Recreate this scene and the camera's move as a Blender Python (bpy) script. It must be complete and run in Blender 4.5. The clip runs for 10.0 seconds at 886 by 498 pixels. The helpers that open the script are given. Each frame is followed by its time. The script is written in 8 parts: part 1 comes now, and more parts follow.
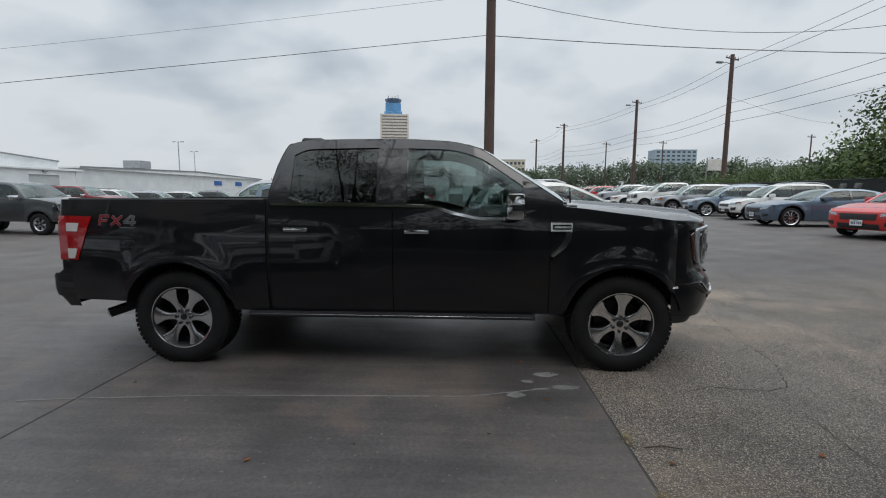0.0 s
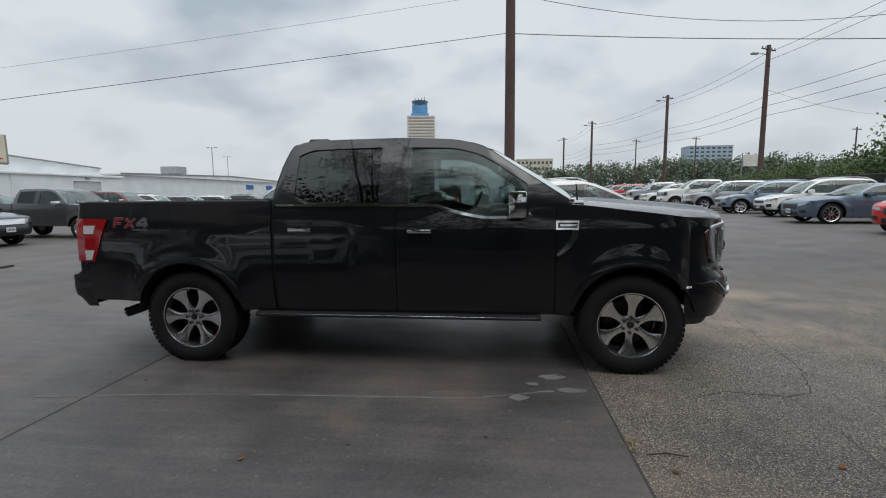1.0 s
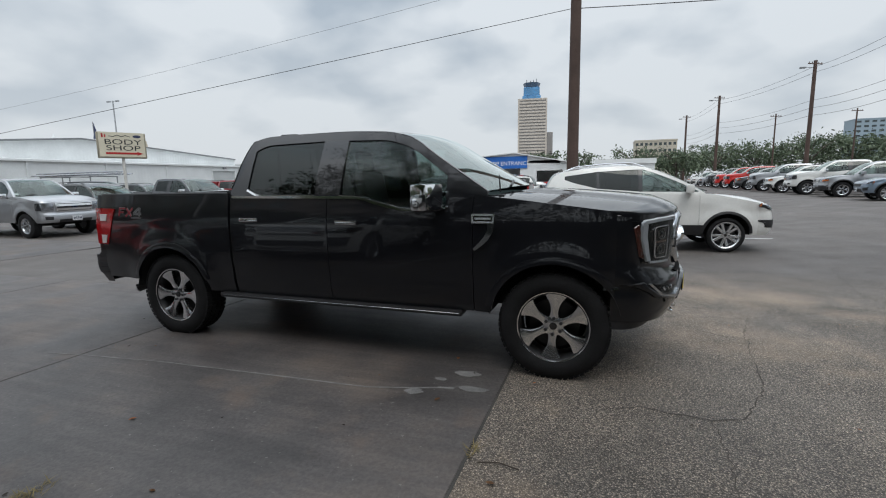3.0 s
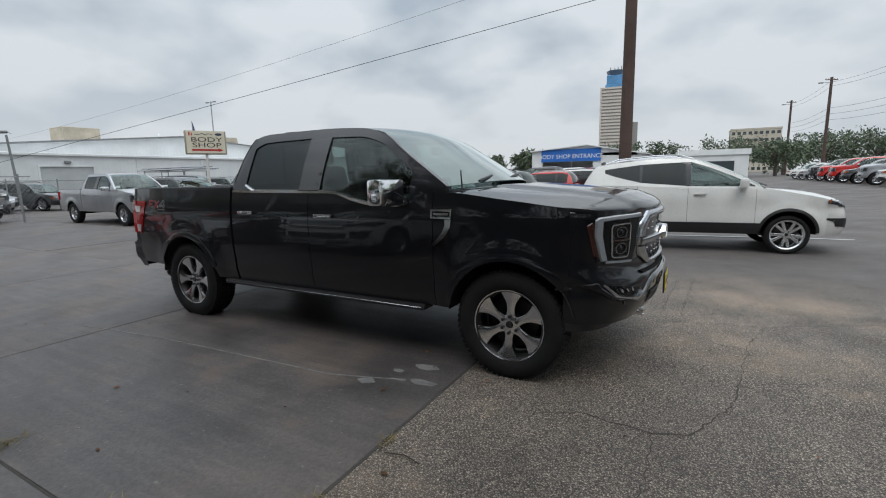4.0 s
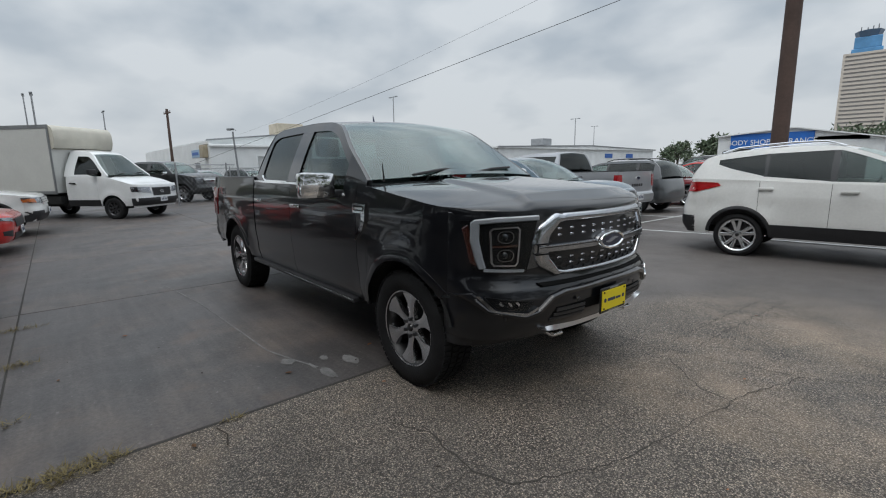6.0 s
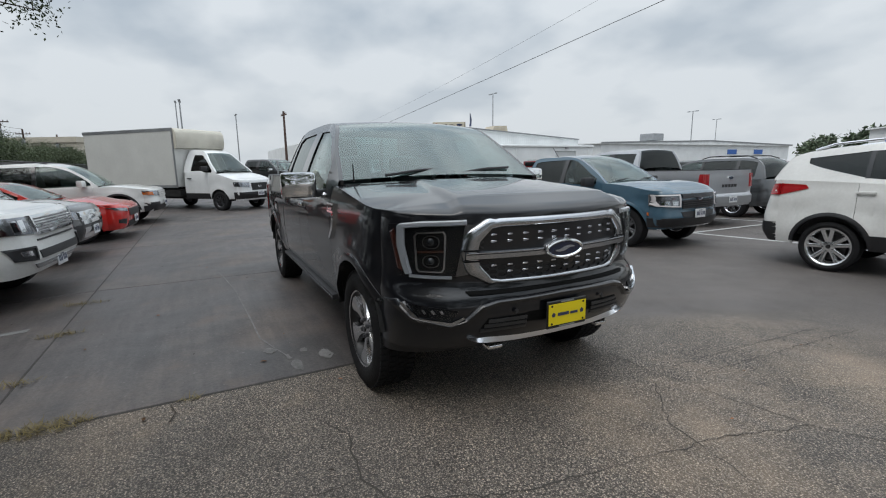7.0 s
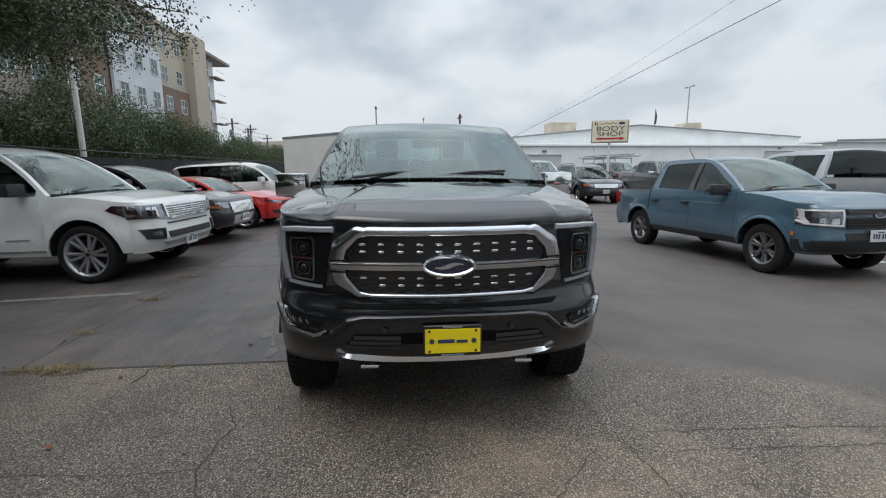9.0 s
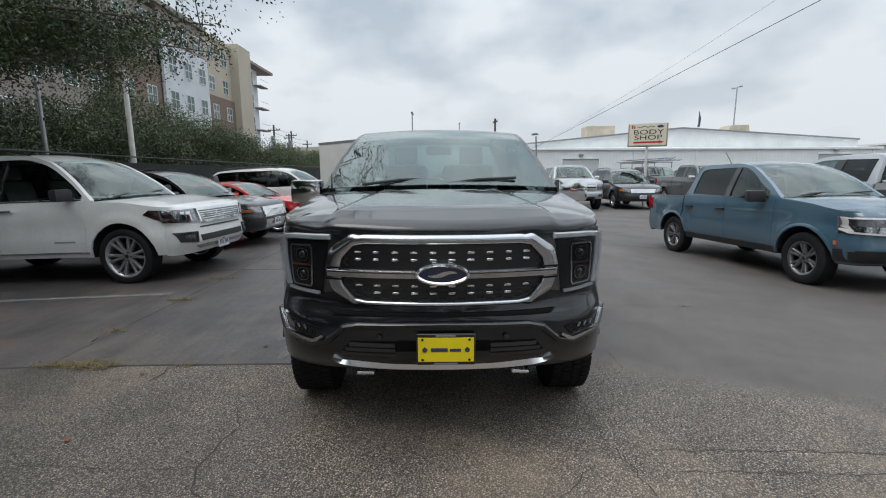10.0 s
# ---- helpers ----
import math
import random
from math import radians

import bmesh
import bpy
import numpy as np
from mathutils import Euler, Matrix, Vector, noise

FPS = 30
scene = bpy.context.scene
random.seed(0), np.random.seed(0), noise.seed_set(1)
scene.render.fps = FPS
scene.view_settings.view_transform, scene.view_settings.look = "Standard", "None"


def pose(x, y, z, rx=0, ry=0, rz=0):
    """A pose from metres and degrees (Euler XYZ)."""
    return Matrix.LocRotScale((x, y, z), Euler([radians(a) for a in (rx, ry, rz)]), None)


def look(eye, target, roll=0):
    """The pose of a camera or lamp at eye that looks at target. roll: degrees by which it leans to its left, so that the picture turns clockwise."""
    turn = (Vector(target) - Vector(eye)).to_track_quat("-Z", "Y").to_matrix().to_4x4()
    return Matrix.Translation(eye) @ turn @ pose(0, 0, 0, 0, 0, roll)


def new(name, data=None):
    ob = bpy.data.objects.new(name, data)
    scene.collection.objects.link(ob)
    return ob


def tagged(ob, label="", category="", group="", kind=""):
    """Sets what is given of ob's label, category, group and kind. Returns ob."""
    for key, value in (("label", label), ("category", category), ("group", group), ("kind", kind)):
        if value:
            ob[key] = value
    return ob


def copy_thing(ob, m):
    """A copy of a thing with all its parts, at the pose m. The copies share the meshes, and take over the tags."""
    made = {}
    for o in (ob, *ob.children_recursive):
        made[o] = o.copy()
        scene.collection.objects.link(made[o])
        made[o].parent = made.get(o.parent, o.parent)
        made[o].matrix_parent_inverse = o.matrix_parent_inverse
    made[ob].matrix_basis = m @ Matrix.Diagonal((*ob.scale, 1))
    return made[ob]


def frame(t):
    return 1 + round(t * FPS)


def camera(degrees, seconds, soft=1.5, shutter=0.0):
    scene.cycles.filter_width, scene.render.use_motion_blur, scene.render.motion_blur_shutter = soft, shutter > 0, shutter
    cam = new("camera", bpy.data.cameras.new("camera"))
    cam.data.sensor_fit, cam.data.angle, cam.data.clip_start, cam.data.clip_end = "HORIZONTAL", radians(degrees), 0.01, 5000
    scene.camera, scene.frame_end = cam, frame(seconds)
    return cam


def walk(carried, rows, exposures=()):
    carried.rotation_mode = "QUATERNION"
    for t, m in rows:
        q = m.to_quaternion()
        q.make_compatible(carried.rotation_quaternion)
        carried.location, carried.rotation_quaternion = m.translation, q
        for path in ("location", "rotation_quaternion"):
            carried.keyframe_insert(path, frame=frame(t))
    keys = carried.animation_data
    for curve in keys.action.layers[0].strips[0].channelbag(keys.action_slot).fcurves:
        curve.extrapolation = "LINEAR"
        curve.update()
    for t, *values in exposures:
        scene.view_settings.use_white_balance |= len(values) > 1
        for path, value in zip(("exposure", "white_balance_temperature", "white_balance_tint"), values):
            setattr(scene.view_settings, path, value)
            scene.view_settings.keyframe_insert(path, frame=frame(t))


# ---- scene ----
# A parking lot of a car dealership, with a black pickup truck in its middle.
cam = camera(87.8, 10.0, soft=1.1)
PATH = [
    (0, (0.197, 0.463, 1.462), (0.114, 2.447, 1.222), 0.3),
    (0.5, (0.257, 0.462, 1.452), (0.125, 2.444, 1.217), -0.1),
    (1, (0.39, 0.524, 1.445), (0.188, 2.499, 1.209), -0.5),
    (1.5, (0.653, 0.599, 1.457), (0.359, 2.562, 1.214), -0.8),
    (2, (1.043, 0.659, 1.455), (0.645, 2.602, 1.196), -0.8),
    (2.2, (1.196, 0.692, 1.458), (0.751, 2.627, 1.196), -0.85),
    (3.3, (2.084, 0.914, 1.483), (1.34, 2.745, 1.181), -1.0),
    (3.5, (2.243, 0.972, 1.477), (1.44, 2.779, 1.173), -1.0),
    (4, (2.643, 1.165, 1.482), (1.692, 2.896, 1.167), -1.1),
    (4.5, (3.067, 1.388, 1.477), (1.98, 3.035, 1.151), -1.1),
    (5, (3.398, 1.688, 1.476), (2.169, 3.23, 1.145), -1.2),
    (5.5, (3.703, 2.058, 1.491), (2.333, 3.475, 1.147), -0.9),
    (5.7, (3.827, 2.207, 1.49), (2.4, 3.565, 1.145), -0.9),
    (6.8, (4.383, 3.132, 1.504), (2.679, 4.112, 1.14), -0.8),
    (7, (4.477, 3.307, 1.505), (2.729, 4.211, 1.147), -0.8),
    (7.5, (4.634, 3.782, 1.495), (2.79, 4.469, 1.135), -0.7),
    (8, (4.74, 4.259, 1.487), (2.831, 4.736, 1.127), -0.5),
    (8.5, (4.732, 4.656, 1.484), (2.789, 4.967, 1.126), -0.4),
    (9, (4.707, 4.921, 1.508), (2.746, 5.101, 1.159), -0.2),
    (9.5, (4.706, 5.065, 1.524), (2.737, 5.148, 1.185), -0.3),
    (10, (4.71, 5.133, 1.527), (2.738, 5.159, 1.197), -0.3),
]
EXPOSURE = [(0, -0.02), (3.5, 0.06), (4.3, -0.02), (5.5, -0.12), (7, 0.05), (8, 0.12), (10, 0.20)]
walk(cam, [(t, look(eye, target, roll)) for t, eye, target, roll in PATH], EXPOSURE)

# ---- light ----
world = bpy.data.worlds.new("overcast_sky")
scene.world = world
world.use_nodes = True
wn, wl = world.node_tree.nodes, world.node_tree.links
wn.clear()
w_out = wn.new("ShaderNodeOutputWorld")
w_bg = wn.new("ShaderNodeBackground")
w_sky = wn.new("ShaderNodeTexSky")
w_sky.sky_type, w_sky.sun_disc, w_sky.sun_elevation, w_sky.sun_rotation = "NISHITA", False, radians(55), radians(200)
w_sky.dust_density = 3.0
w_co = wn.new("ShaderNodeTexCoord")
w_sep = wn.new("ShaderNodeSeparateXYZ")
wl.new(w_co.outputs["Generated"], w_sep.inputs[0])
# cloud layer: the view ray meets a flat deck overhead
w_add = wn.new("ShaderNodeMath"); w_add.operation = "ADD"; w_add.inputs[1].default_value = 0.42
w_abs = wn.new("ShaderNodeMath"); w_abs.operation = "ABSOLUTE"
wl.new(w_sep.outputs["Z"], w_abs.inputs[0]); wl.new(w_abs.outputs[0], w_add.inputs[0])
w_div = wn.new("ShaderNodeVectorMath"); w_div.operation = "DIVIDE"
w_cmb = wn.new("ShaderNodeCombineXYZ")
for i in range(3):
    wl.new(w_add.outputs[0], w_cmb.inputs[i])
wl.new(w_co.outputs["Generated"], w_div.inputs[0]); wl.new(w_cmb.outputs[0], w_div.inputs[1])
w_n1 = wn.new("ShaderNodeTexNoise"); w_n1.inputs["Scale"].default_value = 3.0; w_n1.inputs["Detail"].default_value = 5; w_n1.inputs["Roughness"].default_value = 0.42; w_n1.inputs["Distortion"].default_value = 0.0
wl.new(w_div.outputs[0], w_n1.inputs["Vector"])
w_ramp = wn.new("ShaderNodeValToRGB")
w_ramp.color_ramp.elements[0].position, w_ramp.color_ramp.elements[0].color = 0.34, (0.44, 0.515, 0.595, 1)
w_ramp.color_ramp.elements[1].position, w_ramp.color_ramp.elements[1].color = 0.55, (0.735, 0.79, 0.84, 1)
wl.new(w_n1.outputs["Fac"], w_ramp.inputs[0])
w_hz = wn.new("ShaderNodeMapRange"); w_hz.inputs["From Min"].default_value = 0.0; w_hz.inputs["From Max"].default_value = 0.32; w_hz.inputs["To Min"].default_value = 0.75; w_hz.inputs["To Max"].default_value = 0.0
wl.new(w_sep.outputs["Z"], w_hz.inputs[0])
w_mix = wn.new("ShaderNodeMixRGB"); w_mix.inputs[2].default_value = (0.66, 0.70, 0.73, 1)
wl.new(w_hz.outputs[0], w_mix.inputs[0]); wl.new(w_ramp.outputs[0], w_mix.inputs[1])
w_sc = wn.new("ShaderNodeMixRGB"); w_sc.blend_type = "MULTIPLY"; w_sc.inputs[0].default_value = 1; w_sc.inputs[2].default_value = (0.05, 0.05, 0.05, 1)
wl.new(w_sky.outputs[0], w_sc.inputs[1])
w_fin = wn.new("ShaderNodeMixRGB"); w_fin.inputs[0].default_value = 0.93
wl.new(w_sc.outputs[0], w_fin.inputs[1]); wl.new(w_mix.outputs[0], w_fin.inputs[2])
wl.new(w_fin.outputs[0], w_bg.inputs["Color"])
# an overcast sky is brightest overhead
w_zen = wn.new("ShaderNodeMapRange"); w_zen.interpolation_type = "SMOOTHSTEP"; w_zen.inputs["From Min"].default_value = 0.38; w_zen.inputs["From Max"].default_value = 0.95; w_zen.inputs["To Min"].default_value = 1.0; w_zen.inputs["To Max"].default_value = 2.6
wl.new(w_sep.outputs["Z"], w_zen.inputs[0])
wl.new(w_zen.outputs[0], w_bg.inputs["Strength"])
wl.new(w_bg.outputs[0], w_out.inputs["Surface"])
sun = new("sun", bpy.data.lights.new("sun", "SUN"))
sun.data.energy, sun.data.angle, sun.data.color = 0.9, radians(35), (1.0, 0.96, 0.9)
sun.matrix_world = look((10, -15, 30), (0, 0, 0))


# ---- materials ----
MATS = {}


def mat(name, color, rough=0.5, metal=0.0, coat=0.0, bump=0.0, bscale=40.0, vary=0.0, vscale=3.0, alpha=None, spec=0.5, hue=None):
    """A principled material with a large and a fine variation and a little relief."""
    if name in MATS:
        return MATS[name]
    m = bpy.data.materials.new(name)
    MATS[name] = m
    m.use_nodes = True
    nt = m.node_tree
    b = nt.nodes["Principled BSDF"]
    b.inputs["Base Color"].default_value = (*color, 1)
    b.inputs["Roughness"].default_value = rough
    b.inputs["Metallic"].default_value = metal
    b.inputs["Coat Weight"].default_value = coat
    b.inputs["Coat Roughness"].default_value = 0.03
    b.inputs["Specular IOR Level"].default_value = spec
    if vary or bump:
        co = nt.nodes.new("ShaderNodeTexCoord")
    if vary:
        n1 = nt.nodes.new("ShaderNodeTexNoise"); n1.inputs["Scale"].default_value = vscale; n1.inputs["Detail"].default_value = 5
        n2 = nt.nodes.new("ShaderNodeTexNoise"); n2.inputs["Scale"].default_value = vscale * 14; n2.inputs["Detail"].default_value = 3
        nt.links.new(co.outputs["Object"], n1.inputs["Vector"]); nt.links.new(co.outputs["Object"], n2.inputs["Vector"])
        mx = nt.nodes.new("ShaderNodeMath"); mx.operation = "MULTIPLY_ADD"; mx.inputs[1].default_value = 0.45
        nt.links.new(n2.outputs["Fac"], mx.inputs[0]); nt.links.new(n1.outputs["Fac"], mx.inputs[2])
        rp = nt.nodes.new("ShaderNodeValToRGB")
        other = hue or color
        rp.color_ramp.elements[0].position, rp.color_ramp.elements[1].position = 0.45, 1.0
        rp.color_ramp.elements[0].color = (*[max(0, c * (1 - vary)) for c in color], 1)
        rp.color_ramp.elements[1].color = (*[min(1, c * (1 + vary)) for c in other], 1)
        nt.links.new(mx.outputs[0], rp.inputs[0]); nt.links.new(rp.outputs[0], b.inputs["Base Color"])
    if bump:
        n3 = nt.nodes.new("ShaderNodeTexNoise"); n3.inputs["Scale"].default_value = bscale; n3.inputs["Detail"].default_value = 4
        nt.links.new(co.outputs["Object"], n3.inputs["Vector"])
        bp = nt.nodes.new("ShaderNodeBump"); bp.inputs["Strength"].default_value = bump; bp.inputs["Distance"].default_value = 0.01
        nt.links.new(n3.outputs["Fac"], bp.inputs["Height"]); nt.links.new(bp.outputs[0], b.inputs["Normal"])
    return m


def glass(name, tint, gloss=1.0):
    """A thin tinted pane: it lets through tinted light and mirrors by its angle."""
    if name in MATS:
        return MATS[name]
    m = bpy.data.materials.new(name)
    MATS[name] = m
    m.use_nodes = True
    nt = m.node_tree
    nt.nodes.clear()
    out = nt.nodes.new("ShaderNodeOutputMaterial")
    tr = nt.nodes.new("ShaderNodeBsdfTransparent"); tr.inputs[0].default_value = (*tint, 1)
    gl = nt.nodes.new("ShaderNodeBsdfGlossy"); gl.inputs["Roughness"].default_value = 0.02; gl.inputs["Color"].default_value = (0.95, 1, 0.98, 1)
    lw = nt.nodes.new("ShaderNodeLayerWeight"); lw.inputs["Blend"].default_value = 0.5
    pw = nt.nodes.new("ShaderNodeMath"); pw.operation = "POWER"; pw.inputs[1].default_value = 5.0
    ml = nt.nodes.new("ShaderNodeMath"); ml.operation = "MULTIPLY_ADD"; ml.inputs[1].default_value = 0.95 * gloss; ml.inputs[2].default_value = 0.045 * gloss
    mx = nt.nodes.new("ShaderNodeMixShader")
    nt.links.new(lw.outputs["Facing"], pw.inputs[0]); nt.links.new(pw.outputs[0], ml.inputs[0]); nt.links.new(ml.outputs[0], mx.inputs[0])
    nt.links.new(tr.outputs[0], mx.inputs[1]); nt.links.new(gl.outputs[0], mx.inputs[2]); nt.links.new(mx.outputs[0], out.inputs[0])
    return m


def paint(name, color, metal=0.0, rough=0.28):
    return mat("paint_" + name, color, rough=rough, metal=metal, coat=1.0, vary=0.10, vscale=2.0)


CHROME = mat("chrome", (0.86, 0.87, 0.88), rough=0.07, metal=1.0)
ALLOY = mat("alloy", (0.55, 0.56, 0.58), rough=0.22, metal=1.0, vary=0.1, vscale=20)
DARK_ALLOY = mat("dark_alloy", (0.07, 0.07, 0.075), rough=0.3, metal=0.7, vary=0.1, vscale=20)
RUBBER = mat("rubber", (0.014, 0.014, 0.015), rough=0.75, bump=0.25, bscale=60, vary=0.3, vscale=6, spec=0.2)
PLASTIC = mat("black_plastic", (0.018, 0.018, 0.02), rough=0.48, bump=0.1, bscale=300, vary=0.2, vscale=8)
GLOSSBLACK = mat("gloss_black", (0.008, 0.008, 0.009), rough=0.08, coat=0.6)
UNDER = mat("underbody", (0.012, 0.012, 0.012), rough=0.9, vary=0.4, vscale=6)
TRIM_IN = mat("cabin_trim", (0.06, 0.06, 0.062), rough=0.7, vary=0.2, vscale=10)
SEAT = mat("seat_leather", (0.07, 0.068, 0.066), rough=0.5, vary=0.2, vscale=10)
GLASS = glass("window_glass", (0.88, 0.93, 0.91), 1.0)
TINT = glass("tinted_glass", (0.16, 0.17, 0.17))
MIDTINT = glass("lightly_tinted_glass", (0.62, 0.68, 0.67))
LENS = glass("lamp_lens", (0.92, 0.93, 0.94), 0.35)
REDLENS = mat("red_lens", (0.34, 0.008, 0.011), rough=0.12, coat=1.0)
WHITELENS = mat("white_lens", (0.65, 0.62, 0.62), rough=0.15, coat=1.0)
AMBER = mat("amber_lens", (0.65, 0.17, 0.03), rough=0.2, coat=1.0)
LAMPBOWL = mat("lamp_bowl", (0.5, 0.5, 0.52), rough=0.2, metal=0.9, vary=0.3, vscale=30)
PLATE = mat("plate_white", (0.62, 0.63, 0.64), rough=0.4, vary=0.08, vscale=20)
INK = mat("ink", (0.03, 0.04, 0.09), rough=0.5)


# ---- mesh helpers ----
def part(name, bm, material, parent=None, label="", smooth=40):
    """Links a bmesh as one mesh object, under a thing or a part if one is given."""
    me = bpy.data.meshes.new(name)
    bm.to_mesh(me)
    bm.free()
    me.materials.append(material)
    if smooth:
        me.polygons.foreach_set("use_smooth", [True] * len(me.polygons))
        me.set_sharp_from_angle(angle=radians(smooth))
    ob = new(name, me)
    ob.parent = parent
    return tagged(ob, label)


def shared(name, ob, parent, m=None):
    """Another object on the mesh of ob."""
    o = new(name, ob.data)
    o.parent = parent
    if m is not None:
        o.matrix_local = m
    return o


def quads(bm, rows, closed=False):
    vs = [[bm.verts.new(p) for p in r] for r in rows]
    n = len(rows[0])
    for a, b in zip(vs, vs[1:]):
        for i in range(n if closed else n - 1):
            j = (i + 1) % n
            try:
                bm.faces.new((a[i], a[j], b[j], b[i]))
            except ValueError:
                pass
    return vs


def sheet(bm, rows, off):
    """A closed sheet: rows of points, and the same points moved by off behind them."""
    ox, oy, oz = off
    back = [[(p[0] + ox, p[1] + oy, p[2] + oz) for p in r] for r in rows]
    f = quads(bm, rows)
    g = quads(bm, back)
    edge = [(0, i) for i in range(len(rows[0]))] + [(k, len(rows[0]) - 1) for k in range(1, len(rows))] + [(len(rows) - 1, i) for i in range(len(rows[0]) - 2, -1, -1)] + [(k, 0) for k in range(len(rows) - 2, 0, -1)]
    for (a, b), (c, d) in zip(edge, edge[1:] + edge[:1]):
        bm.faces.new((f[a][b], f[c][d], g[c][d], g[a][b]))
    bmesh.ops.remove_doubles(bm, verts=bm.verts, dist=1e-5)
    bmesh.ops.recalc_face_normals(bm, faces=bm.faces)
    return bm


def box(bm, x0, x1, y0, y1, z0, z1, bevel=0.0, seg=1):
    m = Matrix.LocRotScale(((x0 + x1) / 2, (y0 + y1) / 2, (z0 + z1) / 2), None, (abs(x1 - x0), abs(y1 - y0), abs(z1 - z0)))
    got = bmesh.ops.create_cube(bm, size=1, matrix=m)
    if bevel:
        es = list({e for v in got["verts"] for e in v.link_edges})
        bmesh.ops.bevel(bm, geom=es, offset=bevel, segments=seg, profile=0.6, affect="EDGES", clamp_overlap=True)
    return bm


def boxed(*a, **k):
    return box(bmesh.new(), *a, **k)


def tube(bm, pts, r, n=8, caps=True):
    """A round bar along points; r is one radius or one for each point."""
    pts = [Vector(p) for p in pts]
    rs = r if isinstance(r, (list, tuple)) else [r] * len(pts)
    rings = []
    for i, p in enumerate(pts):
        d = (pts[min(i + 1, len(pts) - 1)] - pts[max(i - 1, 0)]).normalized()
        a = d.orthogonal().normalized() if i == 0 else (a - d * a.dot(d)).normalized()
        b = d.cross(a)
        rings.append([p + (a * math.cos(2 * math.pi * k / n) + b * math.sin(2 * math.pi * k / n)) * rs[i] for k in range(n)])
    vs = quads(bm, rings, closed=True)
    if caps:
        bm.faces.new(vs[0]), bm.faces.new(vs[-1])
    bmesh.ops.recalc_face_normals(bm, faces=bm.faces)
    return bm


def lathe(bm, prof, n=32, a0=0.0, a1=2 * math.pi, at=(0, 0, 0)):
    """Turns a profile of (radius, y) round the y axis."""
    full = a1 - a0 > 6.28
    rings = []
    for k in range(n if full else n + 1):
        a = a0 + (a1 - a0) * k / n
        rings.append([(at[0] + r * math.cos(a), at[1] + y, at[2] + r * math.sin(a)) for r, y in prof])
    if full:
        rings.append(rings[0])
    quads(bm, rings)
    bmesh.ops.remove_doubles(bm, verts=bm.verts, dist=1e-5)
    bmesh.ops.recalc_face_normals(bm, faces=bm.faces)
    return bm


def prism(bm, poly, fn, d0, d1):
    """A flat outline (a, b), stood up between the depths d0 and d1 by fn(a, b, d)."""
    f = [bm.verts.new(fn(a, b, d1)) for a, b in poly]
    g = [bm.verts.new(fn(a, b, d0)) for a, b in poly]
    bm.faces.new(f), bm.faces.new(g[::-1])
    for i in range(len(poly)):
        j = (i + 1) % len(poly)
        bm.faces.new((f[i], g[i], g[j], f[j]))
    bmesh.ops.recalc_face_normals(bm, faces=bm.faces)
    return bm


def band(bm, line, half, fn, d0, d1, closed=False):
    """A flat bar that follows a line of (a, b) at a half width, stood up by fn."""
    pts = [Vector((p[0], p[1])) for p in line]
    n = len(pts)
    rows = []
    for i, p in enumerate(pts):
        q0 = pts[(i - 1) % n] if closed or i else p
        q1 = pts[(i + 1) % n] if closed or i < n - 1 else p
        d0v, d1v = (p - q0), (q1 - p)
        t = (d0v.normalized() if d0v.length else d1v.normalized()) + (d1v.normalized() if d1v.length else d0v.normalized())
        t.normalize()
        nn = Vector((-t.y, t.x))
        ref = d1v.normalized() if d1v.length else d0v.normalized()
        k = 1 / max(0.5, t.dot(ref))
        h = half[i] if isinstance(half, (list, tuple)) else half
        a, b = p + nn * h * k, p - nn * h * k
        rows.append([fn(a.x, a.y, d0), fn(a.x, a.y, d1), fn(b.x, b.y, d1), fn(b.x, b.y, d0)])
    if closed:
        rows.append(rows[0])
    vs = quads(bm, rows, closed=True)
    if not closed:
        bm.faces.new(vs[0]), bm.faces.new(vs[-1])
    else:
        bmesh.ops.remove_doubles(bm, verts=bm.verts, dist=1e-5)
    bmesh.ops.recalc_face_normals(bm, faces=bm.faces)
    return bm


def ridge(bm, line, profile, fn, closed=False):
    """A moulding along a line of (a, b): profile(i) gives its section as (offset to the left, depth) pairs."""
    pts = [Vector((p[0], p[1])) for p in line]
    n = len(pts)
    rows = []
    for i, p in enumerate(pts):
        q0 = pts[(i - 1) % n] if closed or i else p
        q1 = pts[(i + 1) % n] if closed or i < n - 1 else p
        t = (q1 - q0).normalized()
        nn = Vector((-t.y, t.x))
        rows.append([fn(p.x + nn.x * o, p.y + nn.y * o, d) for o, d in profile(i)])
    if closed:
        rows.append(rows[0])
    vs = quads(bm, rows, closed=True)
    if closed:
        bmesh.ops.remove_doubles(bm, verts=bm.verts, dist=1e-5)
    else:
        bm.faces.new(vs[0]), bm.faces.new(vs[-1])
    bmesh.ops.recalc_face_normals(bm, faces=bm.faces)
    return bm


def soften(line, times=2, closed=True):
    """The same line with its corners cut round."""
    for _ in range(times):
        out = [] if closed else [line[0]]
        n = len(line)
        for i in range(n if closed else n - 1):
            a, b = line[i], line[(i + 1) % n]
            out += [(a[0] * 0.75 + b[0] * 0.25, a[1] * 0.75 + b[1] * 0.25), (a[0] * 0.25 + b[0] * 0.75, a[1] * 0.25 + b[1] * 0.75)]
        line = out if closed else out + [line[-1]]
    return line


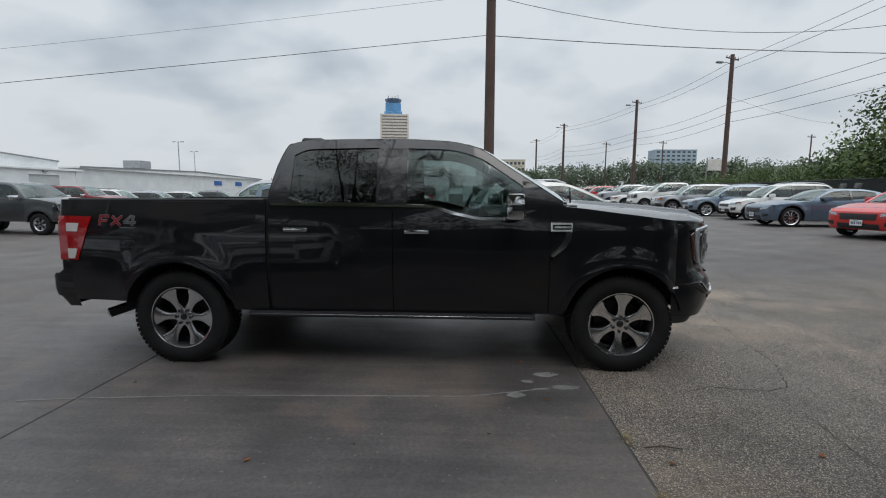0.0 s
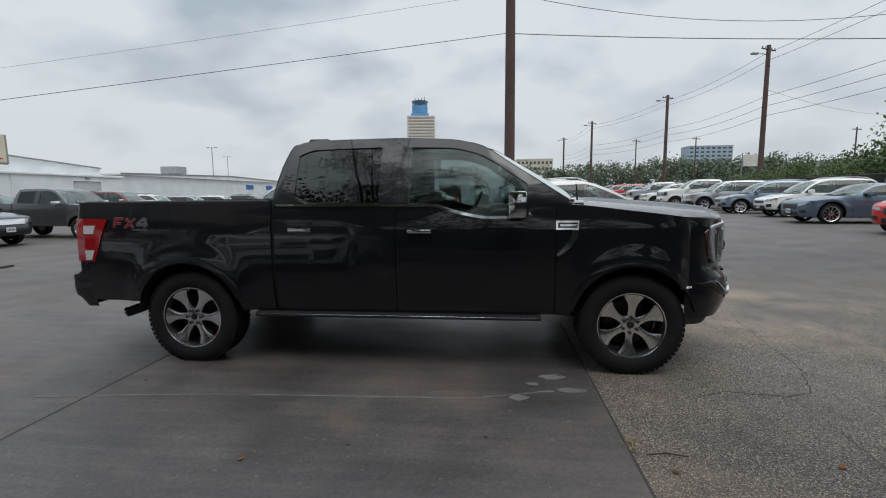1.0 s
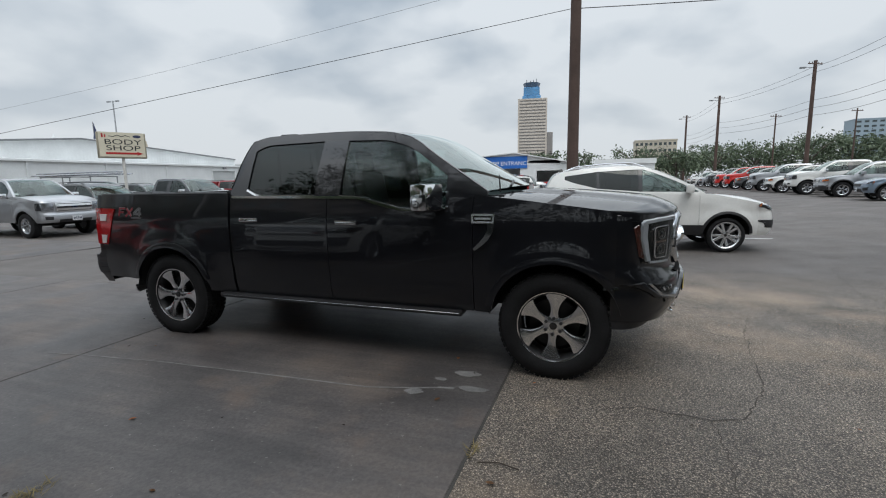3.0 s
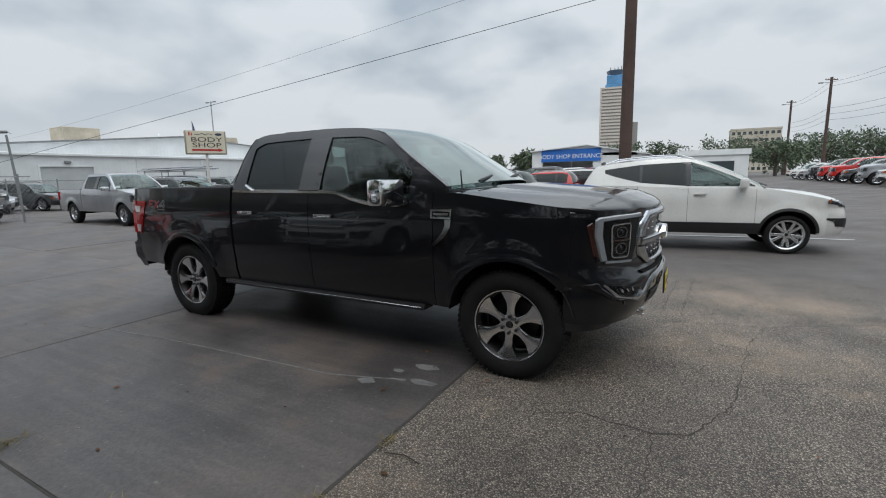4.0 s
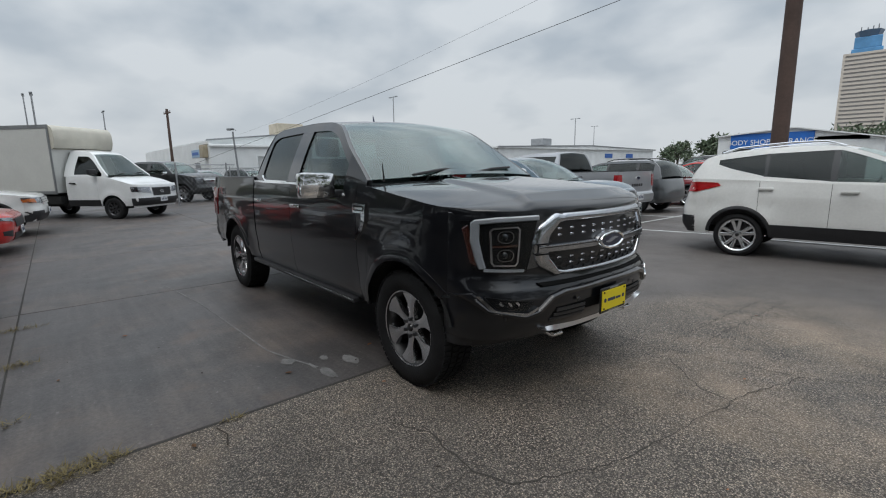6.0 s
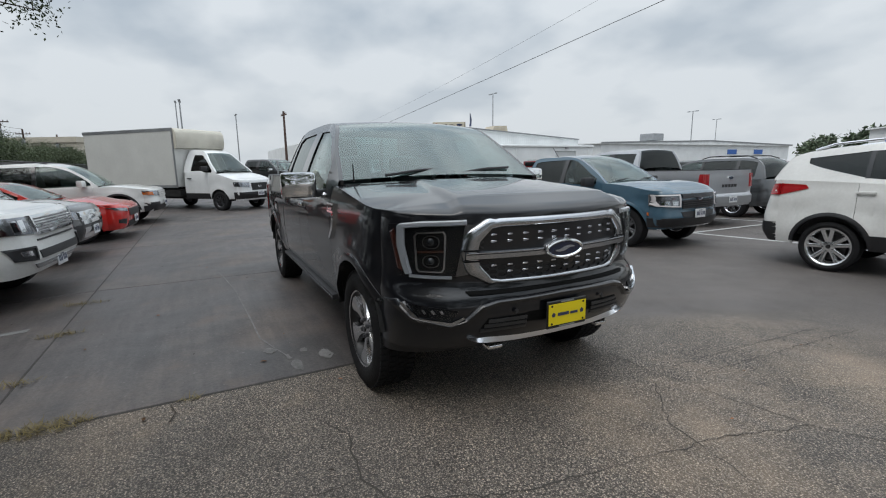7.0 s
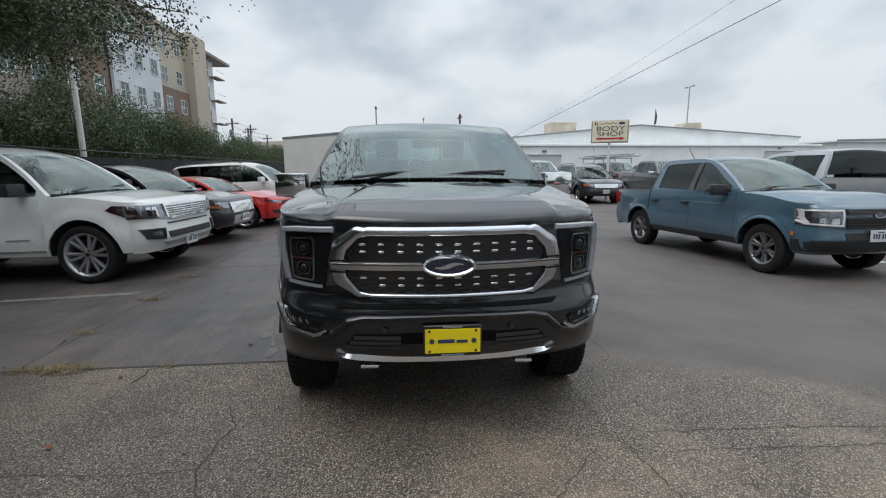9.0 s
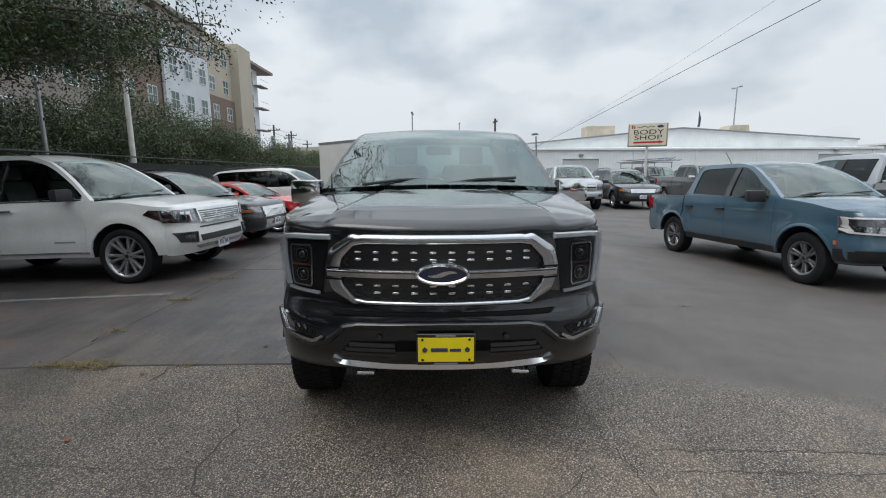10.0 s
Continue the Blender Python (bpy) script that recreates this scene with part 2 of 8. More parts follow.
def curve(pts):
    """A smooth, unwavering function through (x, value) points."""
    xs, ys = np.array([p[0] for p in pts], float), np.array([p[1] for p in pts], float)
    o = np.argsort(xs)
    xs, ys = xs[o], ys[o]
    d = np.diff(ys) / np.diff(xs)
    m = np.zeros(len(xs))
    m[0], m[-1] = d[0], d[-1]
    for i in range(1, len(xs) - 1):
        m[i] = 0 if d[i - 1] * d[i] <= 0 else 2 * d[i - 1] * d[i] / (d[i - 1] + d[i])

    def f(x):
        if x <= xs[0]:
            return float(ys[0])
        if x >= xs[-1]:
            return float(ys[-1])
        i = int(np.searchsorted(xs, x) - 1)
        h = xs[i + 1] - xs[i]
        t = (x - xs[i]) / h
        return float((2 * t**3 - 3 * t**2 + 1) * ys[i] + (t**3 - 2 * t**2 + t) * h * m[i] + (-2 * t**3 + 3 * t**2) * ys[i + 1] + (t**3 - t**2) * h * m[i + 1])
    return f


def tread_end(line, n=5):
    """A smooth line through corner points, cut finer."""
    out = []
    for a, b in zip(line, line[1:]):
        out += [(a[0] + (b[0] - a[0]) * u, a[1] + (b[1] - a[1]) * u) for u in span(0, 1, n + 1)[:-1]]
    return out + [line[-1]]


def span(a, b, n):
    return [a + (b - a) * i / (n - 1) for i in range(n)]

# ---- vehicles ----
class Body:
    """The skin of a vehicle: x ahead of the front axle, y to its left, z up from the ground."""

    def __init__(self, k):
        self.k = k
        self.S, self.zr = curve(k["shoulder"]), curve(k["roof"])
        self.nose, self.tail = curve(k["nose"]), curve(k["tail"])
        self.W, self.wb, self.R = k["half"], k["wb"], k["R"]
        self.Ra = k.get("arch", self.R + 0.075)
        self.zw = k.get("arch_z", self.R)
        self.xc, self.xt, self.sill = k["xc"], k["xt"], k["sill"]
        self.flare = k.get("flare", 0.025)
        self.n = k.get("round", 3.2)
        self.nr = k.get("round_r", self.n)
        self.lean = k.get("lean", 0.42)
        self.pf, self.pr = k.get("taper_f", 0.06), k.get("taper_r", 0.05)
        self.step = k.get("step", 0.09)

    def Y(self, x, z):
        s = self.k["belt"]
        t = max(0.0, min(1.0, (z - self.sill) / max(0.05, s - self.sill)))
        tuck = 0.05 * (1 - self.k.get("square_low", 0.0) * max(0.0, min(1.0, (x - 0.1) / 0.3)))
        y = self.W - self.flare - tuck * max(0, 1 - t / 0.35) ** 2 - 0.035 * max(0, (t - 0.7) / 0.3) ** 2
        y -= 0.012 * math.exp(-((z - self.k.get("crease", 0.72)) / 0.05) ** 2)
        if x > 0.2:
            y -= self.pf * ((x - 0.2) / (self.xc - 0.2)) ** 2
        r0 = -self.wb - 0.2
        if x < r0:
            y -= self.pr * min(1.3, (x - r0) / (self.xt - r0)) ** 2
        for xw in (0, -self.wb):
            r = math.hypot(x - xw, z - self.zw)
            y += self.flare * (1.0 if r < self.Ra + 0.05 else math.exp(-((r - self.Ra - 0.05) / 0.08) ** 2))
        return y

    def G(self, x, z):
        s = self.S(x) if "belt" not in self.k else self.k["belt"]
        h = max(0.0, z - s)
        return self.Y(x, min(z, self.S(x))) - 0.02 - self.lean * h * (0.75 + 0.5 * h)

    def nf(self, z):
        """Squareness of the front in plan; the bumper may be squarer than what stands over it."""
        t = max(0.0, min(1.0, (0.84 - z) / 0.10))
        return self.n + (self.k.get("round_low", self.n) - self.n) * t

    def F(self, y, z):
        w, n = self.Y(self.xc, z), self.nf(z)
        u = min(1.0, abs(y) / w)
        return self.xc + (self.nose(z) - self.xc) * (1 - u**n) ** (1 / n)

    def T(self, y, z):
        w = self.Y(self.xt, z)
        u = min(1.0, abs(y) / w)
        return self.xt + (self.tail(z) - self.xt) * (1 - u**self.nr) ** (1 / self.nr)

    def low(self, x):
        z = self.sill
        for xw in (0, -self.wb):
            if abs(x - xw) < self.Ra:
                z = max(z, self.zw + math.sqrt(self.Ra**2 - (x - xw) ** 2))
        if x > 0 and "sill_f" in self.k:
            z = max(z, self.k["sill_f"])
        if x < -self.wb and "sill_r" in self.k:
            z = max(z, self.k["sill_r"])
        return z

    def columns(self, a, b):
        xs = set(span(a, b, max(3, int((b - a) / self.step) + 1)))
        for xw in (0, -self.wb):
            for i in range(13):
                x = xw - self.Ra * math.cos(math.pi * i / 12)
                for e in (-0.002, 0.002) if i in (0, 12) else (0,):
                    if a < x + e < b:
                        xs.add(x + e)
        xs = sorted(xs)
        return [x for i, x in enumerate(xs) if i == 0 or i == len(xs) - 1 or (x - xs[i - 1] > 0.0015 and b - x > 0.0015)]

    def side(self, a, b, s, top=None, bottom=None, off=0.0, thick=0.025, rows=9):
        """A panel of the side between two places along the vehicle."""
        grid = []
        for x in self.columns(a, b):
            z1 = top(x) if top else self.S(x)
            z0 = max(self.low(x), bottom(x)) if bottom else self.low(x)
            z0 = min(z0, z1 - 0.01)
            grid.append([(x, s * (self.Y(x, z) + off), z) for z in span(z0, z1, rows)])
        return sheet(bmesh.new(), grid, (0, -s * thick, 0))

    def patch(self, c, off=0.004, thick=0.02, n=8, m=3, where="F", s=1):
        """A pane on the skin by four corners: (y, z) on the front F or back T, (x, z) on the side."""
        grid = []
        n, m = (n * 2, m * 2) if self.step < 0.12 else (n, m)
        for u in span(0, 1, n):
            row = []
            for v in span(0, 1, m):
                a = (c[0][0] * (1 - u) + c[1][0] * u) * (1 - v) + (c[3][0] * (1 - u) + c[2][0] * u) * v
                z = (c[0][1] * (1 - u) + c[1][1] * u) * (1 - v) + (c[3][1] * (1 - u) + c[2][1] * u) * v
                if where == "F":
                    p = self.on_front(a, z, off)
                    row.append((p[0], s * p[1], z))
                elif where == "T":
                    p = self.on_back(a, z, off)
                    row.append((p[0], s * p[1], z))
                else:
                    row.append((a, s * (self.Y(a, z) + off), z))
            grid.append(row)
        return sheet(bmesh.new(), grid, (-thick, 0, 0) if where == "F" else (thick, 0, 0) if where == "T" else (0, -s * thick, 0))

    def on_front(self, a, z, d):
        """A place d proud of the front skin, along its normal in plan."""
        g = (self.F(a + 0.004, z) - self.F(a - 0.004, z)) / 0.008
        g = max(-3.0, min(3.0, g))
        n = math.hypot(1, g)
        return (self.F(a, z) + d / n, a - d * g / n, z)

    def on_back(self, a, z, d):
        g = (self.T(a + 0.004, z) - self.T(a - 0.004, z)) / 0.008
        g = max(-3.0, min(3.0, g))
        n = math.hypot(1, g)
        return (self.T(a, z) - d / n, a + d * g / n, z)

    def fascia(self, z0, z1, back=False, thick=0.03, rows=8, off=0.0):
        """The wrapped end of the body between two heights."""
        rows = rows * 2 if self.step < 0.12 else rows
        grid = []
        for z in span(z0, z1, rows):
            w = self.Y(self.xt if back else self.xc, z)
            row = []
            for th in span(-math.pi / 2, math.pi / 2, 71 if self.step < 0.12 else 27):
                y = w * math.copysign(abs(math.sin(th)) ** (2 / (self.nr if back else self.nf(z))), th)
                row.append(((self.T(y, z) - off) if back else (self.F(y, z) + off), y, z))
            grid.append(row)
        return sheet(bmesh.new(), grid, (thick if back else -thick, 0, 0))


def tyre_mesh(R, w, rim, tread, n=48):
    bm = bmesh.new()
    h = w / 2
    prof = [(rim - 0.01, -h * 0.75), (rim + 0.012, -h * 0.9), (rim + (R - rim) * 0.45, -h), (R - 0.03, -h * 0.93), (R - 0.008, -h * 0.80), (R - 0.004, -h * 0.4), (R - 0.004, h * 0.4), (R - 0.008, h * 0.80), (R - 0.03, h * 0.93), (rim + (R - rim) * 0.45, h), (rim + 0.012, h * 0.9), (rim - 0.01, h * 0.75)]
    lathe(bm, prof, n)
    if tread:
        k = 60
        for i in range(k):
            for j, (y0, y1) in enumerate(((-h * 0.86, -h * 0.48), (-h * 0.4, -h * 0.05), (h * 0.05, h * 0.4), (h * 0.48, h * 0.86))):
                a = 2 * math.pi * (i + 0.5 * (j % 2)) / k
                m = Matrix.Rotation(-a, 4, "Y") @ Matrix.LocRotScale(((R - 0.003), (y0 + y1) / 2, 0), None, (0.012, y1 - y0, 2 * math.pi * R / k * 0.74))
                bmesh.ops.create_cube(bm, size=1, matrix=m)
    return bm


def spokes(bm, n, r0, r1, w0, w1, y0, y1, thick, twin=0.0, swirl=0.0):
    """Spokes from the hub to the rim, dished, single or in pairs."""
    for i in range(n):
        for t in ((-1, 1) if twin else (0,)):
            a = 2 * math.pi * i / n + math.pi / 2
            rows = []
            for u in span(0, 1, 8):
                r = r0 + (r1 - r0) * u
                w = (curve(w0)(u) if isinstance(w0, list) else w0 + (w1 - w0) * u) / 2
                y = y0 + (y1 - y0) * u**1.6
                d = t * twin * (0.15 + 0.85 * u)
                aa = a + (d + swirl * u) / max(r, 0.05)
                e = Vector((math.cos(aa), 0, math.sin(aa)))
                q = Vector((-math.sin(aa), 0, math.cos(aa)))
                c = e * r + Vector((0, y, 0))
                rows.append([c - q * w + Vector((0, thick, 0)), c - q * (w - 0.006) + Vector((0, 0.004, 0)), c - q * w * 0.5, c + q * w * 0.5 , c + q * (w - 0.006) + Vector((0, 0.004, 0)), c + q * w + Vector((0, thick, 0))])
            vs = quads(bm, rows, closed=True)
            bm.faces.new(vs[0]), bm.faces.new(vs[-1])
    return bm


def wheel_kit(parent, k):
    """One wheel, its outer face towards -y; the others share its meshes."""
    R, w, rim = k["R"], k.get("tyre_w", 0.24), k.get("rim", 0.24)
    face, back = k.get("rim_mat", ALLOY), k.get("rim_back", DARK_ALLOY)
    n, twin = k.get("spokes", 5), k.get("twin", 0.0)
    h = w / 2
    wheel = new("wheel")
    wheel.parent = parent
    part("tyre", tyre_mesh(R, w, rim, k.get("tread", False)), RUBBER, wheel)
    prof = [(rim - 0.015, h * 0.7), (rim - 0.03, 0), (rim - 0.022, -h * 0.7), (rim - 0.004, -h * 0.86), (rim + 0.014, -h * 0.9), (rim + 0.012, -h * 0.84)]
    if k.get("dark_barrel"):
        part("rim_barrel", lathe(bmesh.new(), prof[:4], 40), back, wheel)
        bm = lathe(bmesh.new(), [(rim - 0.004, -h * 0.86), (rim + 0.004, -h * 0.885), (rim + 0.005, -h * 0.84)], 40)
    else:
        bm = lathe(bmesh.new(), prof, 40)
    spokes(bm, n, 0.05, rim - 0.012, k.get("w0", 0.075), k.get("w1", 0.06), -h * 0.62, -h * 0.8, 0.035, twin, k.get("swirl", 0))
    lathe(bm, [(0.0, -h * 0.66), (0.045, -h * 0.66), (0.075, -h * 0.6), (0.085, -h * 0.3)], 24)
    rim_part = part("rim", bm, face, wheel)
    nut = None
    for i in range(k.get("lugs", 5)):
        a = 2 * math.pi * (i + 0.5) / k.get("lugs", 5)
        m = Matrix.Translation((0.062 * math.cos(a), 0, 0.062 * math.sin(a)))
        if nut is None:
            nut = part("wheel_nut", lathe(bmesh.new(), [(0, -h * 0.74), (k.get("nut_r", 0.009), -h * 0.74), (k.get("nut_r", 0.009) + 0.003, -h * 0.5)], 6), DARK_ALLOY, wheel)
            nut.matrix_local = m
        else:
            shared("wheel_nut", nut, wheel, m)
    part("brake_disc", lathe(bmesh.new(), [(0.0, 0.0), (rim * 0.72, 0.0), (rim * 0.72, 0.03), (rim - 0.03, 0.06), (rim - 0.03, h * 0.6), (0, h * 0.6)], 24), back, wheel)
    part("hub_cap", lathe(bmesh.new(), [(0, -h * 0.74), (0.024, -h * 0.73), (0.03, -h * 0.64)], 20), GLOSSBLACK if face is not CHROME else DARK_ALLOY, wheel)
    return wheel


def wheels(parent, k, xs, track, steer=0.0):
    first = wheel_kit(parent, k)
    for x in xs:
        for s in (-1, 1):
            w = first if (x, s) == (xs[0], -1) else copy_thing(first, Matrix())
            w.parent = parent
            w.matrix_local = pose(x, s * track, k["R"] - 0.006, 0, random.uniform(0, 360), 180 if s > 0 else 0) if not (x == 0 and steer) else pose(x, s * track, k["R"] - 0.006, 0, 20, (180 if s > 0 else 0) + steer)


def seat(parent, x, y, z, material, w=0.5):
    bm = boxed(x - 0.26, x + 0.26, y - w / 2, y + w / 2, z, z + 0.2, 0.06, 2)
    part("seat", bm, material, parent)
    bm = boxed(-0.07, 0.07, -w / 2, w / 2, 0.0, 0.62, 0.06, 2)
    box(bm, -0.05, 0.05, -0.13, 0.13, 0.64, 0.84, 0.04, 2)
    bmesh.ops.transform(bm, matrix=pose(x - 0.26, y, z + 0.16, 0, -14, 0), verts=bm.verts)
    part("seat_back", bm, material, parent)


def cabin(B, top, k, lo=False):
    """Dark tub, dashboard, seats and steering wheel behind the glass."""
    (wx0, wz0), (wx1, wz1) = k["ws"]
    rx = k["cab_end"]
    fz = k["sill"] + 0.12
    zb = k.get("belt", B.S((wx1 + rx) / 2)) - 0.09
    half = B.W - 0.16
    bm = boxed(rx + 0.12, wx0 - 0.05, -half, half, fz, fz + 0.05)
    for s in (-1, 1):
        box(bm, rx + 0.12, wx0 - 0.12, s * (half - 0.02), s * half, fz, zb)
    part("cabin_floor", bm, TRIM_IN, top)
    part("dashboard", boxed(wx0 - 0.62, wx0 - 0.08, -half + 0.02, half - 0.02, zb - 0.38, zb + 0.05, 0.08, 2), TRIM_IN, top)
    if lo:
        part("seats", boxed(wx0 - 1.5, wx0 - 1.2, -half + 0.12, half - 0.12, fz, zb + 0.18, 0.08, 2), SEAT, top)
        return
    sm = k.get("seat_mat", SEAT)
    sx = wx0 - 1.30
    for y in (-0.38, 0.38):
        seat(top, sx, y, fz + 0.24, sm)
    if sx - 1.0 > rx + 0.3:
        seat(top, sx - 0.98, 0, fz + 0.26, sm, 1.3)
    bm = bmesh.new()
    ring = [(0.19 * math.cos(a), 0.19 * math.sin(a)) for a in span(0, 2 * math.pi, 25)[:-1]]
    quads(bm, [[((r + 0.014 * math.cos(b)) * math.cos(a), (r + 0.014 * math.cos(b)) * math.sin(a), 0.014 * math.sin(b)) for b in span(0, 2 * math.pi, 9)[:-1]] for a in span(0, 2 * math.pi, 25) for r in (0.18,)], closed=True)
    box(bm, -0.17, 0.17, -0.02, 0.02, -0.02, 0.0)
    box(bm, -0.05, 0.05, -0.05, 0.05, -0.03, 0.012, 0.01)
    bmesh.ops.transform(bm, matrix=pose(wx0 - 0.78, 0.38, zb + 0.02, 0, -65, 0), verts=bm.verts)
    part("steering_wheel", bm, TRIM_IN, top)


def greenhouse(B, top, k, body, side_glass, lo=False):
    """Roof, pillars, side windows, windshield and rear window."""
    (wx0, wz0), (wx1, wz1) = k["ws"]
    (gx1, gz1), (gx0, gz0) = k["rg"]
    wins = k["windows"]
    for s in (-1, 1):
        bm = bmesh.new()

        def strip(a, b, f0, f1, into=None):
            xs = span(a, b, max(3, int((b - a) / 0.07) + 2))
            grid = [[(x, s * B.G(x, z), z) for z in span(f0(x), max(f0(x) + 0.004, f1(x)), 5)] for x in xs]
            tmp = sheet(bmesh.new(), grid, (0, -s * 0.045, 0))
            me = bpy.data.meshes.new("tmp"); tmp.to_mesh(me); tmp.free(); (into or bm).from_mesh(me); bpy.data.meshes.remove(me)
        edge = k["cab_rear"] if "cab_rear" in k else gx0
        xs = [edge] + [v for w in wins for v in (w["x"][0], w["x"][1])] + [wx0]
        ends = list(zip(xs[::2], xs[1::2]))
        for i, (a, b) in enumerate(ends):
            if b - a > 0.01 and (i in (0, len(ends) - 1) or not k.get("dark_pillars", True)):
                strip(a, b, lambda x: B.S(x) - 0.01, lambda x: B.zr(x))
            elif b - a > 0.01:
                z0, z1 = curve(wins[i]["lo"]), curve(wins[i]["hi"])
                strip(a, b, lambda x: B.S(x) - 0.01, z0)
                mid = bmesh.new()
                strip(a, b, z0, z1, mid)
                part("door_pillar", mid, GLOSSBLACK, top)
                strip(a, b, z1, lambda x: B.zr(x))
        for w in wins:
            a, b = w["x"]
            lo_z, hi_z = curve(w["lo"]), curve(w["hi"])
            strip(a, b, lambda x: B.S(x) - 0.01, lo_z)
            strip(a, b, hi_z, lambda x: B.zr(x))
            grid = [[(x, s * (B.G(x, z) - 0.012), z) for z in span(lo_z(x) - 0.012, max(lo_z(x), hi_z(x) + 0.012), 5)] for x in span(a, b, 12)]
            part("side_window", sheet(bmesh.new(), grid, (0, -s * 0.006, 0)), w.get("mat", side_glass), top)
            if k.get("bright", None) is not None:
                line = [(x, lo_z(x) - 0.012) for x in span(a, b, 14)]
                part("window_trim", band(bmesh.new(), line, 0.009, lambda x, z, d: (x, s * (B.G(x, z) + d), z), 0.0, 0.008), k["bright"], top)
        part("pillar_frame", bm, k.get("pillar_mat", body), top)
    # windshield, roof and rear window are one skin across
    crown = k.get("crown", 0.035)

    def across(x, z, inset, bow, n=13):
        y1 = B.G(x, z) - inset
        return [(x + bow * (1 - (y / y1) ** 2), y, z + crown * (1 - (y / y1) ** 2)) for y in span(-y1, y1, n)]
    bow = k.get("bow", 0.12)
    ws_pts = [(wx0 + (wx1 - wx0) * u, None) for u in span(0, 1, 9)]
    ws = [(x, B.zr(x)) for x, _ in ws_pts]
    inset = k.get("ws_inset", 0.05)
    grid = [across(x, z + 0.003, inset, bow * (1 - 0.6 * i / 8)) for i, (x, z) in enumerate(ws)]
    part("windshield", sheet(bmesh.new(), grid, (-0.004, 0, -0.005)), k.get("ws_mat", GLASS), top)
    rg = [(gx1 + (gx0 - gx1) * u, B.zr(gx1 + (gx0 - gx1) * u) if k.get("rg_curve", True) else gz1 + (gz0 - gz1) * u) for u in span(0, 1, 7)]
    rb = k.get("rear_bow", -0.05)
    grid = [across(x, z, 0.06, rb) for x, z in rg]
    part("rear_window", sheet(bmesh.new(), grid, (0.006, 0, -0.003)), k.get("rear_mat", side_glass), top)
    rx = span(wx1, gx1, 16)
    grid = [across(x, B.zr(x), -0.0, bow * 0.4 * max(0, 1 - i / 4) + (rb * max(0, (i - 12) / 3))) for i, x in enumerate(rx)]
    part("roof", sheet(bmesh.new(), grid, (0, 0, -0.04)), k.get("roof_mat", body), top)
    for pts, b0, name in ((ws, bow, "front_pillar"), (rg, rb, "rear_pillar")):
        for s in (-1, 1):
            grid = []
            for i, (x, z) in enumerate(pts):
                bb = b0 * (1 - 0.6 * i / 8) if name == "front_pillar" else b0
                y1 = B.G(x, z)
                g = []
                edge = inset if name == "front_pillar" else 0.06
                for y in (y1 + 0.002, y1 - 0.6 * edge, y1 - edge - 0.012):
                    q = y / (y1 - edge)
                    q = min(1.0, q)
                    g.append((x + bb * (1 - q * q), s * y, z + crown * (1 - q * q) + 0.003))
                grid.append(g)
            part(name, sheet(bmesh.new(), grid, (0, 0, -0.035)), k.get("pillar_mat", body), top)
    cabin(B, top, k, lo)


def hood(B, top, k, body):
    (wx0, wz0), _ = k["ws"]
    bow = k.get("bow", 0.12)
    x0 = wx0 + 0.02
    grid = []
    zt = k["hood_z"]
    hz = curve(k["hood"])
    dome = k.get("dome", 0.0)
    steps = span(0, 0.80, 24) + span(0.81, 0.955, 26) + span(0.96, 1, 10) if dome else span(0, 1, 18)
    for v in span(-1, 1, 81 if dome else 25):
        row = []
        for u in steps:
            xe = B.F(v * B.Y(B.xc, zt), zt) if abs(v) < 1 else B.xc
            xb = x0 + bow * (1 - v * v) * 0.9
            x = xb + (xe - xb) * u
            w = B.Y(min(x, B.xc), B.S(min(x, B.xc)))
            q = 1 - abs(v) ** k.get("hood_n", 4.0)
            e = B.S(x)
            z = e + (hz(x + (0.8 * u * (B.F(0, zt) - xe) if dome else 0.0)) - e) * q
            if dome:
                # raised middle with a sharp shoulder that widens forwards, rounded off at the front edge
                edge = 0.40 + 0.22 * u
                t = max(0.0, min(1.0, (edge + 0.035 - abs(v) * w) / 0.07))
                z += dome * t * t * (3 - 2 * t) * min(1.0, u / 0.12)
                ridge_y = 0.30 + 0.05 * u
                z -= 0.012 * math.exp(-((abs(v) * w - ridge_y) / 0.03) ** 2) * max(0.0, 1 - u / 0.25)
                q = max(0.0, (u - 0.95) / 0.05)
                z += (k["lip_z"] - z) * (1 - math.sqrt(max(0.0, 1 - q * q)))
            elif u > 0.9:
                z -= 0.045 * ((u - 0.9) / 0.1) ** 2
            row.append((x, v * w, z))
        grid.append(row)
    part("hood", sheet(bmesh.new(), grid, (0, 0, -0.03)), body, top)
    part("cowl", boxed(wx0 - 0.2, wx0 + bow * 0.8, -B.G(wx0, wz0) + 0.03, B.G(wx0, wz0) - 0.03, wz0 - 0.18, wz0 - 0.03), PLASTIC, top)
    for s in (-1, 1):
        a = Vector((wx0 + 0.05, s * 0.30 + 0.32, B.zr(wx0) + 0.02))
        pts = [(wx0 + bow * 0.9 - 0.02, s * 0.30 - 0.3, B.zr(wx0) + 0.035), (wx0 + bow * 0.85 - 0.05, s * 0.30, B.zr(wx0 - 0.03) + 0.05), (wx0 + bow * 0.5 - 0.06, s * 0.30 + 0.30, B.zr(wx0 - 0.06) + 0.04)]
        part("wiper", tube(bmesh.new(), pts, 0.011, 6), PLASTIC, top)


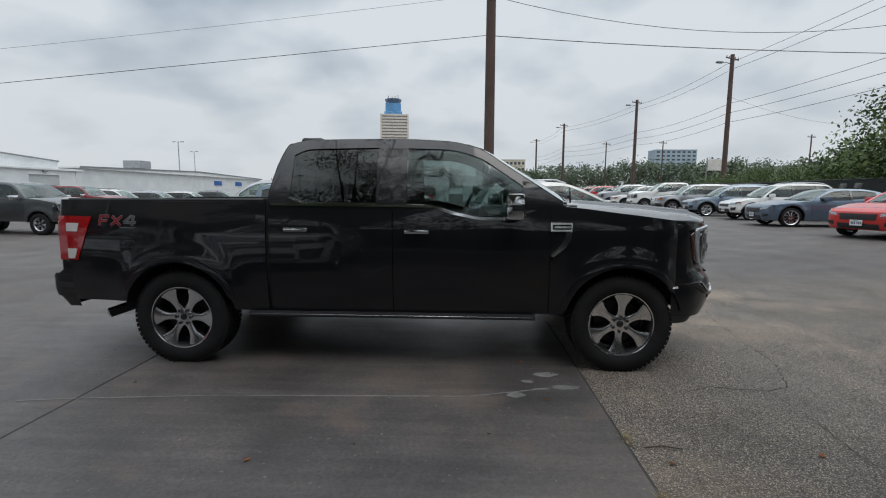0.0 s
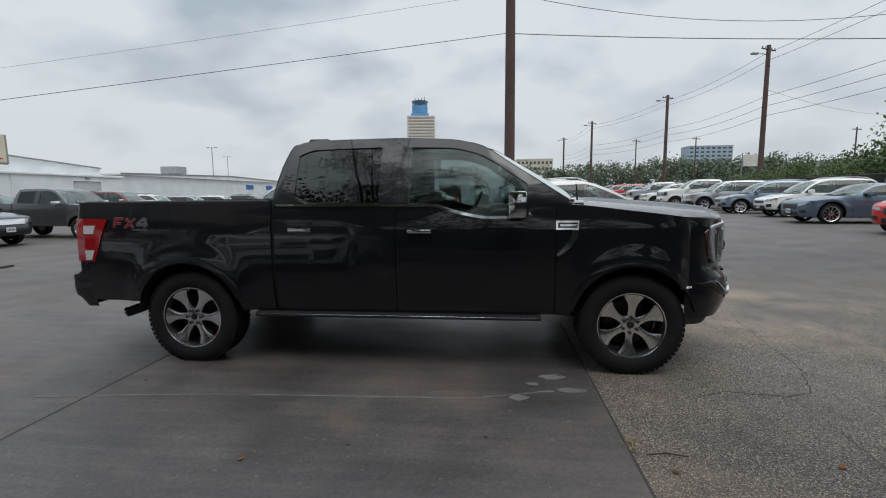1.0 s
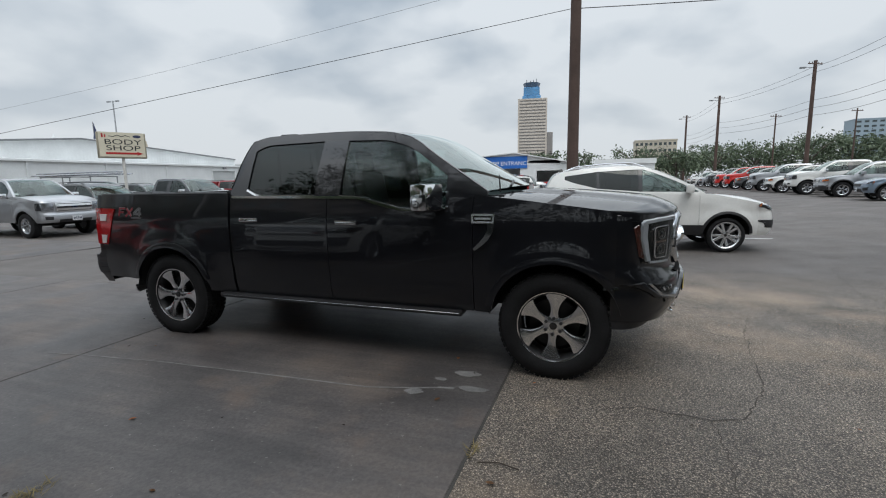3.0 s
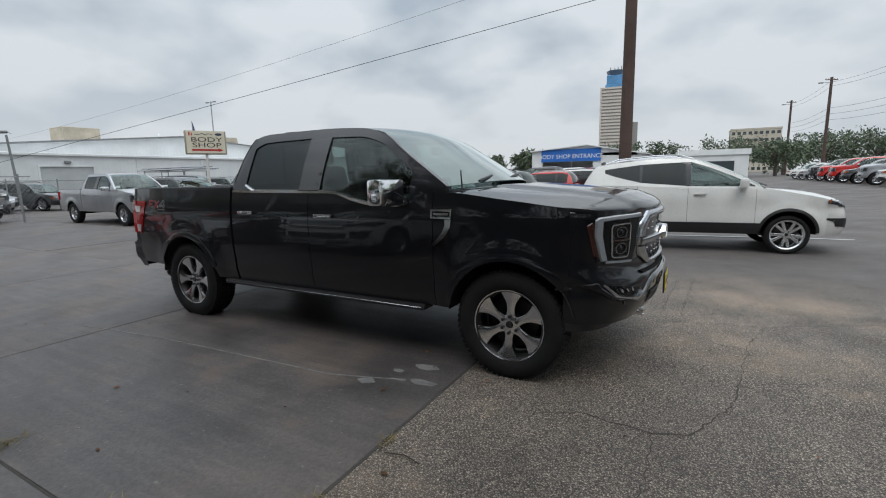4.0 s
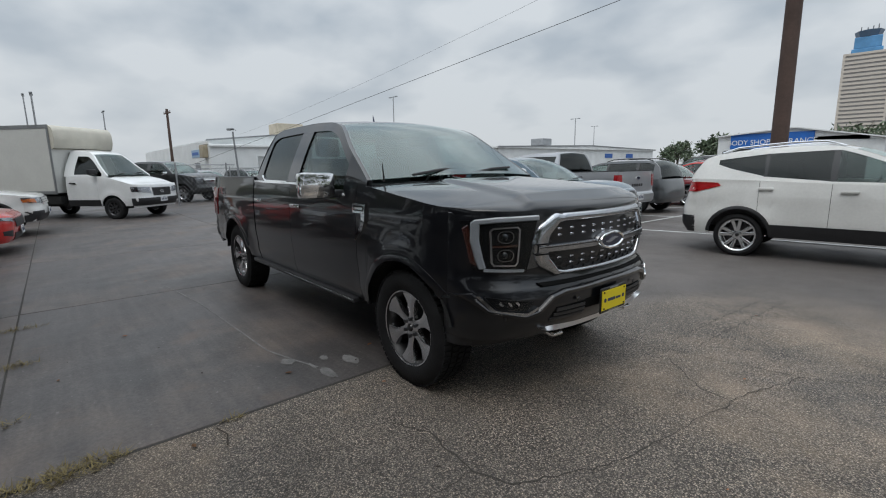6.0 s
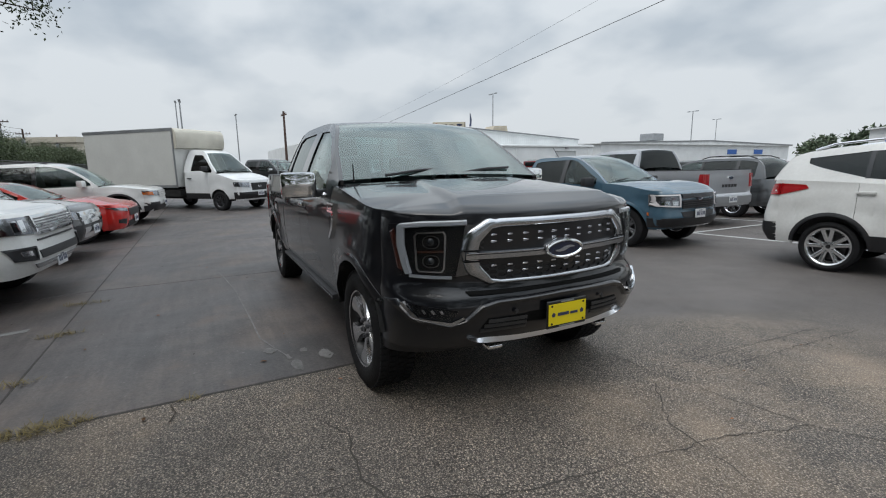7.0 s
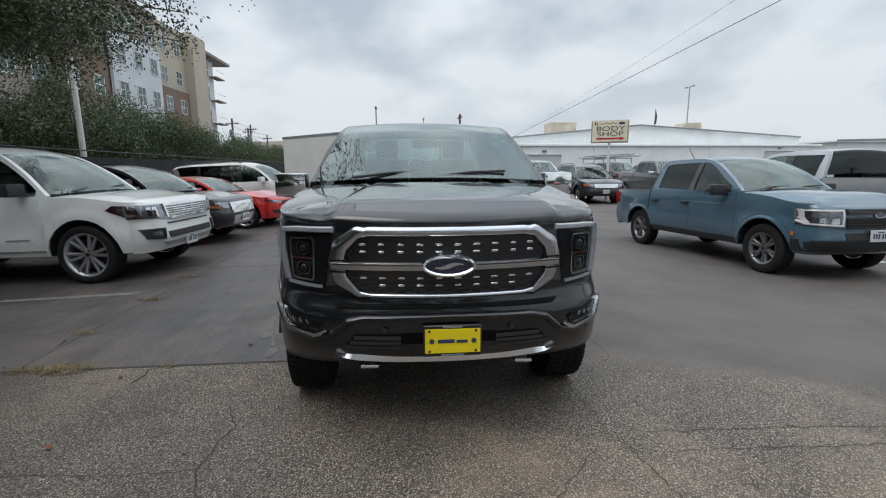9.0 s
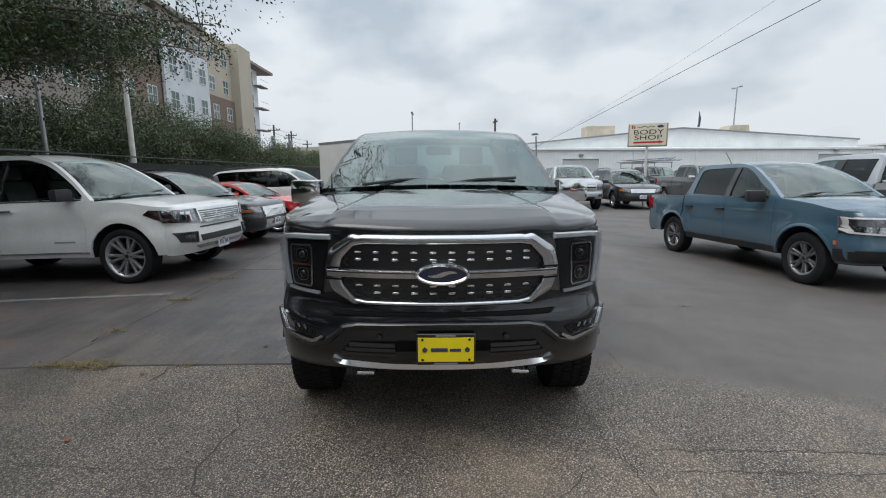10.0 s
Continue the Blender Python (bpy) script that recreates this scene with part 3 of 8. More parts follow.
def mirrors(B, top, k, material):
    x, z = k["mirror"]
    for s in (-1, 1):
        y = B.G(x, z)
        w, h = k.get("mirror_size", (0.24, 0.085))
        bm = boxed(-0.07, 0.07, 0, w, -h, h, 0.035, 2)
        bmesh.ops.transform(bm, matrix=pose(x + 0.02, y + 0.06, z, 0, 0, 8), verts=bm.verts)
        if s < 0:
            bmesh.ops.scale(bm, vec=(1, -1, 1), verts=bm.verts)
            bmesh.ops.reverse_faces(bm, faces=bm.faces)
        mir = part("wing_mirror", bm, material, top)
        bm = boxed(x - 0.03, x + 0.05, s * (y - 0.03), s * (y + 0.1), z - 0.085, z - 0.04, 0.01)
        part("mirror_arm", bm, PLASTIC, mir)
        bm = boxed(x - 0.066, x - 0.054, s * (y + 0.085), s * (y + 0.27), z - 0.065, z + 0.065, 0.004)
        part("mirror_glass", bm, CHROME, mir)


def handles(B, top, k, material):
    for x, z in k.get("handles", ()):
        for s in (-1, 1):
            y = B.Y(x, z)
            bm = boxed(x - 0.1, x + 0.1, s * (y + 0.014), s * (y + 0.04), z - 0.018, z + 0.018, 0.011, 2)
            box(bm, x - 0.095, x - 0.06, s * (y - 0.01), s * (y + 0.02), z - 0.012, z + 0.012)
            box(bm, x + 0.06, x + 0.095, s * (y - 0.01), s * (y + 0.02), z - 0.012, z + 0.012)
            part("door_handle", bm, material, top)


def plate(parent, x, y, z, heading, material=PLATE, back=False):
    """A number plate with plain bars for its marks."""
    bm = boxed(-0.006, 0.006, -0.153, 0.153, -0.077, 0.077, 0.004)
    m = pose(x, y, z, 0, 0, heading)
    bmesh.ops.transform(bm, matrix=m, verts=bm.verts)
    p = part("number_plate", bm, material, parent)
    bm = bmesh.new()
    for a in (-0.105, -0.065, -0.025, 0.035, 0.075, 0.115):
        box(bm, 0.0065, 0.0085, a - 0.012, a + 0.012, -0.035, 0.03)
    box(bm, 0.0065, 0.0085, -0.05, 0.05, 0.045, 0.058)
    bmesh.ops.transform(bm, matrix=m, verts=bm.verts)
    part("plate_marks", bm, INK, p)


def arch_trim(B, top, k, material, width=0.05, off=0.012):
    for xw in (0, -B.wb):
        for s in (-1, 1):
            zmin = max(B.sill, k.get("sill_f", 0) if xw == 0 else k.get("sill_r", 0)) + 0.13
            grid = []
            for a in span(-0.35, math.pi + 0.35, 28):
                r0, r1 = B.Ra - 0.004, B.Ra + width
                row = []
                for r in (r0, (r0 + r1) / 2, r1):
                    x, z = xw + r * math.cos(a), B.zw + r * math.sin(a)
                    if z < zmin - 0.12 or (xw == 0 and x > 0 and z < k.get("arch_end", 0.0)):
                        row = None
                        break
                    row.append((x, s * (B.Y(x, max(z, B.sill)) + off * (1 if r < r1 else 0.3)), z))
                if row:
                    grid.append(row)
            part("arch_trim", sheet(bmesh.new(), grid, (0, -s * 0.03, 0)), material, top)


def liners(B, top):
    for xw in (0, -B.wb):
        for s in (-1, 1):
            bm = bmesh.new()
            y0, y1 = B.Y(xw, B.zw + B.Ra) - 0.028, B.W - 0.42
            grid = [[(xw + (B.Ra + 0.004) * math.cos(a), s * y, B.zw + (B.Ra + 0.004) * math.sin(a)) for y in (y0, y1)] for a in span(0.24, math.pi - 0.12, 22)]
            quads(bm, grid)
            grid = [[(xw + r * math.cos(a), s * y1, B.zw + r * math.sin(a)) for r in (0.0, B.Ra + 0.004)] for a in span(0.24, math.pi - 0.12, 22)]
            quads(bm, grid)
            part("wheel_liner", bm, UNDER, top)


def chassis(B, top, k):
    bm = boxed(k.get("chassis_r", B.xt + 0.12), B.xc - 0.02, -B.W + 0.40, B.W - 0.40, B.sill - 0.02, B.sill + 0.22)
    box(bm, -B.wb + B.Ra + 0.02, -B.Ra - 0.02, -B.W + 0.13, B.W - 0.13, B.sill - 0.01, B.sill + 0.1)
    for x in (0, -B.wb):
        tube(bm, [(x, -B.W + 0.3, B.R), (x, B.W - 0.3, B.R)], 0.05, 8)
    part("chassis", bm, UNDER, top)


def sides(B, top, k, body):
    cuts = k["cuts"]
    names = k.get("cut_names", ["fender", "front_door", "rear_door", "quarter_panel"])
    for s in (-1, 1):
        for (a, b), nm in zip(zip(cuts[1:], cuts), names):
            if nm:
                part(nm, B.side(a + 0.003, b - 0.003, s), body, top)
        # near-black inner sheet whose colour gives the shade in the panel gaps
        part("gap_backing", B.side(B.xt + 0.05, B.xc - 0.05, s, top=lambda x: B.S(x) - 0.02, off=-0.022, thick=0.01, rows=4), UNDER, top)
        if k.get("cladding"):
            part("sill_cladding", B.side(-B.wb + B.Ra, -B.Ra, s, top=lambda x: B.sill + k["cladding"], off=0.006, thick=0.03, rows=4), PLASTIC, top)
    liners(B, top)
    if "arch_mat" in k:
        arch_trim(B, top, k, k["arch_mat"], k.get("arch_w", 0.05))


FALL = 0.035


def ground_at(x, y):
    """The lot is level about the trucks, climbs a little to its east side and falls a little towards the fence and the workshop."""
    t = max(0.0, min(1.0, (x - 4.6) / 7.4))
    u = max(0.0, min(1.0, (1.0 - x) / 9.0)) * max(0.0, min(1.0, y - 8.8))
    south = FALL * max(0.0, min(7.4, 2.0 - y))
    return 0.33 * t * t * (3 - 2 * t) - 0.15 * u * u * (3 - 2 * u) - south


def thing(name, x, y, yaw, label, category, group=""):
    top = new(name)
    c, w = math.cos(radians(yaw)), math.sin(radians(yaw))
    rise = ground_at(x, y) - ground_at(x - 2.9 * c, y - 2.9 * w)
    top.matrix_world = pose(x, y, ground_at(x, y), 0, -math.degrees(math.atan(rise / 2.9)), yaw)
    return tagged(top, label, category, group)


def badge(B, top, z, w=0.16, y=0.0, back=False, x=None, col=None):
    h = w * 0.4
    poly = [(y + w / 2 * math.cos(a), z + h / 2 * math.sin(a)) for a in span(0, 2 * math.pi, 25)[:-1]]
    f = B.on_back if back else B.on_front
    b = part("badge", prism(bmesh.new(), poly, f, -0.02, 0.02), CHROME, top)
    poly = [(y + w * 0.43 * math.cos(a), z + h * 0.41 * math.sin(a)) for a in span(0, 2 * math.pi, 25)[:-1]]
    part("badge_field", prism(bmesh.new(), poly, f, 0.0, 0.023), mat("badge_blue", (0.006, 0.012, 0.05), rough=0.12, coat=1), b)


def simple_front(B, top, k, body):
    """Fascia, grille, lamps, lower opening and plate of a car that stands further off."""
    z0, z1 = k.get("low_f", B.sill), k["hood_z"]
    part("front_fascia", B.fascia(z0, z1, rows=10), body, top)
    for q in k.get("grille", ()):
        g = part("grille", B.patch(q, 0.012, 0.03, 12, 3), k.get("grille_mat", PLASTIC), top)
        if k.get("grille_bars"):
            n = k["grille_bars"]
            for i in range(n):
                v = (i + 0.5) / n
                z = q[0][1] + (q[3][1] - q[0][1]) * v
                a = q[0][0] + (q[3][0] - q[0][0]) * v
                b = q[1][0] + (q[2][0] - q[1][0]) * v
                part("grille_bar", band(bmesh.new(), [(y, z) for y in span(a, b, 13)], k.get("bar_h", 0.012), B.on_front, 0.005, 0.03), k.get("bar_mat", CHROME), g)
        if k.get("grille_rim"):
            line = []
            for (p, r) in zip(q, q[1:] + q[:1]):
                line += [(p[0] + (r[0] - p[0]) * u, p[1] + (r[1] - p[1]) * u) for u in span(0, 1, 8)[:-1]]
            part("grille_rim", band(bmesh.new(), line, 0.014, B.on_front, 0.0, 0.034, closed=True), k["grille_rim"], g)
    for s in (-1, 1):
        for q in k.get("lamp", ()):
            l = part("headlight", B.patch(q, 0.010, 0.03, 8, 4, s=s), k.get("lamp_bowl", LAMPBOWL), top)
            for r in k.get("reflectors", ()):
                part("reflector", B.patch(r, 0.013, 0.01, 5, 4, s=s), CHROME, l)
            part("lamp_lens", B.patch(q, 0.016, 0.003, 8, 4, s=s), LENS, l)
            part("lamp_edge", B.patch([(q[0][0] * 0.16 + q[1][0] * 0.84, q[0][1] * 0.16 + q[1][1] * 0.84), q[1], q[2], (q[3][0] * 0.14 + q[2][0] * 0.86, q[3][1] * 0.14 + q[2][1] * 0.86)], 0.012, 0.01, 6, 3, s=s), k.get("lamp_dark", DARK_ALLOY), l)
        for q in k.get("lamp_rim", ()):
            line = tread_end(list(q) + [q[0]], 6)[:-1]
            part("lamp_rim", band(bmesh.new(), line, 0.011, lambda a, b, d, s=s: (B.on_front(a, b, d)[0], s * B.on_front(a, b, d)[1], b), 0.0, 0.024, closed=True), WHITELENS, top)
        for q in k.get("lamp_side", ()):
            part("lamp_tip", B.patch(q, 0.006, 0.02, 5, 3, where="S", s=s), k.get("lamp_dark", DARK_ALLOY), top)
        for q in k.get("amber", ()):
            part("turn_signal", B.patch(q, 0.014, 0.02, 5, 3, s=s), AMBER, top)
        for q in k.get("fog", ()):
            fl = part("fog_lamp", B.patch(q, 0.008, 0.02, 6, 3, s=s), PLASTIC, top)
            if k.get("fog_rim"):
                line = tread_end([(a, b) for a, b in q] + [q[0]], 5)[:-1]
                part("fog_rim", band(bmesh.new(), line, 0.010, lambda a, b, d, s=s: (B.on_front(a, b, d)[0], s * B.on_front(a, b, d)[1], b), 0.0, 0.022, closed=True), k["fog_rim"], fl)
                a, b = (q[0][0] + q[1][0] + q[2][0] + q[3][0]) / 4, (q[0][1] + q[1][1] + q[2][1] + q[3][1]) / 4
                part("fog_bulb", B.patch([(a - 0.07, b - 0.03), (a + 0.05, b - 0.02), (a + 0.06, b + 0.035), (a - 0.06, b + 0.03)], 0.014, 0.01, 5, 3, s=s), LAMPBOWL, fl)
    for q in k.get("lower", ()):
        part("lower_grille", B.patch(q, 0.009, 0.03, 12, 3), k.get("lower_mat", PLASTIC), top)
    if k.get("skid"):
        part("skid_plate", B.patch(k["skid"], 0.016, 0.03, 12, 3), ALLOY, top)
    if "plate_z" in k:
        plate(top, B.F(0, k["plate_z"]) + 0.03, k.get("plate_y", 0), k["plate_z"], 0)
    if k.get("badge"):
        badge(B, top, k["badge"], k.get("badge_w", 0.2))


def simple_back(B, top, k, body):
    part("rear_fascia", B.fascia(k.get("low_r", B.sill), B.S(B.xt), back=True, rows=9), body, top)
    if k.get("bumper_r"):
        a, b = k["bumper_r"]
        part("rear_bumper", B.fascia(a, b, back=True, rows=4, off=0.012), k.get("bumper_mat", PLASTIC), top)
    for s in (-1, 1):
        for q in k.get("tail_lamp", ()):
            part("tail_light", B.patch(q, 0.012, 0.03, 7, 4, where="T", s=s), REDLENS, top)
        for q in k.get("tail_side", ()):
            part("tail_light_side", B.patch(q, 0.008, 0.03, 7, 4, where="S", s=s), REDLENS, top)
    if "plate_r" in k:
        plate(top, B.T(0, k["plate_r"]) - 0.02, 0, k["plate_r"], 180)


def bed(B, top, k, body):
    """Cargo box of a pickup: floor, inner walls, rail caps and tailgate."""
    xa, xb = k["cab_end"] - 0.02, B.xt
    zt, zf = B.S(B.xt + 0.4), k.get("bed_floor", 0.88)
    half = B.W - 0.19
    part("bed_floor", boxed(xb + 0.02, xa, -half, half, zf - 0.03, zf), PLASTIC, top)
    for s in (-1, 1):
        part("bed_wall", boxed(xb + 0.02, xa, s * half, s * (half + 0.02), zf, zt - 0.02), PLASTIC, top)
        grid = [[(x, s * (B.Y(x, B.S(x)) + 0.002), B.S(x) - 0.012), (x, s * (B.Y(x, B.S(x)) - 0.012), B.S(x) + 0.012), (x, s * (half - 0.01), B.S(x) + 0.012)] for x in span(xb, xa, 12)]
        part("rail_cap", sheet(bmesh.new(), grid, (0, 0, -0.02)), PLASTIC, top)
    part("bed_front", boxed(xa - 0.03, xa, -half, half, zf, zt - 0.03), body, top)
    part("tailgate_liner", boxed(xb - 0.01, xb + 0.03, -half, half, zf, zt - 0.03), PLASTIC, top)


def vehicle(name, k, x, y, yaw, label, category, body, group="", lo=False):
    """A whole parked vehicle from its measures; returns its top object. x, y: where the middle of its front axle stands."""
    top = thing(name, x, y, yaw, label, category, group)
    B = Body(k)
    chassis(B, top, k)
    sides(B, top, k, body)
    hood(B, top, k, body)
    greenhouse(B, top, k, body, k.get("glass", TINT), lo)
    simple_front(B, top, k, body)
    simple_back(B, top, k, body)
    if k.get("bed"):
        bed(B, top, k, body)
    mirrors(B, top, k, k.get("mirror_mat", body))
    handles(B, top, k, k.get("handle_mat", body))
    wheels(top, k, (0, -B.wb), B.W - 0.03 - k.get("tyre_w", 0.24) / 2, k.get("steer", 0))
    if k.get("roof_rails"):
        for s in (-1, 1):
            a, b = k["roof_rails"]
            pts = [(u, s * (B.G(u, B.zr(u)) - 0.09), B.zr(u) + (0.065 if 0 < i < 7 else 0.02)) for i, u in enumerate(span(a, b, 8))]
            part("roof_rail", tube(bmesh.new(), pts, 0.016, 6), k.get("rail_mat", ALLOY), top)
    if k.get("antenna"):
        ax, ay = k["antenna"]
        part("antenna", tube(bmesh.new(), [(ax, ay, B.zr(ax)), (ax - 0.18, ay, B.zr(ax) + 0.22)], 0.006, 5), PLASTIC, top)
    return top, B

# ---- measures of the vehicles ----
def suv_measures(wb, fo, ro, half, h, R, belt, hoodz, sill, nose_round=0.12, rake=0.70, doors=None, **more):
    """A two-box body: fo, ro are the overhangs, belt the foot of the windows, hoodz the hood's front edge."""
    xt, xc = -wb - ro + 0.28, fo - 0.34
    cw = -0.42
    hd = cw - rake
    end = -wb - ro
    top = h - 0.03
    k = dict(wb=wb, half=half, R=R, xc=xc, xt=xt, sill=sill, belt=belt,
             shoulder=[(xt, belt + 0.02), (-wb, belt + 0.03), (hd, belt), (cw, belt - 0.01), (0, (belt + hoodz) / 2 + 0.03), (xc, hoodz)],
             roof=[(end + 0.16, belt + 0.03), (end + 0.30, top - 0.22), (end + 0.52, top - 0.06), (-wb, top - 0.01), (hd - 0.9, top), (hd - 0.35, top - 0.03), (hd, top - 0.12), (cw - rake * 0.45, belt + (top - belt) * 0.46), (cw, belt + 0.01)],
             nose=[(sill - 0.1, fo - 0.16), (sill + 0.1, fo - 0.03), (0.55, fo), (0.72, fo - 0.02), (hoodz - 0.05, fo - 0.06), (hoodz, fo - nose_round)],
             tail=[(sill, end + 0.1), (0.5, end), (0.65, end + 0.01), (belt, end + 0.10), (belt + 0.05, end + 0.14)],
             ws=((cw, belt), (hd, top - 0.12)), rg=((end + 0.50, top - 0.07), (end + 0.17, belt + 0.05)), cab_end=end + 0.2,
             cab_rear=end + 0.17, hood_z=hoodz, hood=[(cw, belt + 0.01), (0, (belt + hoodz) / 2 + 0.08), (xc, hoodz + 0.045), (fo, hoodz)],
             cuts=[xc, -0.52, (-0.52 - wb) / 2 - 0.05, -wb + 0.22, xt],
             mirror=(cw - 0.30, belt + 0.10), handles=[((-0.52 - wb) / 2 + 0.13, belt - 0.10), (-wb + 0.36, belt - 0.08)], lean=0.40, rear_bow=-0.03)
    wl, wh = belt + 0.035, top - 0.075
    b = (-0.52 - wb) / 2 - 0.02
    rz = curve(k["roof"])
    front_hi = [(x, min(wh, rz(x) - 0.055)) for x in span(b, cw - 0.14, 9)]
    c = -wb + 0.08
    k["windows"] = [dict(x=(end + 0.42, c - 0.10), lo=[(end + 0.42, wl + 0.06), (c - 0.1, wl)], hi=[(end + 0.42, wh - 0.08), (end + 0.62, wh - 0.02), (c - 0.1, wh)]),
                    dict(x=(c, b - 0.09), lo=[(c, wl), (b - 0.09, wl)], hi=[(c, wh), (b - 0.09, wh)]),
                    dict(x=(b, cw - 0.14), lo=[(b, wl), (cw - 0.14, wl)], hi=front_hi, mat=MIDTINT)]
    k.update(more)
    return k


def pickup_measures(wb, fo, ro, half, h, R, belt, rail, hoodz, sill, cab, rake=0.74, **more):
    """A crew-cab pickup: cab is the back of the cab behind the front axle, rail the top of the bed's side."""
    xt, xc = -wb - ro + 0.14, fo - 0.42
    cw, top = -0.50, h - 0.02
    hd = cw - rake
    k = dict(wb=wb, half=half, R=R, xc=xc, xt=xt, sill=sill, belt=belt,
             shoulder=[(xt, rail - 0.005), (-cab - 0.03, rail), (-cab + 0.05, belt), (-1.6, belt - 0.01), (-1.2, belt - 0.06), (-0.95, belt - 0.07), (-0.72, belt - 0.01), (-0.55, belt + 0.01), (0, belt - 0.03), (xc, hoodz + 0.02)],
             roof=[(-cab, belt + 0.03), (-cab + 0.08, top - 0.19), (-cab + 0.16, top - 0.03), (-cab + 0.4, top), (hd - 0.4, top), (hd - 0.13, top - 0.03), (hd + 0.06, top - 0.08), (cw - rake * 0.5, belt + (top - belt) * 0.55), (cw, belt + 0.02)],
             nose=[(0.42, fo - 0.18), (0.52, fo - 0.04), (0.62, fo), (0.76, fo - 0.01), (0.82, fo - 0.07), (1.0, fo - 0.06), (hoodz - 0.04, fo - 0.08), (hoodz, fo - 0.14)],
             tail=[(0.48, -wb - ro + 0.06), (0.58, -wb - ro), (0.74, -wb - ro), (0.77, -wb - ro + 0.08), (rail, -wb - ro + 0.09)],
             ws=((cw, belt + 0.02), (hd, top - 0.05)), rg=((-cab + 0.15, top - 0.04), (-cab + 0.01, belt + 0.05)), cab_end=-cab, cab_rear=-cab,
             hood_z=hoodz, hood=[(cw, belt + 0.03), (0, belt + 0.05), (xc, belt + 0.02), (fo - 0.1, hoodz + 0.03), (fo, hoodz)],
             cuts=[xc, -0.58, -1.86, -cab + 0.01, -cab - 0.02, xt], cut_names=["fender", "front_door", "rear_door", "", "bed_side"],
             mirror=(-0.78, belt + 0.04), handles=[(-1.70, belt - 0.20), (-cab + 0.22, belt - 0.20)], bed=True, rear_bow=-0.02, rg_curve=True, sill_f=0.46, sill_r=0.5)
    wl, wh = belt + 0.02, top - 0.085
    rz = curve(k["roof"])
    k["windows"] = [dict(x=(-cab + 0.2, -1.99), lo=[(-cab + 0.2, wl + 0.03), (-1.99, wl)], hi=[(-cab + 0.2, wh - 0.02), (-1.99, wh)]),
                    dict(x=(-1.77, -0.80), lo=[(-1.77, wl), (-1.5, wl - 0.02), (-1.2, wl - 0.06), (-0.8, wl - 0.07)], hi=[(x, min(wh, rz(x) - 0.07)) for x in span(-1.77, -0.80, 8)], mat=MIDTINT)]
    k.update(more)
    return k


def coupe_measures(wb, fo, ro, half, h, R, belt, hoodz, sill, **more):
    """A low two-door coupe with a long hood."""
    k = suv_measures(wb, fo, ro, half, h, R, belt, hoodz, sill, rake=0.75)
    end, top, cw = -wb - ro, h - 0.02, -0.62
    hd = cw - 0.72
    k.update(shoulder=[(k["xt"], belt + 0.06), (-wb, belt + 0.06), (-1.5, belt), (cw, belt - 0.01), (0, belt - 0.05), (k["xc"], hoodz)],
             roof=[(end + 0.30, belt + 0.09), (end + 0.75, belt + 0.17), (-wb - 0.1, top - 0.10), (-wb + 0.45, top - 0.01), (hd - 0.45, top), (hd, top - 0.05), (cw - 0.3, belt + 0.2), (cw, belt + 0.01)],
             ws=((cw, belt), (hd, top - 0.05)), rg=((-wb + 0.15, top - 0.045), (end + 0.62, belt + 0.14)), cab_end=end + 0.7, cab_rear=end + 0.3,
             tail=[(sill, end + 0.12), (0.5, end), (0.7, end + 0.02), (belt + 0.06, end + 0.06)],
             hood=[(cw, belt + 0.02), (0, belt + 0.03), (k["xc"], hoodz + 0.05), (fo, hoodz)],
             cuts=[k["xc"], -0.62, -1.95, k["xt"]], cut_names=["fender", "door", "quarter_panel"],
             mirror=(cw - 0.45, belt + 0.09), handles=[(-1.8, belt - 0.08)], lean=0.55, crown=0.03)
    wl = belt + 0.03
    rz = curve(k["roof"])
    k["windows"] = [dict(x=(-wb + 0.02, -1.95), lo=[(-wb + 0.02, wl + 0.10), (-2.2, wl + 0.05), (-1.95, wl + 0.03)], hi=[(x, max(wl + 0.07, rz(x) - 0.06)) for x in span(-wb + 0.02, -1.95, 5)]),
                    dict(x=(-1.88, cw - 0.28), lo=[(-1.88, wl), (cw - 0.28, wl - 0.01)], hi=[(x, rz(x) - 0.055) for x in span(-1.88, cw - 0.28, 8)])]
    k.update(more)
    return k


# ---- ground materials ----
def noise_mix(nt, co, scale, detail=5, rough=0.55):
    n = nt.nodes.new("ShaderNodeTexNoise")
    n.inputs["Scale"].default_value, n.inputs["Detail"].default_value, n.inputs["Roughness"].default_value = scale, detail, rough
    nt.links.new(co, n.inputs["Vector"])
    return n.outputs["Fac"]


def ramp(nt, fac, stops):
    r = nt.nodes.new("ShaderNodeValToRGB")
    while len(r.color_ramp.elements) < len(stops):
        r.color_ramp.elements.new(0.5)
    for e, (p, c) in zip(r.color_ramp.elements, stops):
        e.position, e.color = p, (*c, 1) if len(c) == 3 else c
    nt.links.new(fac, r.inputs[0])
    return r.outputs[0]


def blend(nt, a, b, fac, kind="MIX"):
    m = nt.nodes.new("ShaderNodeMixRGB")
    m.blend_type = kind
    for i, v in ((1, a), (2, b), (0, fac)):
        if isinstance(v, (int, float)):
            m.inputs[i].default_value = v
        elif isinstance(v, tuple):
            m.inputs[i].default_value = (*v, 1)
        else:
            nt.links.new(v, m.inputs[i])
    return m.outputs[0]


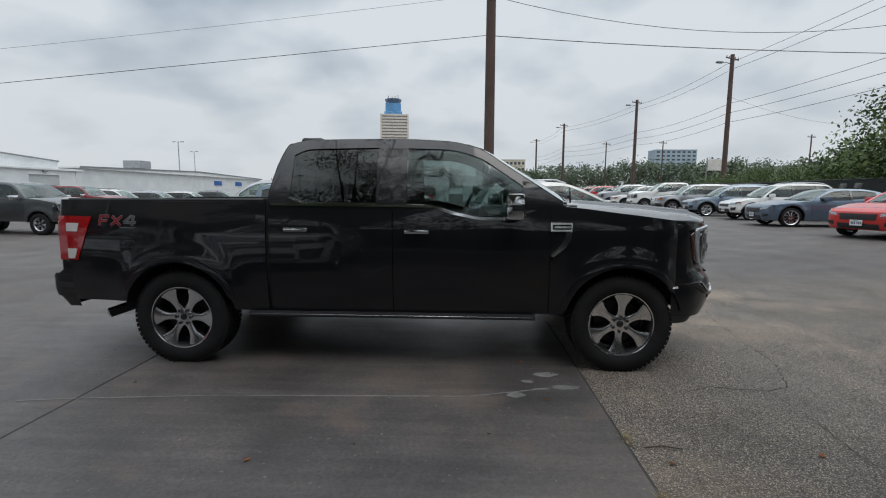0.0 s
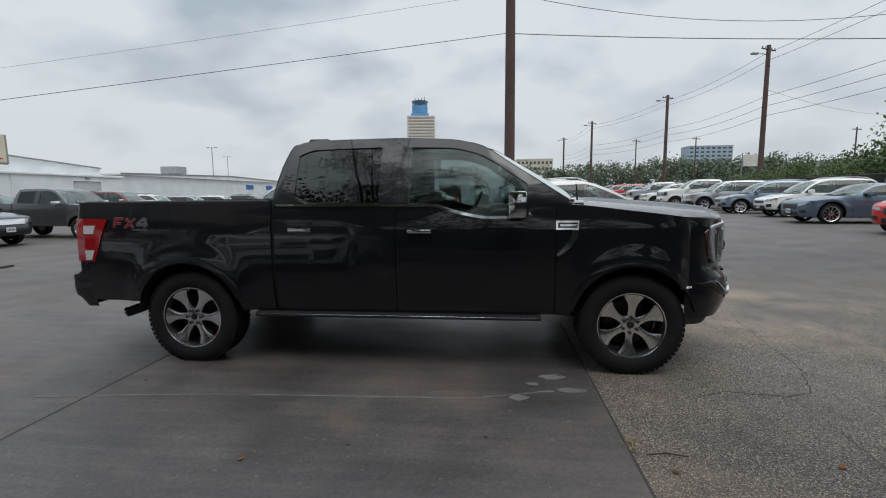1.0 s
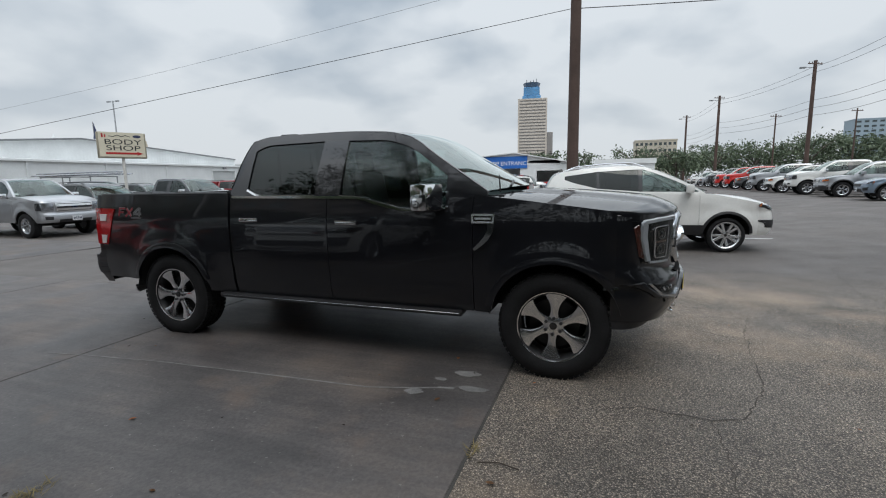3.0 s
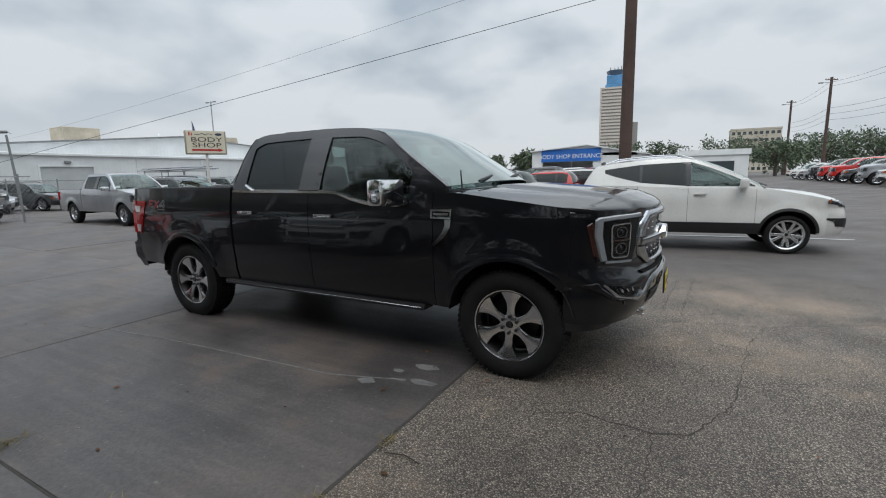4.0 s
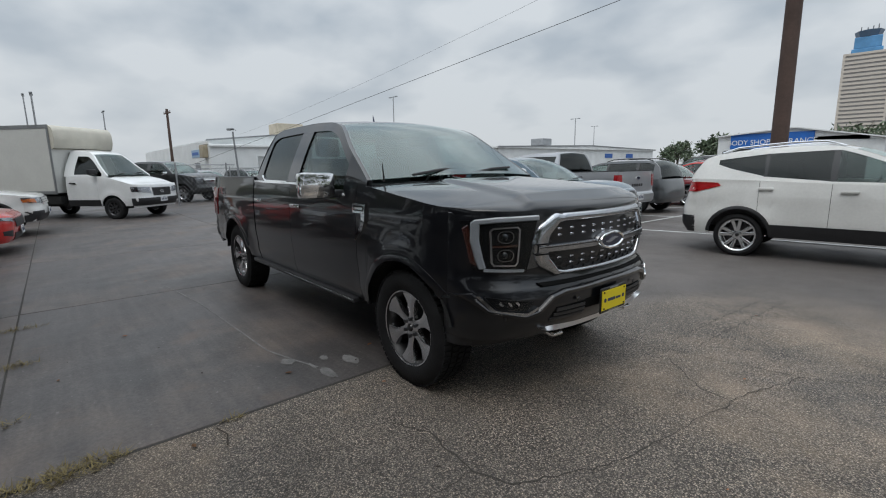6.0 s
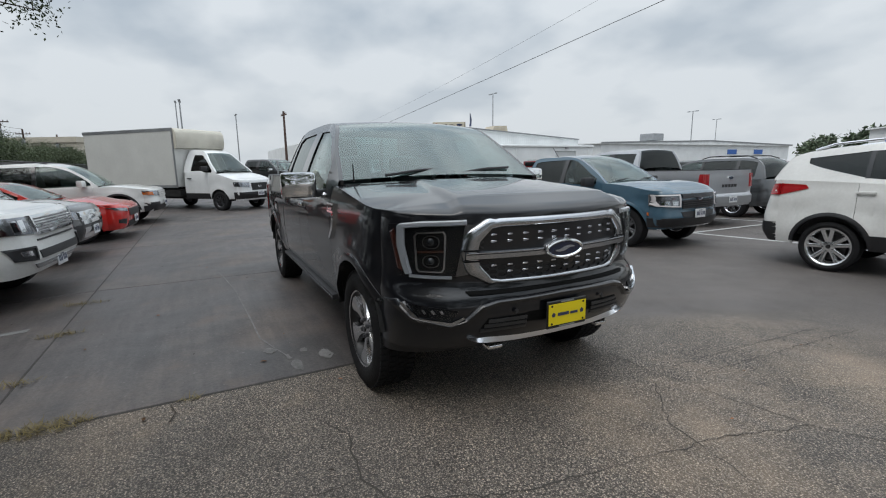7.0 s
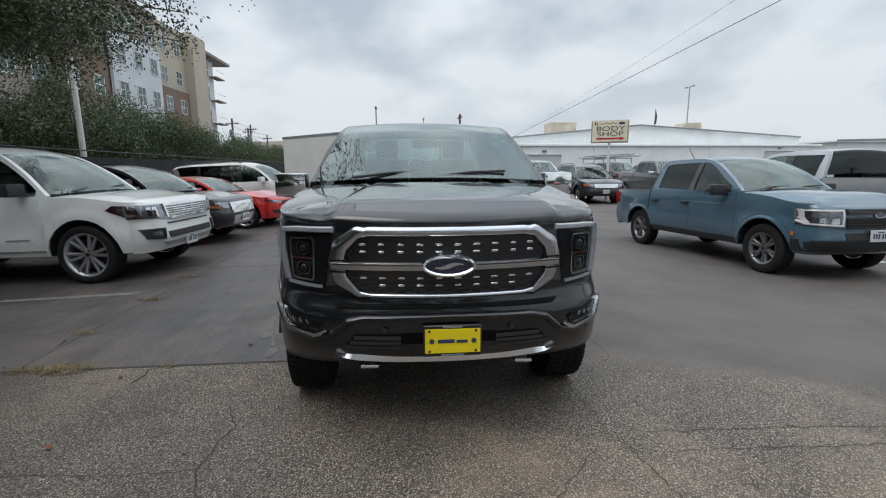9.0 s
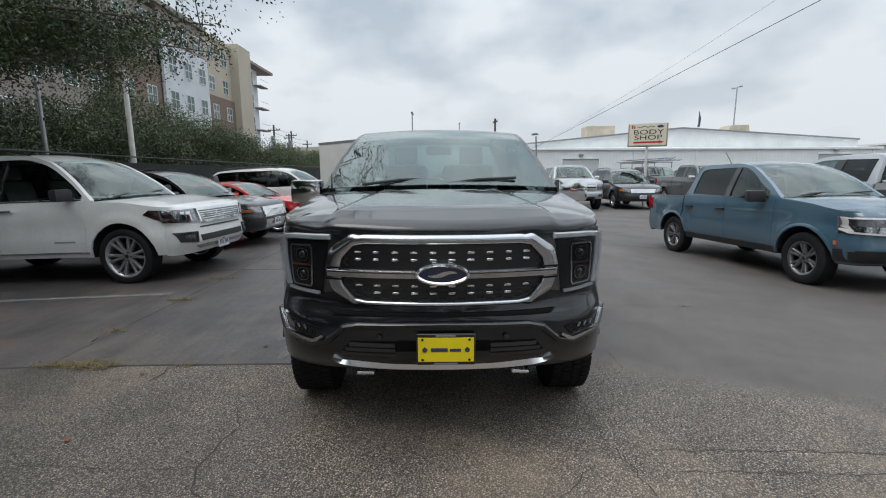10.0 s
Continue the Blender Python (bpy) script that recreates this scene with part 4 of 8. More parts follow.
def ground_material(name, base, dark, light, grit, speck, bump, rough, stones=0, smooth=None, scuffs=False):
    m = bpy.data.materials.new(name)
    m.use_nodes = True
    nt = m.node_tree
    b = nt.nodes["Principled BSDF"]
    co = nt.nodes.new("ShaderNodeTexCoord").outputs["Object"]
    big = ramp(nt, noise_mix(nt, co, 0.22, 6, 0.6), [(0.30, dark), (0.52, base), (0.74, light)])
    mid = ramp(nt, noise_mix(nt, co, 1.7, 6, 0.65), [(0.3, (0.72, 0.72, 0.72)), (0.55, (1, 1, 1)), (0.8, (1.18, 1.16, 1.12))])
    c = blend(nt, big, mid, 1.0, "MULTIPLY")
    fine = ramp(nt, noise_mix(nt, co, grit, 3, 0.7), [(0.35, (1 - speck,) * 3), (0.5, (1, 1, 1)), (0.68, (1 + speck,) * 3)])
    c = blend(nt, c, fine, 1.0, "MULTIPLY")
    if stones:
        vo = nt.nodes.new("ShaderNodeTexVoronoi")
        vo.inputs["Scale"].default_value = stones
        nt.links.new(co, vo.inputs["Vector"])
        c = blend(nt, c, ramp(nt, vo.outputs["Distance"], [(0.0, (1.55, 1.52, 1.46)), (0.32, (1.05, 1.05, 1.05)), (0.60, (0.26, 0.25, 0.24))]), 1.0, "MULTIPLY")
        tone = nt.nodes.new("ShaderNodeSeparateColor")
        nt.links.new(vo.outputs["Color"], tone.inputs[0])
        c = blend(nt, c, ramp(nt, tone.outputs[0], [(0.0, (0.55, 0.55, 0.55)), (0.65, (1, 1, 1)), (0.9, (1.4, 1.37, 1.31)), (1.0, (1.8, 1.74, 1.64))]), 1.0, "MULTIPLY")
    stain = ramp(nt, noise_mix(nt, co, 0.75, 4, 0.5), [(0.62, (0, 0, 0)), (0.72, (1, 1, 1))])
    c = blend(nt, c, tuple(v * 0.55 for v in dark), blend(nt, (0.0, 0.0, 0.0), stain, 0.35))
    # pale brown dust lies in drifts
    drift = ramp(nt, noise_mix(nt, co, 0.42, 7, 0.68), [(0.50, (0, 0, 0)), (0.66, (1, 1, 1))])
    c = blend(nt, c, tuple(a * b for a, b in zip(light, (1.12, 0.98, 0.82))), blend(nt, (0.0, 0.0, 0.0), drift, 0.45))
    if scuffs:
        # long faint tyre scuffs, fine pale flecks and rusty brown stains of the sealed slab
        st = nt.nodes.new("ShaderNodeMapping")
        st.inputs["Scale"].default_value, st.inputs["Rotation"].default_value = (0.5, 6.0, 1.0), (0, 0, radians(4))
        nt.links.new(co, st.inputs["Vector"])
        c = blend(nt, c, ramp(nt, noise_mix(nt, st.outputs[0], 1.6, 6, 0.6), [(0.34, (0.74, 0.74, 0.75)), (0.52, (1, 1, 1)), (0.70, (1.28, 1.26, 1.24))]), 0.8, "MULTIPLY")
        rust = ramp(nt, noise_mix(nt, co, 1.15, 6, 0.62), [(0.56, (0, 0, 0)), (0.68, (1, 1, 1))])
        c = blend(nt, c, (0.135, 0.094, 0.070), blend(nt, (0.0, 0.0, 0.0), rust, 0.5))
        chip = ramp(nt, noise_mix(nt, co, 26, 2, 0.5), [(0.70, (0, 0, 0)), (0.74, (1, 1, 1))])
        c = blend(nt, c, (0.19, 0.18, 0.17), blend(nt, (0.0, 0.0, 0.0), chip, 0.55))
    if smooth:
        # the coarse old surfacing ends in an uneven edge against smoother asphalt
        sp = nt.nodes.new("ShaderNodeSeparateXYZ")
        nt.links.new(co, sp.inputs[0])
        wob = nt.nodes.new("ShaderNodeMath"); wob.operation = "MULTIPLY_ADD"; wob.inputs[1].default_value = 2.4
        nt.links.new(noise_mix(nt, co, 0.5, 5, 0.6), wob.inputs[0]); nt.links.new(sp.outputs["Y"], wob.inputs[2])
        my = nt.nodes.new("ShaderNodeMapRange"); my.inputs["From Min"].default_value = 8.4; my.inputs["From Max"].default_value = 10.4
        nt.links.new(wob.outputs[0], my.inputs[0])
        past = nt.nodes.new("ShaderNodeMapRange"); past.inputs["From Min"].default_value = 6.0; past.inputs["From Max"].default_value = 10.0; past.inputs["To Min"].default_value = 0.0; past.inputs["To Max"].default_value = -2.0
        nt.links.new(sp.outputs["Y"], past.inputs[0])
        skew = nt.nodes.new("ShaderNodeMath"); skew.operation = "ADD"
        nt.links.new(sp.outputs["X"], skew.inputs[0]); nt.links.new(past.outputs[0], skew.inputs[1])
        wavy = nt.nodes.new("ShaderNodeMath"); wavy.operation = "MULTIPLY_ADD"; wavy.inputs[1].default_value = 0.6
        nt.links.new(noise_mix(nt, co, 1.1, 6, 0.65), wavy.inputs[0]); nt.links.new(skew.outputs[0], wavy.inputs[2])
        mx = nt.nodes.new("ShaderNodeMapRange"); mx.inputs["From Min"].default_value = 1.05; mx.inputs["From Max"].default_value = 1.55; mx.inputs["To Min"].default_value = 1.0; mx.inputs["To Max"].default_value = 0.0
        nt.links.new(wavy.outputs[0], mx.inputs[0])
        mm = nt.nodes.new("ShaderNodeMath"); mm.operation = "MAXIMUM"
        nt.links.new(my.outputs[0], mm.inputs[0]); nt.links.new(mx.outputs[0], mm.inputs[1])
        plain = blend(nt, blend(nt, ramp(nt, noise_mix(nt, co, 0.16, 6, 0.6), [(0.3, tuple(v * 0.75 for v in smooth)), (0.7, tuple(v * 1.25 for v in smooth))]), mid, 0.8, "MULTIPLY"), ramp(nt, noise_mix(nt, co, 90, 3, 0.7), [(0.3, (0.75,) * 3), (0.7, (1.25,) * 3)]), 1.0, "MULTIPLY")
        # the surfacing is darker towards the parked cars, with an uneven edge
        south_tone = nt.nodes.new("ShaderNodeMapRange"); south_tone.inputs["From Min"].default_value = 3.4; south_tone.inputs["From Max"].default_value = 5.2; south_tone.inputs["To Min"].default_value = 0.66; south_tone.inputs["To Max"].default_value = 1.0
        nt.links.new(wob.outputs[0], south_tone.inputs[0])
        c = blend(nt, c, south_tone.outputs[0], 1.0, "MULTIPLY")
        c = blend(nt, c, plain, mm.outputs[0])
    nt.links.new(c, b.inputs["Base Color"])
    r = ramp(nt, noise_mix(nt, co, 0.9, 5, 0.6), [(0.3, (rough - 0.16,) * 3), (0.7, (rough + 0.1,) * 3)])
    nt.links.new(r, b.inputs["Roughness"])
    bp = nt.nodes.new("ShaderNodeBump")
    bp.inputs["Strength"].default_value, bp.inputs["Distance"].default_value = bump, 0.012
    nt.links.new(noise_mix(nt, co, grit, 4, 0.7), bp.inputs["Height"])
    nt.links.new(bp.outputs[0], b.inputs["Normal"])
    return m


ASPHALT = ground_material("worn_asphalt", (0.280, 0.240, 0.202), (0.198, 0.171, 0.147), (0.356, 0.302, 0.252), 75, 0.75, 0.9, 0.66, 120, (0.102, 0.090, 0.083))
CONCRETE = ground_material("sealed_concrete", (0.087, 0.076, 0.072), (0.056, 0.051, 0.050), (0.132, 0.109, 0.095), 45, 0.25, 0.10, 0.55, scuffs=True)
LINE = mat("old_line_paint", (0.42, 0.42, 0.41), rough=0.7, vary=0.35, vscale=6)

# ---- ground ----
def lot():
    bm = bmesh.new()

    def steps(a, b, fine):
        v = [a]
        while v[-1] < b:
            v.append(v[-1] + (fine if -24 < v[-1] < 30 else 8 if -120 < v[-1] < 200 else 120))
        return v
    rows = [[(x, y, ground_at(x, y)) for y in steps(-1500, 1500, 1.0)] for x in steps(-1500, 1500, 0.5)]
    quads(bm, rows)
    tagged(part("ground", bm, ASPHALT, None, "", 80), "weathered grey asphalt of the parking lot", "ground", kind="structure")


lot()


def crack(path, width=0.008, seed=1):
    rnd = random.Random(seed)
    pts = [path[0]]
    for a, b in zip(path, path[1:]):
        n = max(2, int(math.hypot(b[0] - a[0], b[1] - a[1]) / 0.045))
        for i in range(1, n + 1):
            u = i / n
            j = 0.016 if i < n else 0.0
            pts.append((a[0] + (b[0] - a[0]) * u + rnd.uniform(-j, j), a[1] + (b[1] - a[1]) * u + rnd.uniform(-j, j)))
    halves = [width * rnd.uniform(0.25, 1.0) * min(1, (i + 1) / 4, (len(pts) - i) / 4) for i in range(len(pts))]
    bm = bmesh.new()
    rows = []
    for i, p in enumerate(pts):
        a, b = pts[max(0, i - 1)], pts[min(len(pts) - 1, i + 1)]
        d = Vector((b[0] - a[0], b[1] - a[1])).normalized()
        h = halves[i] + 0.0008
        z = ground_at(*p) + 0.0035
        rows.append([(p[0] - d.y * h, p[1] + d.x * h, z), (p[0] + d.y * h, p[1] - d.x * h, z)])
    quads(bm, rows)
    tagged(part("crack", bm, mat("crack_fill", (0.060, 0.053, 0.046), rough=0.95), None), "dark crack in the worn asphalt", "crack", "cracks in the asphalt", "structure")


# ---- plants ----
LEAF = {}


def leaf_material(name, dark, light):
    if name in LEAF:
        return LEAF[name]
    m = bpy.data.materials.new(name)
    LEAF[name] = m
    m.use_nodes = True
    nt = m.node_tree
    b = nt.nodes["Principled BSDF"]
    g = nt.nodes.new("ShaderNodeNewGeometry")
    c = ramp(nt, g.outputs["Random Per Island"], [(0.0, dark), (0.6, tuple((a + d) / 2 for a, d in zip(dark, light))), (1.0, light)])
    nt.links.new(c, b.inputs["Base Color"])
    b.inputs["Roughness"].default_value = 0.5
    b.inputs["Specular IOR Level"].default_value = 0.35
    return m


OAK = leaf_material("oak_leaves", (0.026, 0.042, 0.016), (0.075, 0.105, 0.040))
BRIGHT = leaf_material("sunny_leaves", (0.035, 0.062, 0.016), (0.12, 0.17, 0.05))
HEDGE = leaf_material("hedge_leaves", (0.034, 0.054, 0.024), (0.098, 0.122, 0.055))
# distance haze is mixed into these paler, greyer greens
FAR = leaf_material("hazed_far_leaves", (0.060, 0.088, 0.054), (0.135, 0.170, 0.100))
BARK = mat("bark", (0.10, 0.085, 0.07), rough=0.9, bump=0.8, bscale=18, vary=0.4, vscale=5)


def leaves(name, centres, size, per, spread, material, parent, seed, slim=0.45):
    """One mesh of many small pointed leaves, in clumps round the given places."""
    rng = np.random.default_rng(seed)
    c = np.repeat(np.array(centres, float), per, axis=0)
    n = len(c)
    p = c + rng.normal(0, 1, (n, 3)) * np.array(spread)
    a = rng.normal(0, 1, (n, 3)); a[:, 2] -= 0.25
    a /= np.linalg.norm(a, axis=1)[:, None]
    b = np.cross(a, rng.normal(0, 1, (n, 3)))
    b /= np.linalg.norm(b, axis=1)[:, None]
    s = (size * rng.uniform(0.6, 1.3, n))[:, None]
    w = s * slim * 0.5
    v = np.stack([p, p + a * s * 0.45 + b * w, p + a * s, p + a * s * 0.45 - b * w], 1).reshape(-1, 3)
    me = bpy.data.meshes.new(name)
    me.from_pydata(v.tolist(), [], [(4 * i, 4 * i + 1, 4 * i + 2, 4 * i + 3) for i in range(n)])
    me.materials.append(material)
    ob = new(name, me)
    ob.parent = parent
    return ob


def tree(name, x, y, h, r, label, seed, material=FAR, clumps=60, per=28, size=0.4, trunk=0.25, low=0.35, squash=0.7, group=""):
    """Tapered trunk, forking limbs and a ragged crown."""
    rnd = random.Random(seed)
    z0 = ground_at(x, y)
    top = new(name)
    top.matrix_world = Matrix.Translation((x, y, z0))
    tagged(top, label, "tree", group)
    fork = h * low
    bm = tube(bmesh.new(), [(0, 0, -0.1), (rnd.uniform(-.1, .1), rnd.uniform(-.1, .1), fork * 0.6), (rnd.uniform(-.2, .2), rnd.uniform(-.2, .2), fork * 1.2)], [trunk, trunk * 0.8, trunk * 0.6], 9)
    cents = []
    for i in range(8):
        a = 2 * math.pi * i / 8 + rnd.uniform(-.3, .3)
        q = r * rnd.uniform(0.5, 0.9)
        e = (q * math.cos(a), q * math.sin(a), h * rnd.uniform(0.55, 0.85))
        tube(bm, [(0, 0, fork), (e[0] * 0.45, e[1] * 0.45, fork + (e[2] - fork) * 0.65), e], [trunk * 0.5, trunk * 0.28, trunk * 0.06], 6)
    part("trunk", bm, BARK, top)
    for _ in range(clumps):
        a, u = rnd.uniform(0, 2 * math.pi), rnd.random() ** 0.45
        el = rnd.uniform(-0.5, 1)
        rr = r * u * (0.55 + 0.45 * math.cos(el * 1.2)) * rnd.uniform(0.75, 1.15)
        cents.append((rr * math.cos(a), rr * math.sin(a), h * (1 - 0.5 * squash) - 0.1 * h + el * h * 0.30 * squash + rnd.uniform(-0.05, 0.05) * h))
    leaves("crown", cents, size, per, (r * 0.11, r * 0.11, r * 0.09), material, top, seed)
    return top


def hedge(name, a, b, h, depth, label, seed, material, size=0.3, per_m=220, base=0.0, uneven=0.35):
    rnd = random.Random(seed)
    n = int(math.hypot(b[0] - a[0], b[1] - a[1]) * 2.2)
    cents = []
    for i in range(n):
        u = (i + rnd.random()) / n
        x, y = a[0] + (b[0] - a[0]) * u, a[1] + (b[1] - a[1]) * u
        hh = h * (1 - uneven * (0.5 + 0.5 * math.sin(u * 37 + 3 * math.sin(u * 11))) * rnd.uniform(0.4, 1))
        for _ in range(5):
            cents.append((x + rnd.uniform(-.5, .5) * depth, y + rnd.uniform(-.5, .5) * depth, ground_at(x, y) + base + (hh - base) * rnd.random() ** 0.7))
    ob = leaves(name, cents, size, max(4, int(per_m / 11)), (0.34, 0.34, 0.28), material, None, seed, 0.30)
    return tagged(ob, label, "hedge", kind="stuff")


# ---- buildings ----
def clad(name, color, ribs=0.0, vertical=True):
    """Painted sheet metal or wall with fine ribs and weather stains."""
    m = mat(name, color, rough=0.45, vary=0.10, vscale=0.7)
    if ribs:
        nt = m.node_tree
        co = nt.nodes.new("ShaderNodeTexCoord")
        w = nt.nodes.new("ShaderNodeTexWave")
        w.bands_direction = "Y" if vertical else "Z"
        w.inputs["Scale"].default_value = ribs
        nt.links.new(co.outputs["Object"], w.inputs["Vector"])
        bp = nt.nodes.new("ShaderNodeBump"); bp.inputs["Strength"].default_value = 0.25; bp.inputs["Distance"].default_value = 0.02
        nt.links.new(w.outputs["Fac"], bp.inputs["Height"])
        nt.links.new(bp.outputs[0], nt.nodes["Principled BSDF"].inputs["Normal"])
    return m


METALWALL = clad("white_metal_wall", (0.72, 0.74, 0.74), 1.0)
METALROOF = clad("white_metal_roof", (0.76, 0.78, 0.78), 0.8)
GREYTRIM = mat("grey_trim", (0.22, 0.23, 0.24), rough=0.5, vary=0.2, vscale=2)
DOORGREY = clad("roller_door", (0.50, 0.52, 0.52), 4.0, False)
PANE = mat("dark_pane", (0.05, 0.065, 0.07), rough=0.08, vary=0.2, vscale=0.4)
STEEL = mat("galvanised_steel", (0.33, 0.34, 0.35), rough=0.45, metal=0.6, vary=0.2, vscale=3)
WOODPOLE = mat("pole_wood", (0.085, 0.055, 0.045), rough=0.85, bump=0.5, bscale=12, vary=0.3, vscale=1.5)
WHITEPOST = mat("white_post_paint", (0.62, 0.60, 0.56), rough=0.5, vary=0.15, vscale=3)


def words(text, size, material, parent, m, align="CENTER", extrude=0.008):
    cu = bpy.data.curves.new("lettering", "FONT")
    cu.body, cu.size, cu.align_x, cu.align_y, cu.extrude = text, size, align, "CENTER", extrude
    tmp = new("lettering", cu)
    dg = bpy.context.evaluated_depsgraph_get()
    me = bpy.data.meshes.new_from_object(tmp.evaluated_get(dg))
    bpy.data.objects.remove(tmp)
    me.materials.clear()
    me.materials.append(material)
    ob = new("lettering", me)
    ob.parent = parent
    ob.matrix_local = m
    return ob


def body_shop():
    """Long white metal building with a low gable towards the lot."""
    X, y0, y1, back = -40.0, 13.2, 48.0, -75.0
    top = tagged(new("body_shop_building"), "long white metal workshop building with a low gable roof", "building")
    top.matrix_world = Matrix.Translation((0, 0, -0.5))
    # the wall of the front aisle, pierced by two doors
    bm = bmesh.new()
    doors = [(17.2, 20.7), (41.9, 45.2)]
    spans = [(y0, doors[0][0]), (doors[0][1], doors[1][0]), (doors[1][1], y1)]
    for a, b in spans:
        box(bm, X - 0.2, X, a, b, 0, 3.95)
    for a, b in doors:
        box(bm, X - 0.2, X, a, b, 3.2 if a < 30 else 3.55, 3.95)
    box(bm, X - 0.2, X, y0, y1, 3.95, 4.0)
    part("wall", bm, METALWALL, top)
    for a, b in doors:
        zt = 3.2 if a < 30 else 3.55
        d = part("roller_door", boxed(X - 0.14, X - 0.10, a, b, 0, zt), DOORGREY, top)
        for i in range(9):
            part("door_slat", boxed(X - 0.10, X - 0.07, a, b, zt * i / 9 + 0.01, zt * (i + 1) / 9), DOORGREY, d)
        bm = bmesh.new()
        box(bm, X, X + 0.05, a - 0.12, a, 0, zt + 0.12); box(bm, X, X + 0.05, b, b + 0.12, 0, zt + 0.12); box(bm, X, X + 0.05, a, b, zt, zt + 0.12)
        part("door_frame", bm, METALROOF, d)
        part("wall_lamp", boxed(X + 0.003, X + 0.25, (a + b) / 2 - 0.2, (a + b) / 2 + 0.2, zt + 0.25, zt + 0.45, 0.03), GREYTRIM, top)
    part("gutter", boxed(X + 0.002, X + 0.18, y0 - 0.1, y1 + 0.1, 4.0, 4.22, 0.03), METALROOF, top)
    for y in (24.0, 30.0, 36.0, 47.2):
        part("downpipe", boxed(X + 0.003, X + 0.1, y, y + 0.1, 0, 4.0), METALWALL, top)
    # gable wall set back behind the lean-to, and its roof
    gx = X - 2.0
    gy0, pk, gy1 = 13.4, 29.5, 47.4
    prism(bm := bmesh.new(), [(gy0, 3.6), (gy1, 3.6), (gy1, 5.0), (pk, 6.15), (gy0, 4.62)], lambda a, b, d: (d, a, b), gx - 0.2, gx)
    part("gable_wall", bm, METALWALL, top)
    bm = bmesh.new()
    sheet(bm, [[(X + 0.05, y0, 4.2), (gx + 0.0, y0, 4.34)], [(X + 0.05, y1, 4.2), (gx, y1, 4.34)]], (0, 0, -0.05))
    part("lean_to_roof", bm, METALROOF, top)
    for a, b in (((gy0, 4.62), (pk, 6.15)), ((pk, 6.15), (gy1, 5.0))):
        bm = sheet(bmesh.new(), [[(gx + 0.15, a[0], a[1] + 0.05), (back, a[0], a[1] + 0.05)], [(gx + 0.15, b[0], b[1] + 0.05), (back, b[0], b[1] + 0.05)]], (0, 0, -0.1))
        r = part("roof", bm, METALROOF, top)
        part("roof_edge", band(bmesh.new(), [a, b], 0.07, lambda p, q, d: (d, p, q + 0.06), gx + 0.151, gx + 0.22), GREYTRIM, r)
    # end wall with a shop sign and a louvre
    part("end_wall", boxed(back, X - 0.2, y0, y0 + 0.2, 0, 4.5), METALWALL, top)
    part("back_wall", boxed(back - 0.2, back, y0, y1, 0, 4.5), METALWALL, top)
    part("louvre", boxed(-45.4, -43.8, y0 - 0.08, y0 - 0.002, 1.6, 2.7, 0.02), GREYTRIM, top)
    part("wall_cabinet", boxed(-41.8, -40.6, y0 - 0.45, y0 - 0.002, 3.1, 4.2, 0.04), mat("tan_box", (0.36, 0.31, 0.22), rough=0.6, vary=0.2), top)
    sg = part("wall_sign", boxed(-46.6, -43.6, y0 - 0.06, y0 - 0.002, 3.2, 3.9), mat("pale_blue_sign", (0.30, 0.44, 0.60), rough=0.5), top)
    part("sign_bar", boxed(-46.3, -43.9, y0 - 0.075, y0 - 0.062, 3.42, 3.68), mat("sign_blue", (0.03, 0.12, 0.40), rough=0.5), sg)
    # plant on the roof
    bm = boxed(-48.5, -46.0, 21.5, 24.4, 5.5, 6.85, 0.05)
    part("air_handler", bm, mat("tan_metal", (0.42, 0.37, 0.29), rough=0.6, vary=0.3, vscale=1), top)
    bm = prism(bmesh.new(), [(36.0, 6.1), (38.4, 5.9), (38.2, 6.8), (36.4, 6.75)], lambda a, b, d: (d, a, b), -47, -45)
    part("roof_hood", bm, mat("tan_metal", (0.42, 0.37, 0.29)), top)
    part("flag_mast", tube(bmesh.new(), [(-45, 32.8, 5.9), (-45, 32.8, 8.2)], 0.03, 6), GREYTRIM, top)
    part("furled_flag", tube(bmesh.new(), [(-45, 32.85, 6.6), (-45, 32.95, 7.4), (-45, 32.85, 8.1)], [0.13, 0.10, 0.02], 7), INK, top)
    part("vent_pipe", tube(bmesh.new(), [(-44, 28.6, 5.9), (-44, 28.6, 6.6)], 0.08, 8), METALWALL, top)


def far_shop():
    """Lower white hall further along, seen over the truck's bed."""
    top = tagged(new("warehouse"), "low white metal warehouse with a shallow roof", "building")
    X = -52.0
    part("wall", boxed(X - 25, X, 62, 118, 0, 4.6), METALWALL, top)
    bm = prism(bmesh.new(), [(61.5, 4.6), (118.5, 4.6), (118.5, 4.8), (90, 5.4), (61.5, 4.8)], lambda a, b, d: (d, a, b), X - 25.5, X + 0.4)
    part("roof", bm, METALROOF, top)
    part("roof_edge", band(bmesh.new(), [(61.5, 4.8), (90, 5.4), (118.5, 4.8)], 0.10, lambda p, q, d: (d, p, q), X + 0.42, X + 0.5), GREYTRIM, top)
    for y in (96, 105):
        part("wall_sign", boxed(X + 0.005, X + 0.1, y, y + 3, 2.9, 3.8), mat("sign_blue", (0.03, 0.12, 0.40), rough=0.5), top)
    part("roof_fan", boxed(X - 6, X - 3, 78, 81, 5.5, 6.8, 0.1), GREYTRIM, top)


